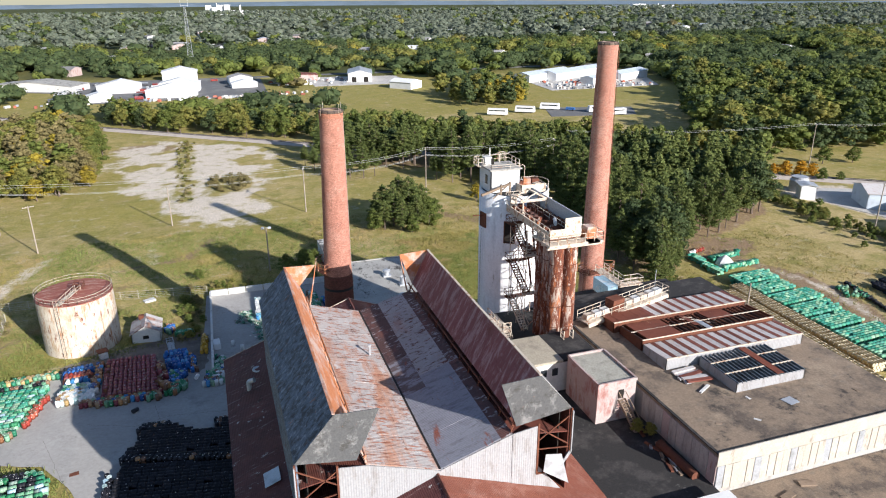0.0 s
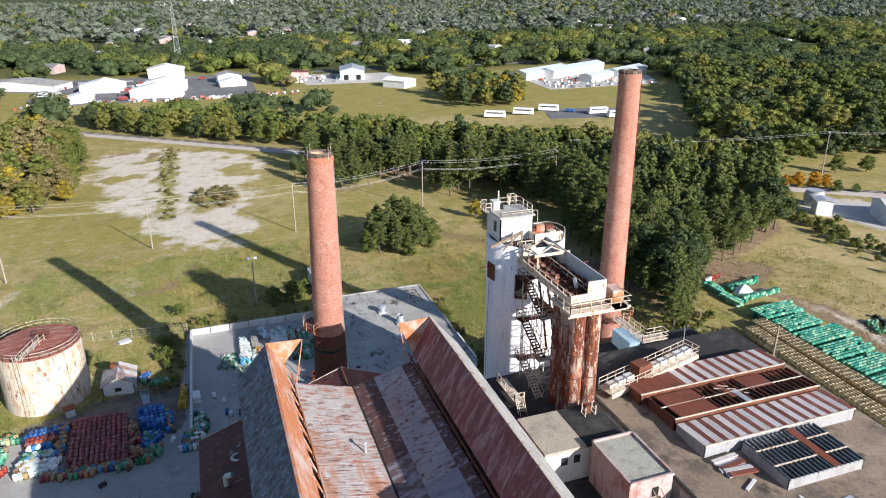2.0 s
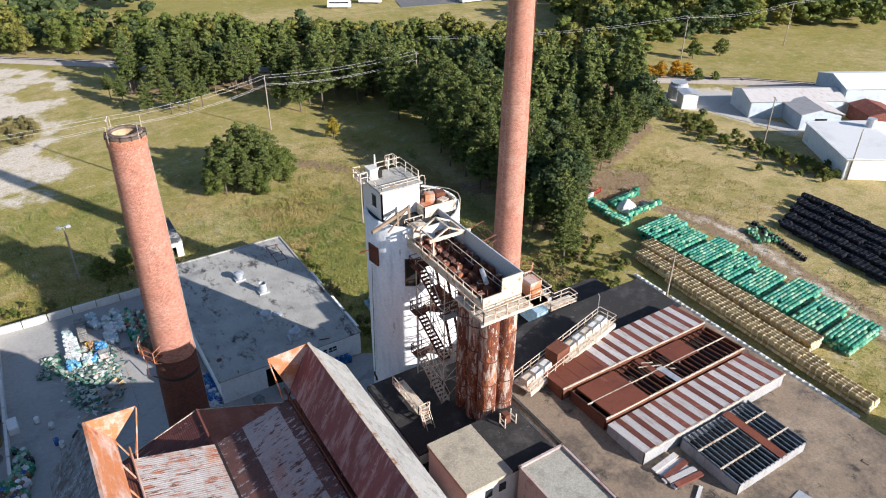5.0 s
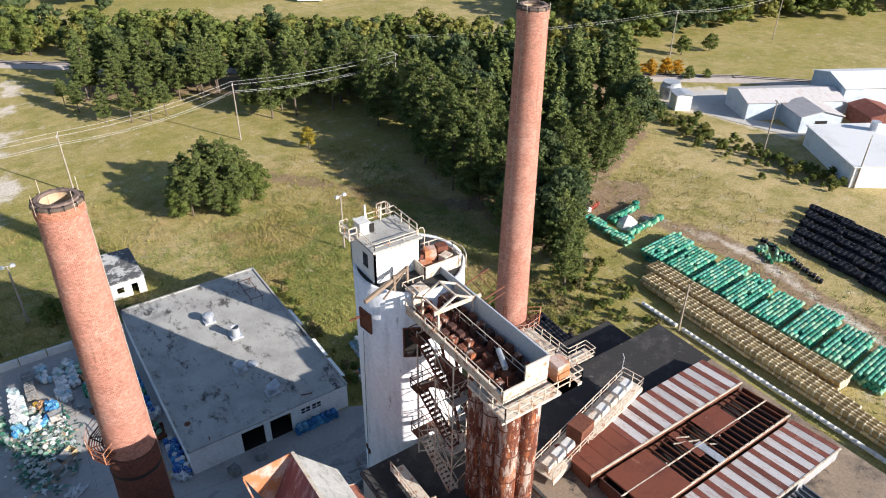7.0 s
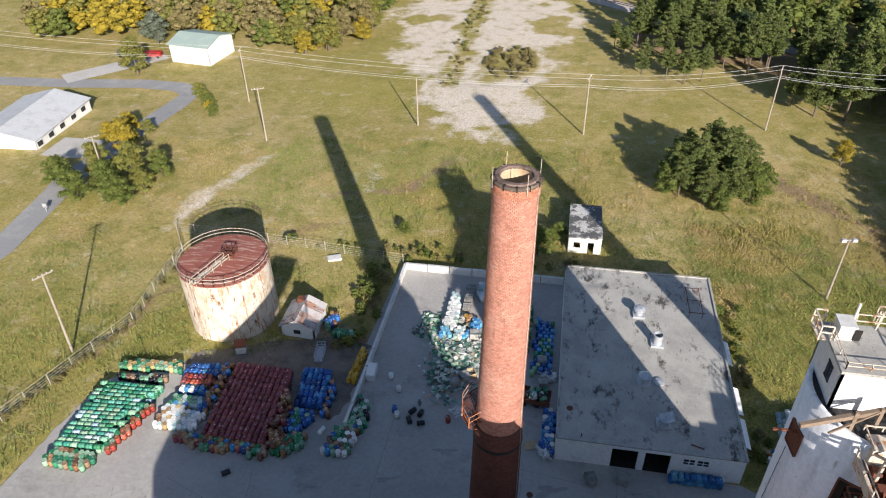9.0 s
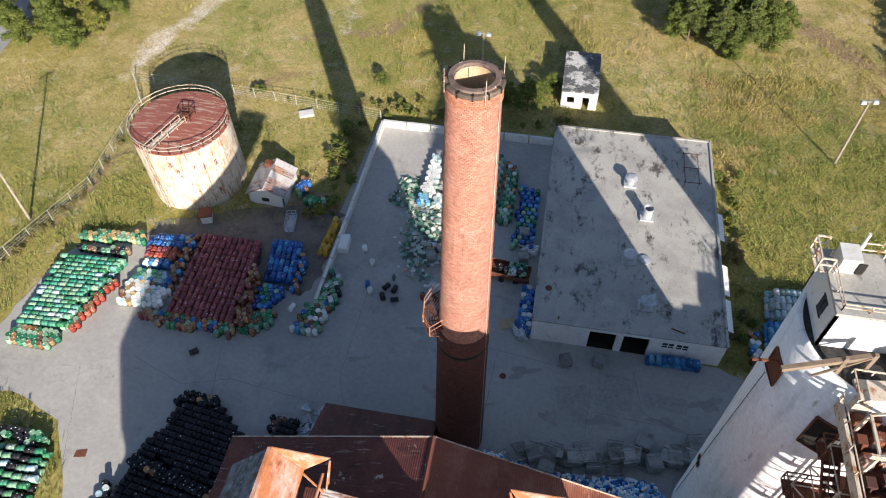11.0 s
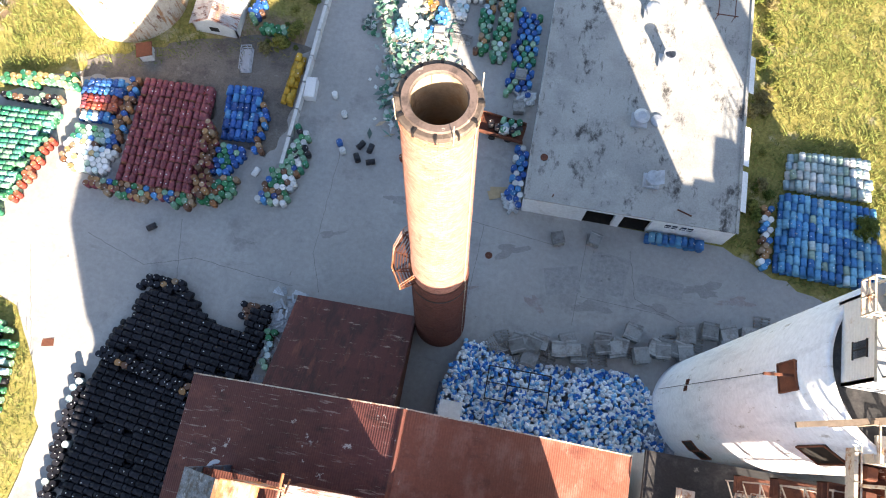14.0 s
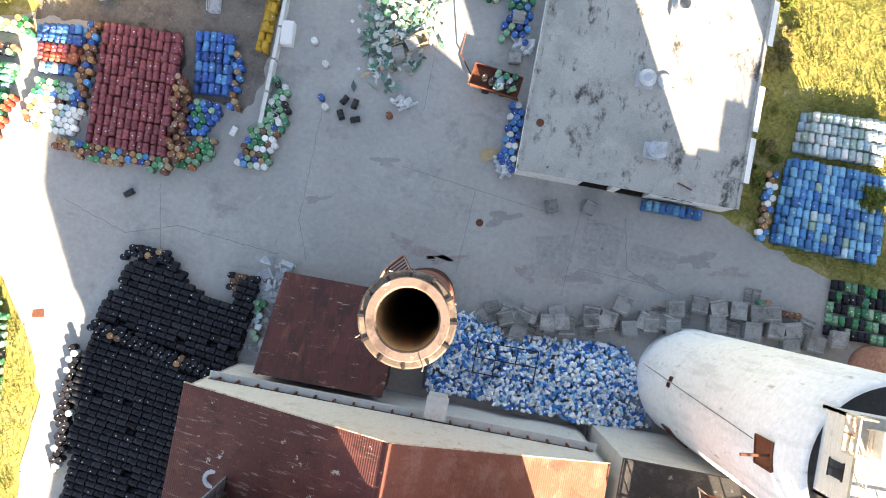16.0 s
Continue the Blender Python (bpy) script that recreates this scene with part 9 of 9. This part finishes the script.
for x, y in ((38.6, 51.6), (39.4, 50.6)):
    tree("olive", x, y, 1.6, "weeds on the roof", 12.0, 1.4)
for i in range(60):
    a, d = random.uniform(0, 6.28), math.sqrt(random.random())
    tree("brown", 3.9 + 6.2 * d * math.cos(a), 215.5 + 10 * d * math.sin(a), random.uniform(0.8, 1.5), "dry shrubs on the gravel", None, 2.2, True)
for i in range(90):
    x, y = random.gauss(-9, 1.6), random.uniform(200, 284)
    tree(random.choice(["brown", "olive"]), x, y, random.uniform(0.4, 1.1), "dry shrubs on the gravel", None, 2.0, True)
for i in range(120):
    x = random.uniform(64, 88)
    tree(random.choice(["brown", "green", "olive", "low"]), x, random.uniform(91, 108) if x < 80 else random.uniform(96, 112), random.uniform(0.6, 1.5), "dry scrub behind the works", None, 1.6, True)

for i in range(150):
    x, y = random.choice([(random.gauss(41.6, 0.8), random.uniform(100, 128)), (random.uniform(-24, 22), random.gauss(133.5, 1.2)), (random.gauss(-7.0, 0.9), random.uniform(112, 131)), (random.uniform(66, 86), random.gauss(92, 4))])
    tree(random.choice(["low", "olive", "brown", "green"]), x, y, random.uniform(0.5, 1.5), "weeds round the walls", None, 1.7, True)

for i in range(100):
    t = random.random()
    x, y = (-42.5 + 6 * t, 94 + 18 * t) if i % 3 else ((-55 + 12.5 * t, 70 + 24 * t) if i % 2 else (-36.5 - t, 112 + 16 * t))
    tree("brown", x + random.gauss(0, 0.4), y + random.gauss(0, 0.3), random.uniform(0.35, 0.8), "dry weeds along the fence", None, 1.8, True)

for kind, vs in WOODS.items():
    tagged(new("woods", tri_mesh("woods", np.concatenate(vs), LEAF["green" if kind == "low" else kind])), "dense " + TREE_WORDS[kind] + "s behind the field", "woods", kind="stuff")


def far_woods():
    """Woods to the horizon: thousands of small crowns in one mesh for each leaf colour."""
    r = np.random.default_rng(77)
    protos = {}
    for nm, n, sz, k in (("near", 190, 0.048, 5), ("mid", 30, 0.13, 3), ("far", 12, 0.2, 1)):
        for s in range(4):
            q = random.Random(s)
            lobes = [((0, 0, 0.55), (0.38, 0.38, 0.36))] + [((0.3 * math.cos(2.4 * j + s), 0.3 * math.sin(2.4 * j + s), q.uniform(0.3, 0.66)), (q.uniform(0.16, 0.26),) * 3) for j in range(k)]
            protos.setdefault(nm, []).append(foliage(lobes, n, sz, s, 0.5, 0.9))
    clear = CLEAR
    sets = {}
    for d0, d1, gap, lod in ((300, 700, 11.5, "near"), (700, 1400, 16, "mid"), (1400, 2600, 25, "far")):
        n = int((d1 * 2.6) * (d1 - d0) / gap ** 2)
        x, y = r.uniform(-d1 * 1.0, d1 * 1.7, n), r.uniform(min(d0, 330), d1, n)
        x, y = (r.uniform(-500, 900, n), y) if lod == "near" else (x, y)
        keep = np.maximum(np.abs(x), y) >= (d0 if lod != "near" else 0)
        keep &= (np.abs(x - 0.33 * y) < 0.85 * y + 60)
        keep &= ~((x > -140) & (x < 335) & (y < 345) & (y - (-x * 0.78 + 300) < 60))
        keep &= near_line(x, y, RAIL) > 12
        for cx, cy, a, b in clear:
            keep &= ~((np.abs(x - cx) < a) & (np.abs(y - cy) < b))
        keep &= lattice(x, y, 45, 31) > (-0.22 if lod == "near" else -0.40)
        keep &= ~inside(PINES, x, y)
        x, y = x[keep], y[keep]
        tone = lattice(x, y, 120, 33) + 0.5 * r.normal(size=len(x)) * 0.6
        for i in range(len(x)):
            nm = "dark" if tone[i] < 0.12 else ("green" if tone[i] < 0.42 else ("olive" if tone[i] < 0.85 else ("brown" if r.random() < 0.6 else "yellow")))
            # most crowns beyond the near belt get haze painted in as greyer leaves
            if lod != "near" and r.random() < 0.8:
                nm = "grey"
            v = protos[lod][i % 4]
            h = r.uniform(5.5, 16.5)
            a = r.uniform(0, 6.28)
            w = h * r.uniform(1.0, 1.55)
            c, s = math.cos(a) * w, math.sin(a) * w
            z0 = float(far_drop(y[i])) - 0.12 * h
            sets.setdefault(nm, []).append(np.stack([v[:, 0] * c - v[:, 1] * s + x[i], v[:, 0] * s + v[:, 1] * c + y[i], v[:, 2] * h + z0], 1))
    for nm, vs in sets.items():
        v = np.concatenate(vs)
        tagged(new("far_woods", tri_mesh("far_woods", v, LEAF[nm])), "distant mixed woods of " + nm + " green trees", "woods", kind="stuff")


far_woods()


# ---- grass ----
def grass():
    r = np.random.default_rng(9)
    areas = [((38, 96), (78, 150), 11000), ((-60, 60), (-30, 165), 6500), ((-34, 104), (24, 170), 9000), ((74, 56), (130, 128), 4000), ((20, 128), (80, 172), 5000), ((-32, 62), (-18, 84), 900)]
    V, G = [], []
    for (x0, y0), (x1, y1), n in areas:
        x, y = r.uniform(x0, x1, n), r.uniform(y0, y1, n)
        keep = (~inside(YARD, x, y)) & (near_line(x, y, YARD + YARD[:1]) > 0.5) & (lattice(x, y, 12, 41) > -0.6) & ~((x > 40) & (x < 66) & (y < 96)) & (np.hypot(x + 23.8, y - 115.9) > 6.4)
        x, y = x[keep], y[keep]
        for k in range(6):
            a = r.uniform(0, 6.28, len(x))
            l, h = r.uniform(0.016, 0.042, len(x)), r.uniform(0.12, 0.40, len(x)) * (1 + 0.6 * (lattice(x, y, 9, 44) > 0.1))
            px, py = x + r.normal(0, 0.35, len(x)), y + r.normal(0, 0.35, len(x))
            z = ground_z(px, py) - 0.08
            dx, dy = l * np.cos(a), l * np.sin(a)
            lx, ly = r.normal(0, 0.25, len(x)), r.normal(0, 0.25, len(x))
            lush = (lattice(px, py, 16, 43) + 1.2 * ((px > 20) & (px < 66) & (py < 128)) + 0.5 * ((px < -10) & (py < 128))) > 0.15
            q = (np.stack([np.stack([px - dx, py - dy, z], 1), np.stack([px + dx, py + dy, z], 1), np.stack([px + dx * 0.8 + lx, py + dy * 0.8 + ly, z + h], 1), np.stack([px - dx * 0.7 + lx, py - dy * 0.7 + ly, z + h * 0.9], 1)], 1))
            V.append(q[~lush].reshape(-1, 3))
            G.append(q[lush].reshape(-1, 3))
    m = layered("grass_blades", (0.30, 0.255, 0.085), [((0.38, 0.27, 0.13), 0.11, 0.50, 0.62), ((0.19, 0.19, 0.055), 0.16, 0.50, 0.60)], 0.9, fine=0, rand="island", spread=0.18, spec=0.1)
    tagged(new("tall_grass", quads_mesh("tall_grass", np.concatenate(V), m)), "tufts of tall dry grass", "grass", kind="stuff")
    m = layered("green_blades", (0.198, 0.226, 0.064), [((0.29, 0.27, 0.09), 0.11, 0.54, 0.66), ((0.14, 0.170, 0.045), 0.16, 0.48, 0.60)], 0.9, fine=0, rand="island", spread=0.18, spec=0.1)
    tagged(new("green_grass", quads_mesh("green_grass", np.concatenate(G), m)), "tufts of rough green grass by the yard", "grass", kind="stuff")


grass()


# ---- buildings beyond ----
def shed(x, y, w, d, h, az, wall, roof, label, name="warehouse", gable=True, doors=0, flat=0.0):
    B = thing(name, (x, y, 0), label, "building")
    c, s = math.cos(radians(az)), math.sin(radians(az))

    def at(u, v, z):
        return (x + u * c - v * s, y + u * s + v * c, z)

    W, D = w / 2, d / 2
    r = h + (w * 0.12 if gable else flat)
    wl = MB()
    wl.plate([at(-W, -D, -0.2), at(W, -D, -0.2), at(W, -D, h), at(0, -D, r), at(-W, -D, h)], 0.2)
    wl.plate([at(W, D, -0.2), at(-W, D, -0.2), at(-W, D, h), at(0, D, r), at(W, D, h)], 0.2)
    wl.plate([at(-W, D, -0.2), at(-W, -D, -0.2), at(-W, -D, h), at(-W, D, h)], 0.2).plate([at(W, -D, -0.2), at(W, D, -0.2), at(W, D, h), at(W, -D, h)], 0.2)
    part("wall", wl, wall, B)
    for sg in (-1, 1):
        pts = [at(sg * (W + 0.4), -D - 0.4, h - 0.05), at(sg * (W + 0.4), D + 0.4, h - 0.05), at(0, D + 0.4, r + 0.1), at(0, -D - 0.4, r + 0.1)]
        part("roof", MB().plate(pts, 0.15 * sg), roof, B)
    for i in range(doors):
        u = -W + (i + 0.5) * w / doors
        part("door", MB().plate([at(u - 1.5, -D - 0.03, 0), at(u + 1.5, -D - 0.03, 0), at(u + 1.5, -D - 0.03, min(3.2, h * 0.7)), at(u - 1.5, -D - 0.03, min(3.2, h * 0.7))], 0.1), M["dark"], B)
    return B


WHITE, GREY = M["white_plain"], M["shingle"]
shed(97, 456, 15, 26, 5.5, -12, WHITE, M["galv"], "white metal warehouse with dark doors", doors=2)
shed(114, 407, 12, 15, 4.0, 40, WHITE, WHITE, "white gabled metal shed by trees")
shed(-17, 416, 26, 9, 4.5, -8, WHITE, WHITE, "long low white metal shed beside the car park")
shed(-13, 440, 22, 11, 5.0, -6, WHITE, WHITE, "white block building beside the car park")
shed(-14, 500, 22, 12, 5.5, 0, WHITE, WHITE, "white block building beside the car park")
shed(-46, 446, 22, 13, 4.5, -6, WHITE, WHITE, "white metal shed with rounded corners")
shed(-53, 411, 12, 8, 3.5, 10, WHITE, WHITE, "low white shed among parked cars")
shed(22, 462, 14, 11, 4.5, 5, WHITE, GREY, "white shop building with grey roof")
shed(23, 444, 15, 8, 3.0, 5, WHITE, WHITE, "low white building by the road")
shed(-92, 472, 52, 18, 3.6, -24, M["white_wall"], M["roof_grey"], "pale office building with a hipped roof", gable=False, flat=2.2)
shed(60, 470, 22, 12, 3.5, 0, M["pink_wall"], M["strip_rust"], "low red-brown builder's store", gable=False, flat=0.4)
shed(210, 418, 12, 46, 4.5, -62, WHITE, M["blue_grey_wall"], "long white storage shed with a blue-grey roof", doors=0)
shed(236, 424, 12, 60, 4.5, -62, WHITE, M["blue_grey_wall"], "long white storage shed with a blue-grey roof")
shed(262, 402, 12, 34, 4.5, -62, WHITE, M["blue_grey_wall"], "long white storage shed with a blue-grey roof")
shed(234, 390, 9, 26, 4.0, -62, WHITE, M["blue_grey_wall"], "white storage shed with a blue-grey roof")
shed(175.8, 130.3, 11, 24, 4.4, 61, M["blue_grey_wall"], M["strip_white"], "pale blue metal shed with a weathered roof", doors=1)
shed(172.5, 121.0, 10, 9, 4.0, -29, M["blue_grey_wall"], M["strip_white"], "pale blue metal shed beside the works", doors=1)
shed(199, 122, 14, 22, 6.5, 61, M["blue_grey_wall"], M["white_plain"], "large pale blue metal shed")
shed(186, 113, 8, 9, 3.6, -29, M["strip_rust"], M["strip_rust"], "rusty brown lean-to shed")
shed(165.5, 98.9, 26, 21.2, 4.6, -35.2, M["store_white"], M["white_plain"], "white flat-roofed works building", gable=False, flat=0.4)
shed(156.1, 145.4, 4, 4, 4.0, -29, WHITE, M["galv"], "small white plant house", gable=False, flat=0.2)
shed(-73.5, 209.6, 11, 11, 4.6, 82, WHITE, M["green_roof"], "white gabled garage with a green-grey roof", "garage")
part_roof = part("cooling_unit", MB().rings((160, 152, 0), [(2.6, 0), (2.6, 3.2), (2.2, 3.6), (2.2, 4.2)], 20, 0, True), M["galv"], thing("cooling_tower", (160, 152, 0), "round grey cooling unit outdoors", "cooling tower"))
V = thing("roof_exhaust", (169, 105, 5.5), "dark exhaust drum on the white roof", "exhaust")
part("drum", MB().tube((169, 105, 5.0), (169, 105, 7.0), 1.0, n=14), M["galv"], V)
yardp = MB().plate([(159, 134, 0.05), (163, 119, 0.05), (169, 117, 0.05), (164, 133, 0.05), (176, 148, 0.05), (168, 152, 0.05), (158, 146, 0.05)], 0.1)
solo("gravel_lot", yardp, M["pale_gravel"], "pale gravel works lot", "lot", kind="structure")
for pts, mt, nm in (([(-126, 478), (-60, 440), (-60, 402), (34, 402), (36, 486), (-110, 500)], M["asphalt"], "car_park"), ([(190, 366), (262, 366), (290, 430), (196, 440)], M["pale_gravel"], "storage_lot"), ([(64, 432), (124, 428), (124, 470), (64, 480)], M["pale_gravel"], "gravel_lot"), ([(150, 288), (190, 280), (200, 300), (158, 312)], M["asphalt"], "parking_pad"), ([(-400, 500), (600, 478), (600, 486), (-400, 508)], M["asphalt"], "road")):
    solo(nm, MB().plate([(x, y, 0.06) for x, y in pts], 0.1), mt, "flat " + nm.replace("_", " ") + " among the buildings", "paving", kind="structure")


def vehicle(name, x, y, l, w, h, az, mat, label, cat):
    B = thing(name, (x, y, 0), label, cat)
    part("body", MB().box((x, y, 0.5 + h / 2), (l, w, h), az, 0, 0.94), mat, B)
    part("window", MB().box((x, y, 0.5 + h * 0.68), (l * 0.8, w * 1.0, h * 0.2), az), M["glass"], B)
    c, s = math.cos(radians(az)), math.sin(radians(az))
    for u in (-0.32, 0.32):
        for v in (-0.45, 0.45):
            o = (x + u * l * c - v * w * s, y + u * l * s + v * w * c, 0.4)
            part("wheel", MB().tube((o[0] + s * 0.1, o[1] - c * 0.1, 0.4), (o[0] - s * 0.1, o[1] + c * 0.1, 0.4), 0.4, n=10), M["iron"], B)


for x, y, az in ((128, 300, 150), (143, 302, 145), (158, 306, 145), (176, 292, 175), (180, 282, 178)):
    vehicle("motorhome", x, y, 9.5, 2.6, 2.6, az, WHITE, "white parked motorhome on the grass", "motorhome")
vehicle("car", 166, 300, 4.4, 1.8, 1.1, 140, layered("blue_car", (0.05, 0.15, 0.4), [], 0.3), "blue car parked on the grass", "car")
vehicle("car", -86, 207, 4.4, 1.8, 1.1, 10, layered("red_car", (0.4, 0.03, 0.03), [], 0.3), "red car parked by a lane", "car")
random.seed(5)
CARC = [layered("car_paint", c, [], 0.3) for c in ((0.6, 0.6, 0.6), (0.1, 0.1, 0.11), (0.35, 0.36, 0.38), (0.3, 0.05, 0.04))]
for i in range(46):
    x, y = (random.choice([-76, -70, -34, -28]), 410 + 1.7 * i) if i < 40 else (random.uniform(-100, 40), random.uniform(476, 484))
    vehicle("car", x + random.uniform(-1, 1), y, 4.4, 1.8, 1.1, random.choice([0, 180]), random.choice(CARC), "parked car in a lot", "car")
for i in range(110):
    x, y = random.uniform(-320, 700), random.uniform(520, 1000)
    if abs(x - 0.33 * y) < 0.8 * y:
        shed(x, y, random.uniform(8, 16), random.uniform(9, 22), random.uniform(3, 5), random.uniform(0, 90), random.choice([WHITE, WHITE, M["white_wall"], M["pink_wall"]]), random.choice([GREY, GREY, M["galv"], WHITE, M["shingle"]]), "small house among the trees", "house")
for x, y, az in ((317, 384, 20), (357, 508, 50), (441, 456, 10), (340, 312, 30), (300, 250, 70), (420, 420, 0), (392, 352, 30), (330, 430, 30)):
    shed(x, y, 10, 14, 3.4, az, M["white_wall"], GREY, "grey-roofed house among trees", "house")


lot = MB()
for i in range(260):
    x, y = (random.uniform(196, 262), random.uniform(366, 408)) if i < 120 else ((random.uniform(40, 92), random.uniform(440, 470)) if i < 190 else (random.uniform(-100, 60), random.uniform(396, 408)))
    lot.box((x, y, 0.6), (random.uniform(0.8, 2.6), random.uniform(0.8, 1.6), random.uniform(0.6, 1.4)), random.uniform(0, 90))
solo("lot_clutter", lot, layered("stacked_goods", (0.5, 0.5, 0.5), [], 0.8, rand="island", spread=0.3, palette=[(0.6, 0.58, 0.54), (0.45, 0.43, 0.40), (0.35, 0.12, 0.08), (0.7, 0.7, 0.68), (0.3, 0.32, 0.35)]), "pale stacked goods in the storage lots", "goods", kind="stuff")


def mast():
    T = thing("radio_mast", (-10.6, 547, 0), "grey lattice radio mast", "mast")
    mb = MB()
    x, y, H = -6.5, 545, 44
    for k in range(26):
        z0, z1 = H * k / 26, H * (k + 1) / 26
        a, b = 1.7 * (1 - z0 / H) + 0.5, 1.7 * (1 - z1 / H) + 0.5
        for sx, sy in ((-1, -1), (1, -1), (1, 1), (-1, 1)):
            mb.beam((x + sx * a, y + sy * a, z0), (x + sx * b, y + sy * b, z1), 0.13)
        mb.beam((x - a, y - a, z0), (x + b, y - b, z1), 0.08).beam((x + a, y - a, z0), (x - b, y - b, z1), 0.08)
        mb.beam((x + a, y - a, z0), (x + b, y + b, z1), 0.08)
    part("lattice", mb, M["galv"], T)
    part("antenna", MB().tube((x - 2.4, y, 44), (x - 2.4, y, 50), 0.12, n=5).tube((x + 2.4, y, 44), (x + 2.4, y, 50), 0.12, n=5).beam((x - 2.7, y, 45), (x + 2.7, y, 45), 0.16), M["galv"], T)


mast()


def plant(x, y, w, label, tall):
    z = float(far_drop(y)) - 1
    P = thing("distant_plant", (x, y, z), label, "factory")
    r = random.Random(int(w))
    n = 16
    for i in range(n):
        h = r.uniform(7, 13) + (tall * r.uniform(0.5, 1.0) if 6 <= i <= 9 else 0)
        part("block", MB().box((x + (i - n / 2) * w / n, y + r.uniform(-20, 20), z + h / 2), (w / n * r.uniform(0.7, 1.0), 40, h)), M["white_plain"], P)
    for i in range(4):
        u = r.uniform(-0.2, 0.2) * w
        part("stack", MB().tube((x + u, y - 30, z), (x + u, y - 30, z + 14 + tall * r.uniform(0.6, 1.2)), 1.6, n=10), M["white_plain"], P)


plant(80, 2460, 300, "distant white power plant", 21)
plant(1560, 2380, 420, "distant white factory complex", 4)


def hills():
    """A low wooded ridge on the horizon, with haze put into its blue-grey colour."""
    mb = MB()
    n = 240
    az = [radians(-45 + 130 * i / n) for i in range(n + 1)]
    x, y = np.array([math.sin(a) * 4150 for a in az]), np.array([math.cos(a) * 4150 for a in az])
    top = -13 + 9 * lattice(x, y, 1500, 61) + 3 * lattice(x, y, 200, 62)
    for k in range(4):
        f = k / 3
        mb.v.extend([(px * (1 + 0.04 * f), py * (1 + 0.04 * f), -36 + (float(t) + 36) * math.sin(f * math.pi / 2)) for px, py, t in zip(x, y, top)])
    for k in range(3):
        for i in range(n):
            mb.f.append((k * (n + 1) + i, k * (n + 1) + i + 1, (k + 1) * (n + 1) + i + 1, (k + 1) * (n + 1) + i))
            mb.m.append(0)
    solo("backdrop", smooth(mb.mesh("backdrop", layered("hazed_far_hills", (0.15, 0.20, 0.25), [((0.12, 0.16, 0.19), 0.004, 0.45, 0.6), ((0.20, 0.24, 0.28), 0.01, 0.55, 0.7)], 1.0, fine=0))), None, "low blue-grey hills along the horizon", "hills", kind="structure")


hills()


# ---- lane and cottage west of the field ----
def ribbon(name, pts, w, mat, label, z=0.06):
    """A strip of paving of even width along a bent line."""
    P = [Vector((x, y, 0)) for x, y in pts]
    mb = MB()
    for i, p in enumerate(P):
        d = (P[min(i + 1, len(P) - 1)] - P[max(i - 1, 0)]).normalized()
        n = Vector((-d.y, d.x, 0)) * w / 2
        for o in (p - n, p + n):
            mb.v.append((o.x, o.y, gz(o.x, o.y) + z))
    for i in range(len(P) - 1):
        mb.f.append((2 * i, 2 * i + 2, 2 * i + 3, 2 * i + 1))
        mb.m.append(0)
    solo(name, mb, mat, label, "road", kind="structure")


LANE = layered("worn_grey_asphalt", (0.27, 0.27, 0.27), [((0.34, 0.335, 0.32), 0.15, 0.48, 0.66), ((0.20, 0.20, 0.20), 0.4, 0.56, 0.7)], 0.9, fine=0.12)
ribbon("road", [(-150, 186), (-120, 187), (-95, 188.5), (-80, 190.5), (-70, 190), (-65.5, 186.5), (-66, 180), (-67, 169), (-67.6, 155), (-68.3, 144), (-67.4, 138), (-66, 124), (-70, 96), (-80, 60)], 5.0, LANE, "worn grey asphalt lane curving past a cottage")
ribbon("driveway", [(-100, 190.5), (-94, 197), (-88, 204), (-84, 209)], 6.5, M["pale_gravel"], "pale concrete drive beside the garage", 0.065)
ribbon("patio", [(-79.6, 157), (-70.6, 157)], 8.0, M["pale_gravel"], "pale gravel patio beside the cottage", 0.05)
COT = shed(-89.4, 164.6, 14.5, 20, 2.9, 4, WHITE, layered("pale_cottage_roof", (0.52, 0.53, 0.54), [((0.42, 0.42, 0.42), 0.5, 0.5, 0.66)], 0.6), "long white cottage with a pale metal roof", "house")
for y in (156.4, 160.2, 164.2, 168.4, 172.2):
    part("window", MB().box((-82.1 - 0.07 * (y - 164.6), y, 1.75), (0.12, 1.5, 1.0), 4), M["glass"], COT)
    part("window_frame", MB().box((-82.06 - 0.07 * (y - 164.6), y, 2.3), (0.14, 1.7, 0.08), 4).box((-82.06 - 0.07 * (y - 164.6), y, 1.22), (0.14, 1.7, 0.08), 4), M["white_plain"], COT)
vehicle("car", -93.3, 206.8, 4.4, 1.8, 1.1, 12, CARC[1], "black car parked on a drive", "car")
make_pole(-61.2, 145.8, 9.0, az=40)
for x, y, h, k in ((-67.0, 164.5, 5.0, "yellow"), (-69.5, 161.0, 4.2, "yellow"), (-64.5, 160.5, 3.6, "olive"), (-63.5, 165, 3.4, "olive"), (-59.5, 182, 3.2, "olive"), (-57, 178, 2.6, "yellow"), (-90, 217, 8.5, "grey")):
    tree(k, x, y, h, "bushy trees by the lane", None, 1.3)
solo("road_sign", MB().box((-65.4, 135.0, 1.1), (0.08, 0.08, 2.3)).box((-65.4, 134.95, 2.3), (0.75, 0.04, 0.75), 0), M["galv"], "grey back of a road sign on its post", "sign")
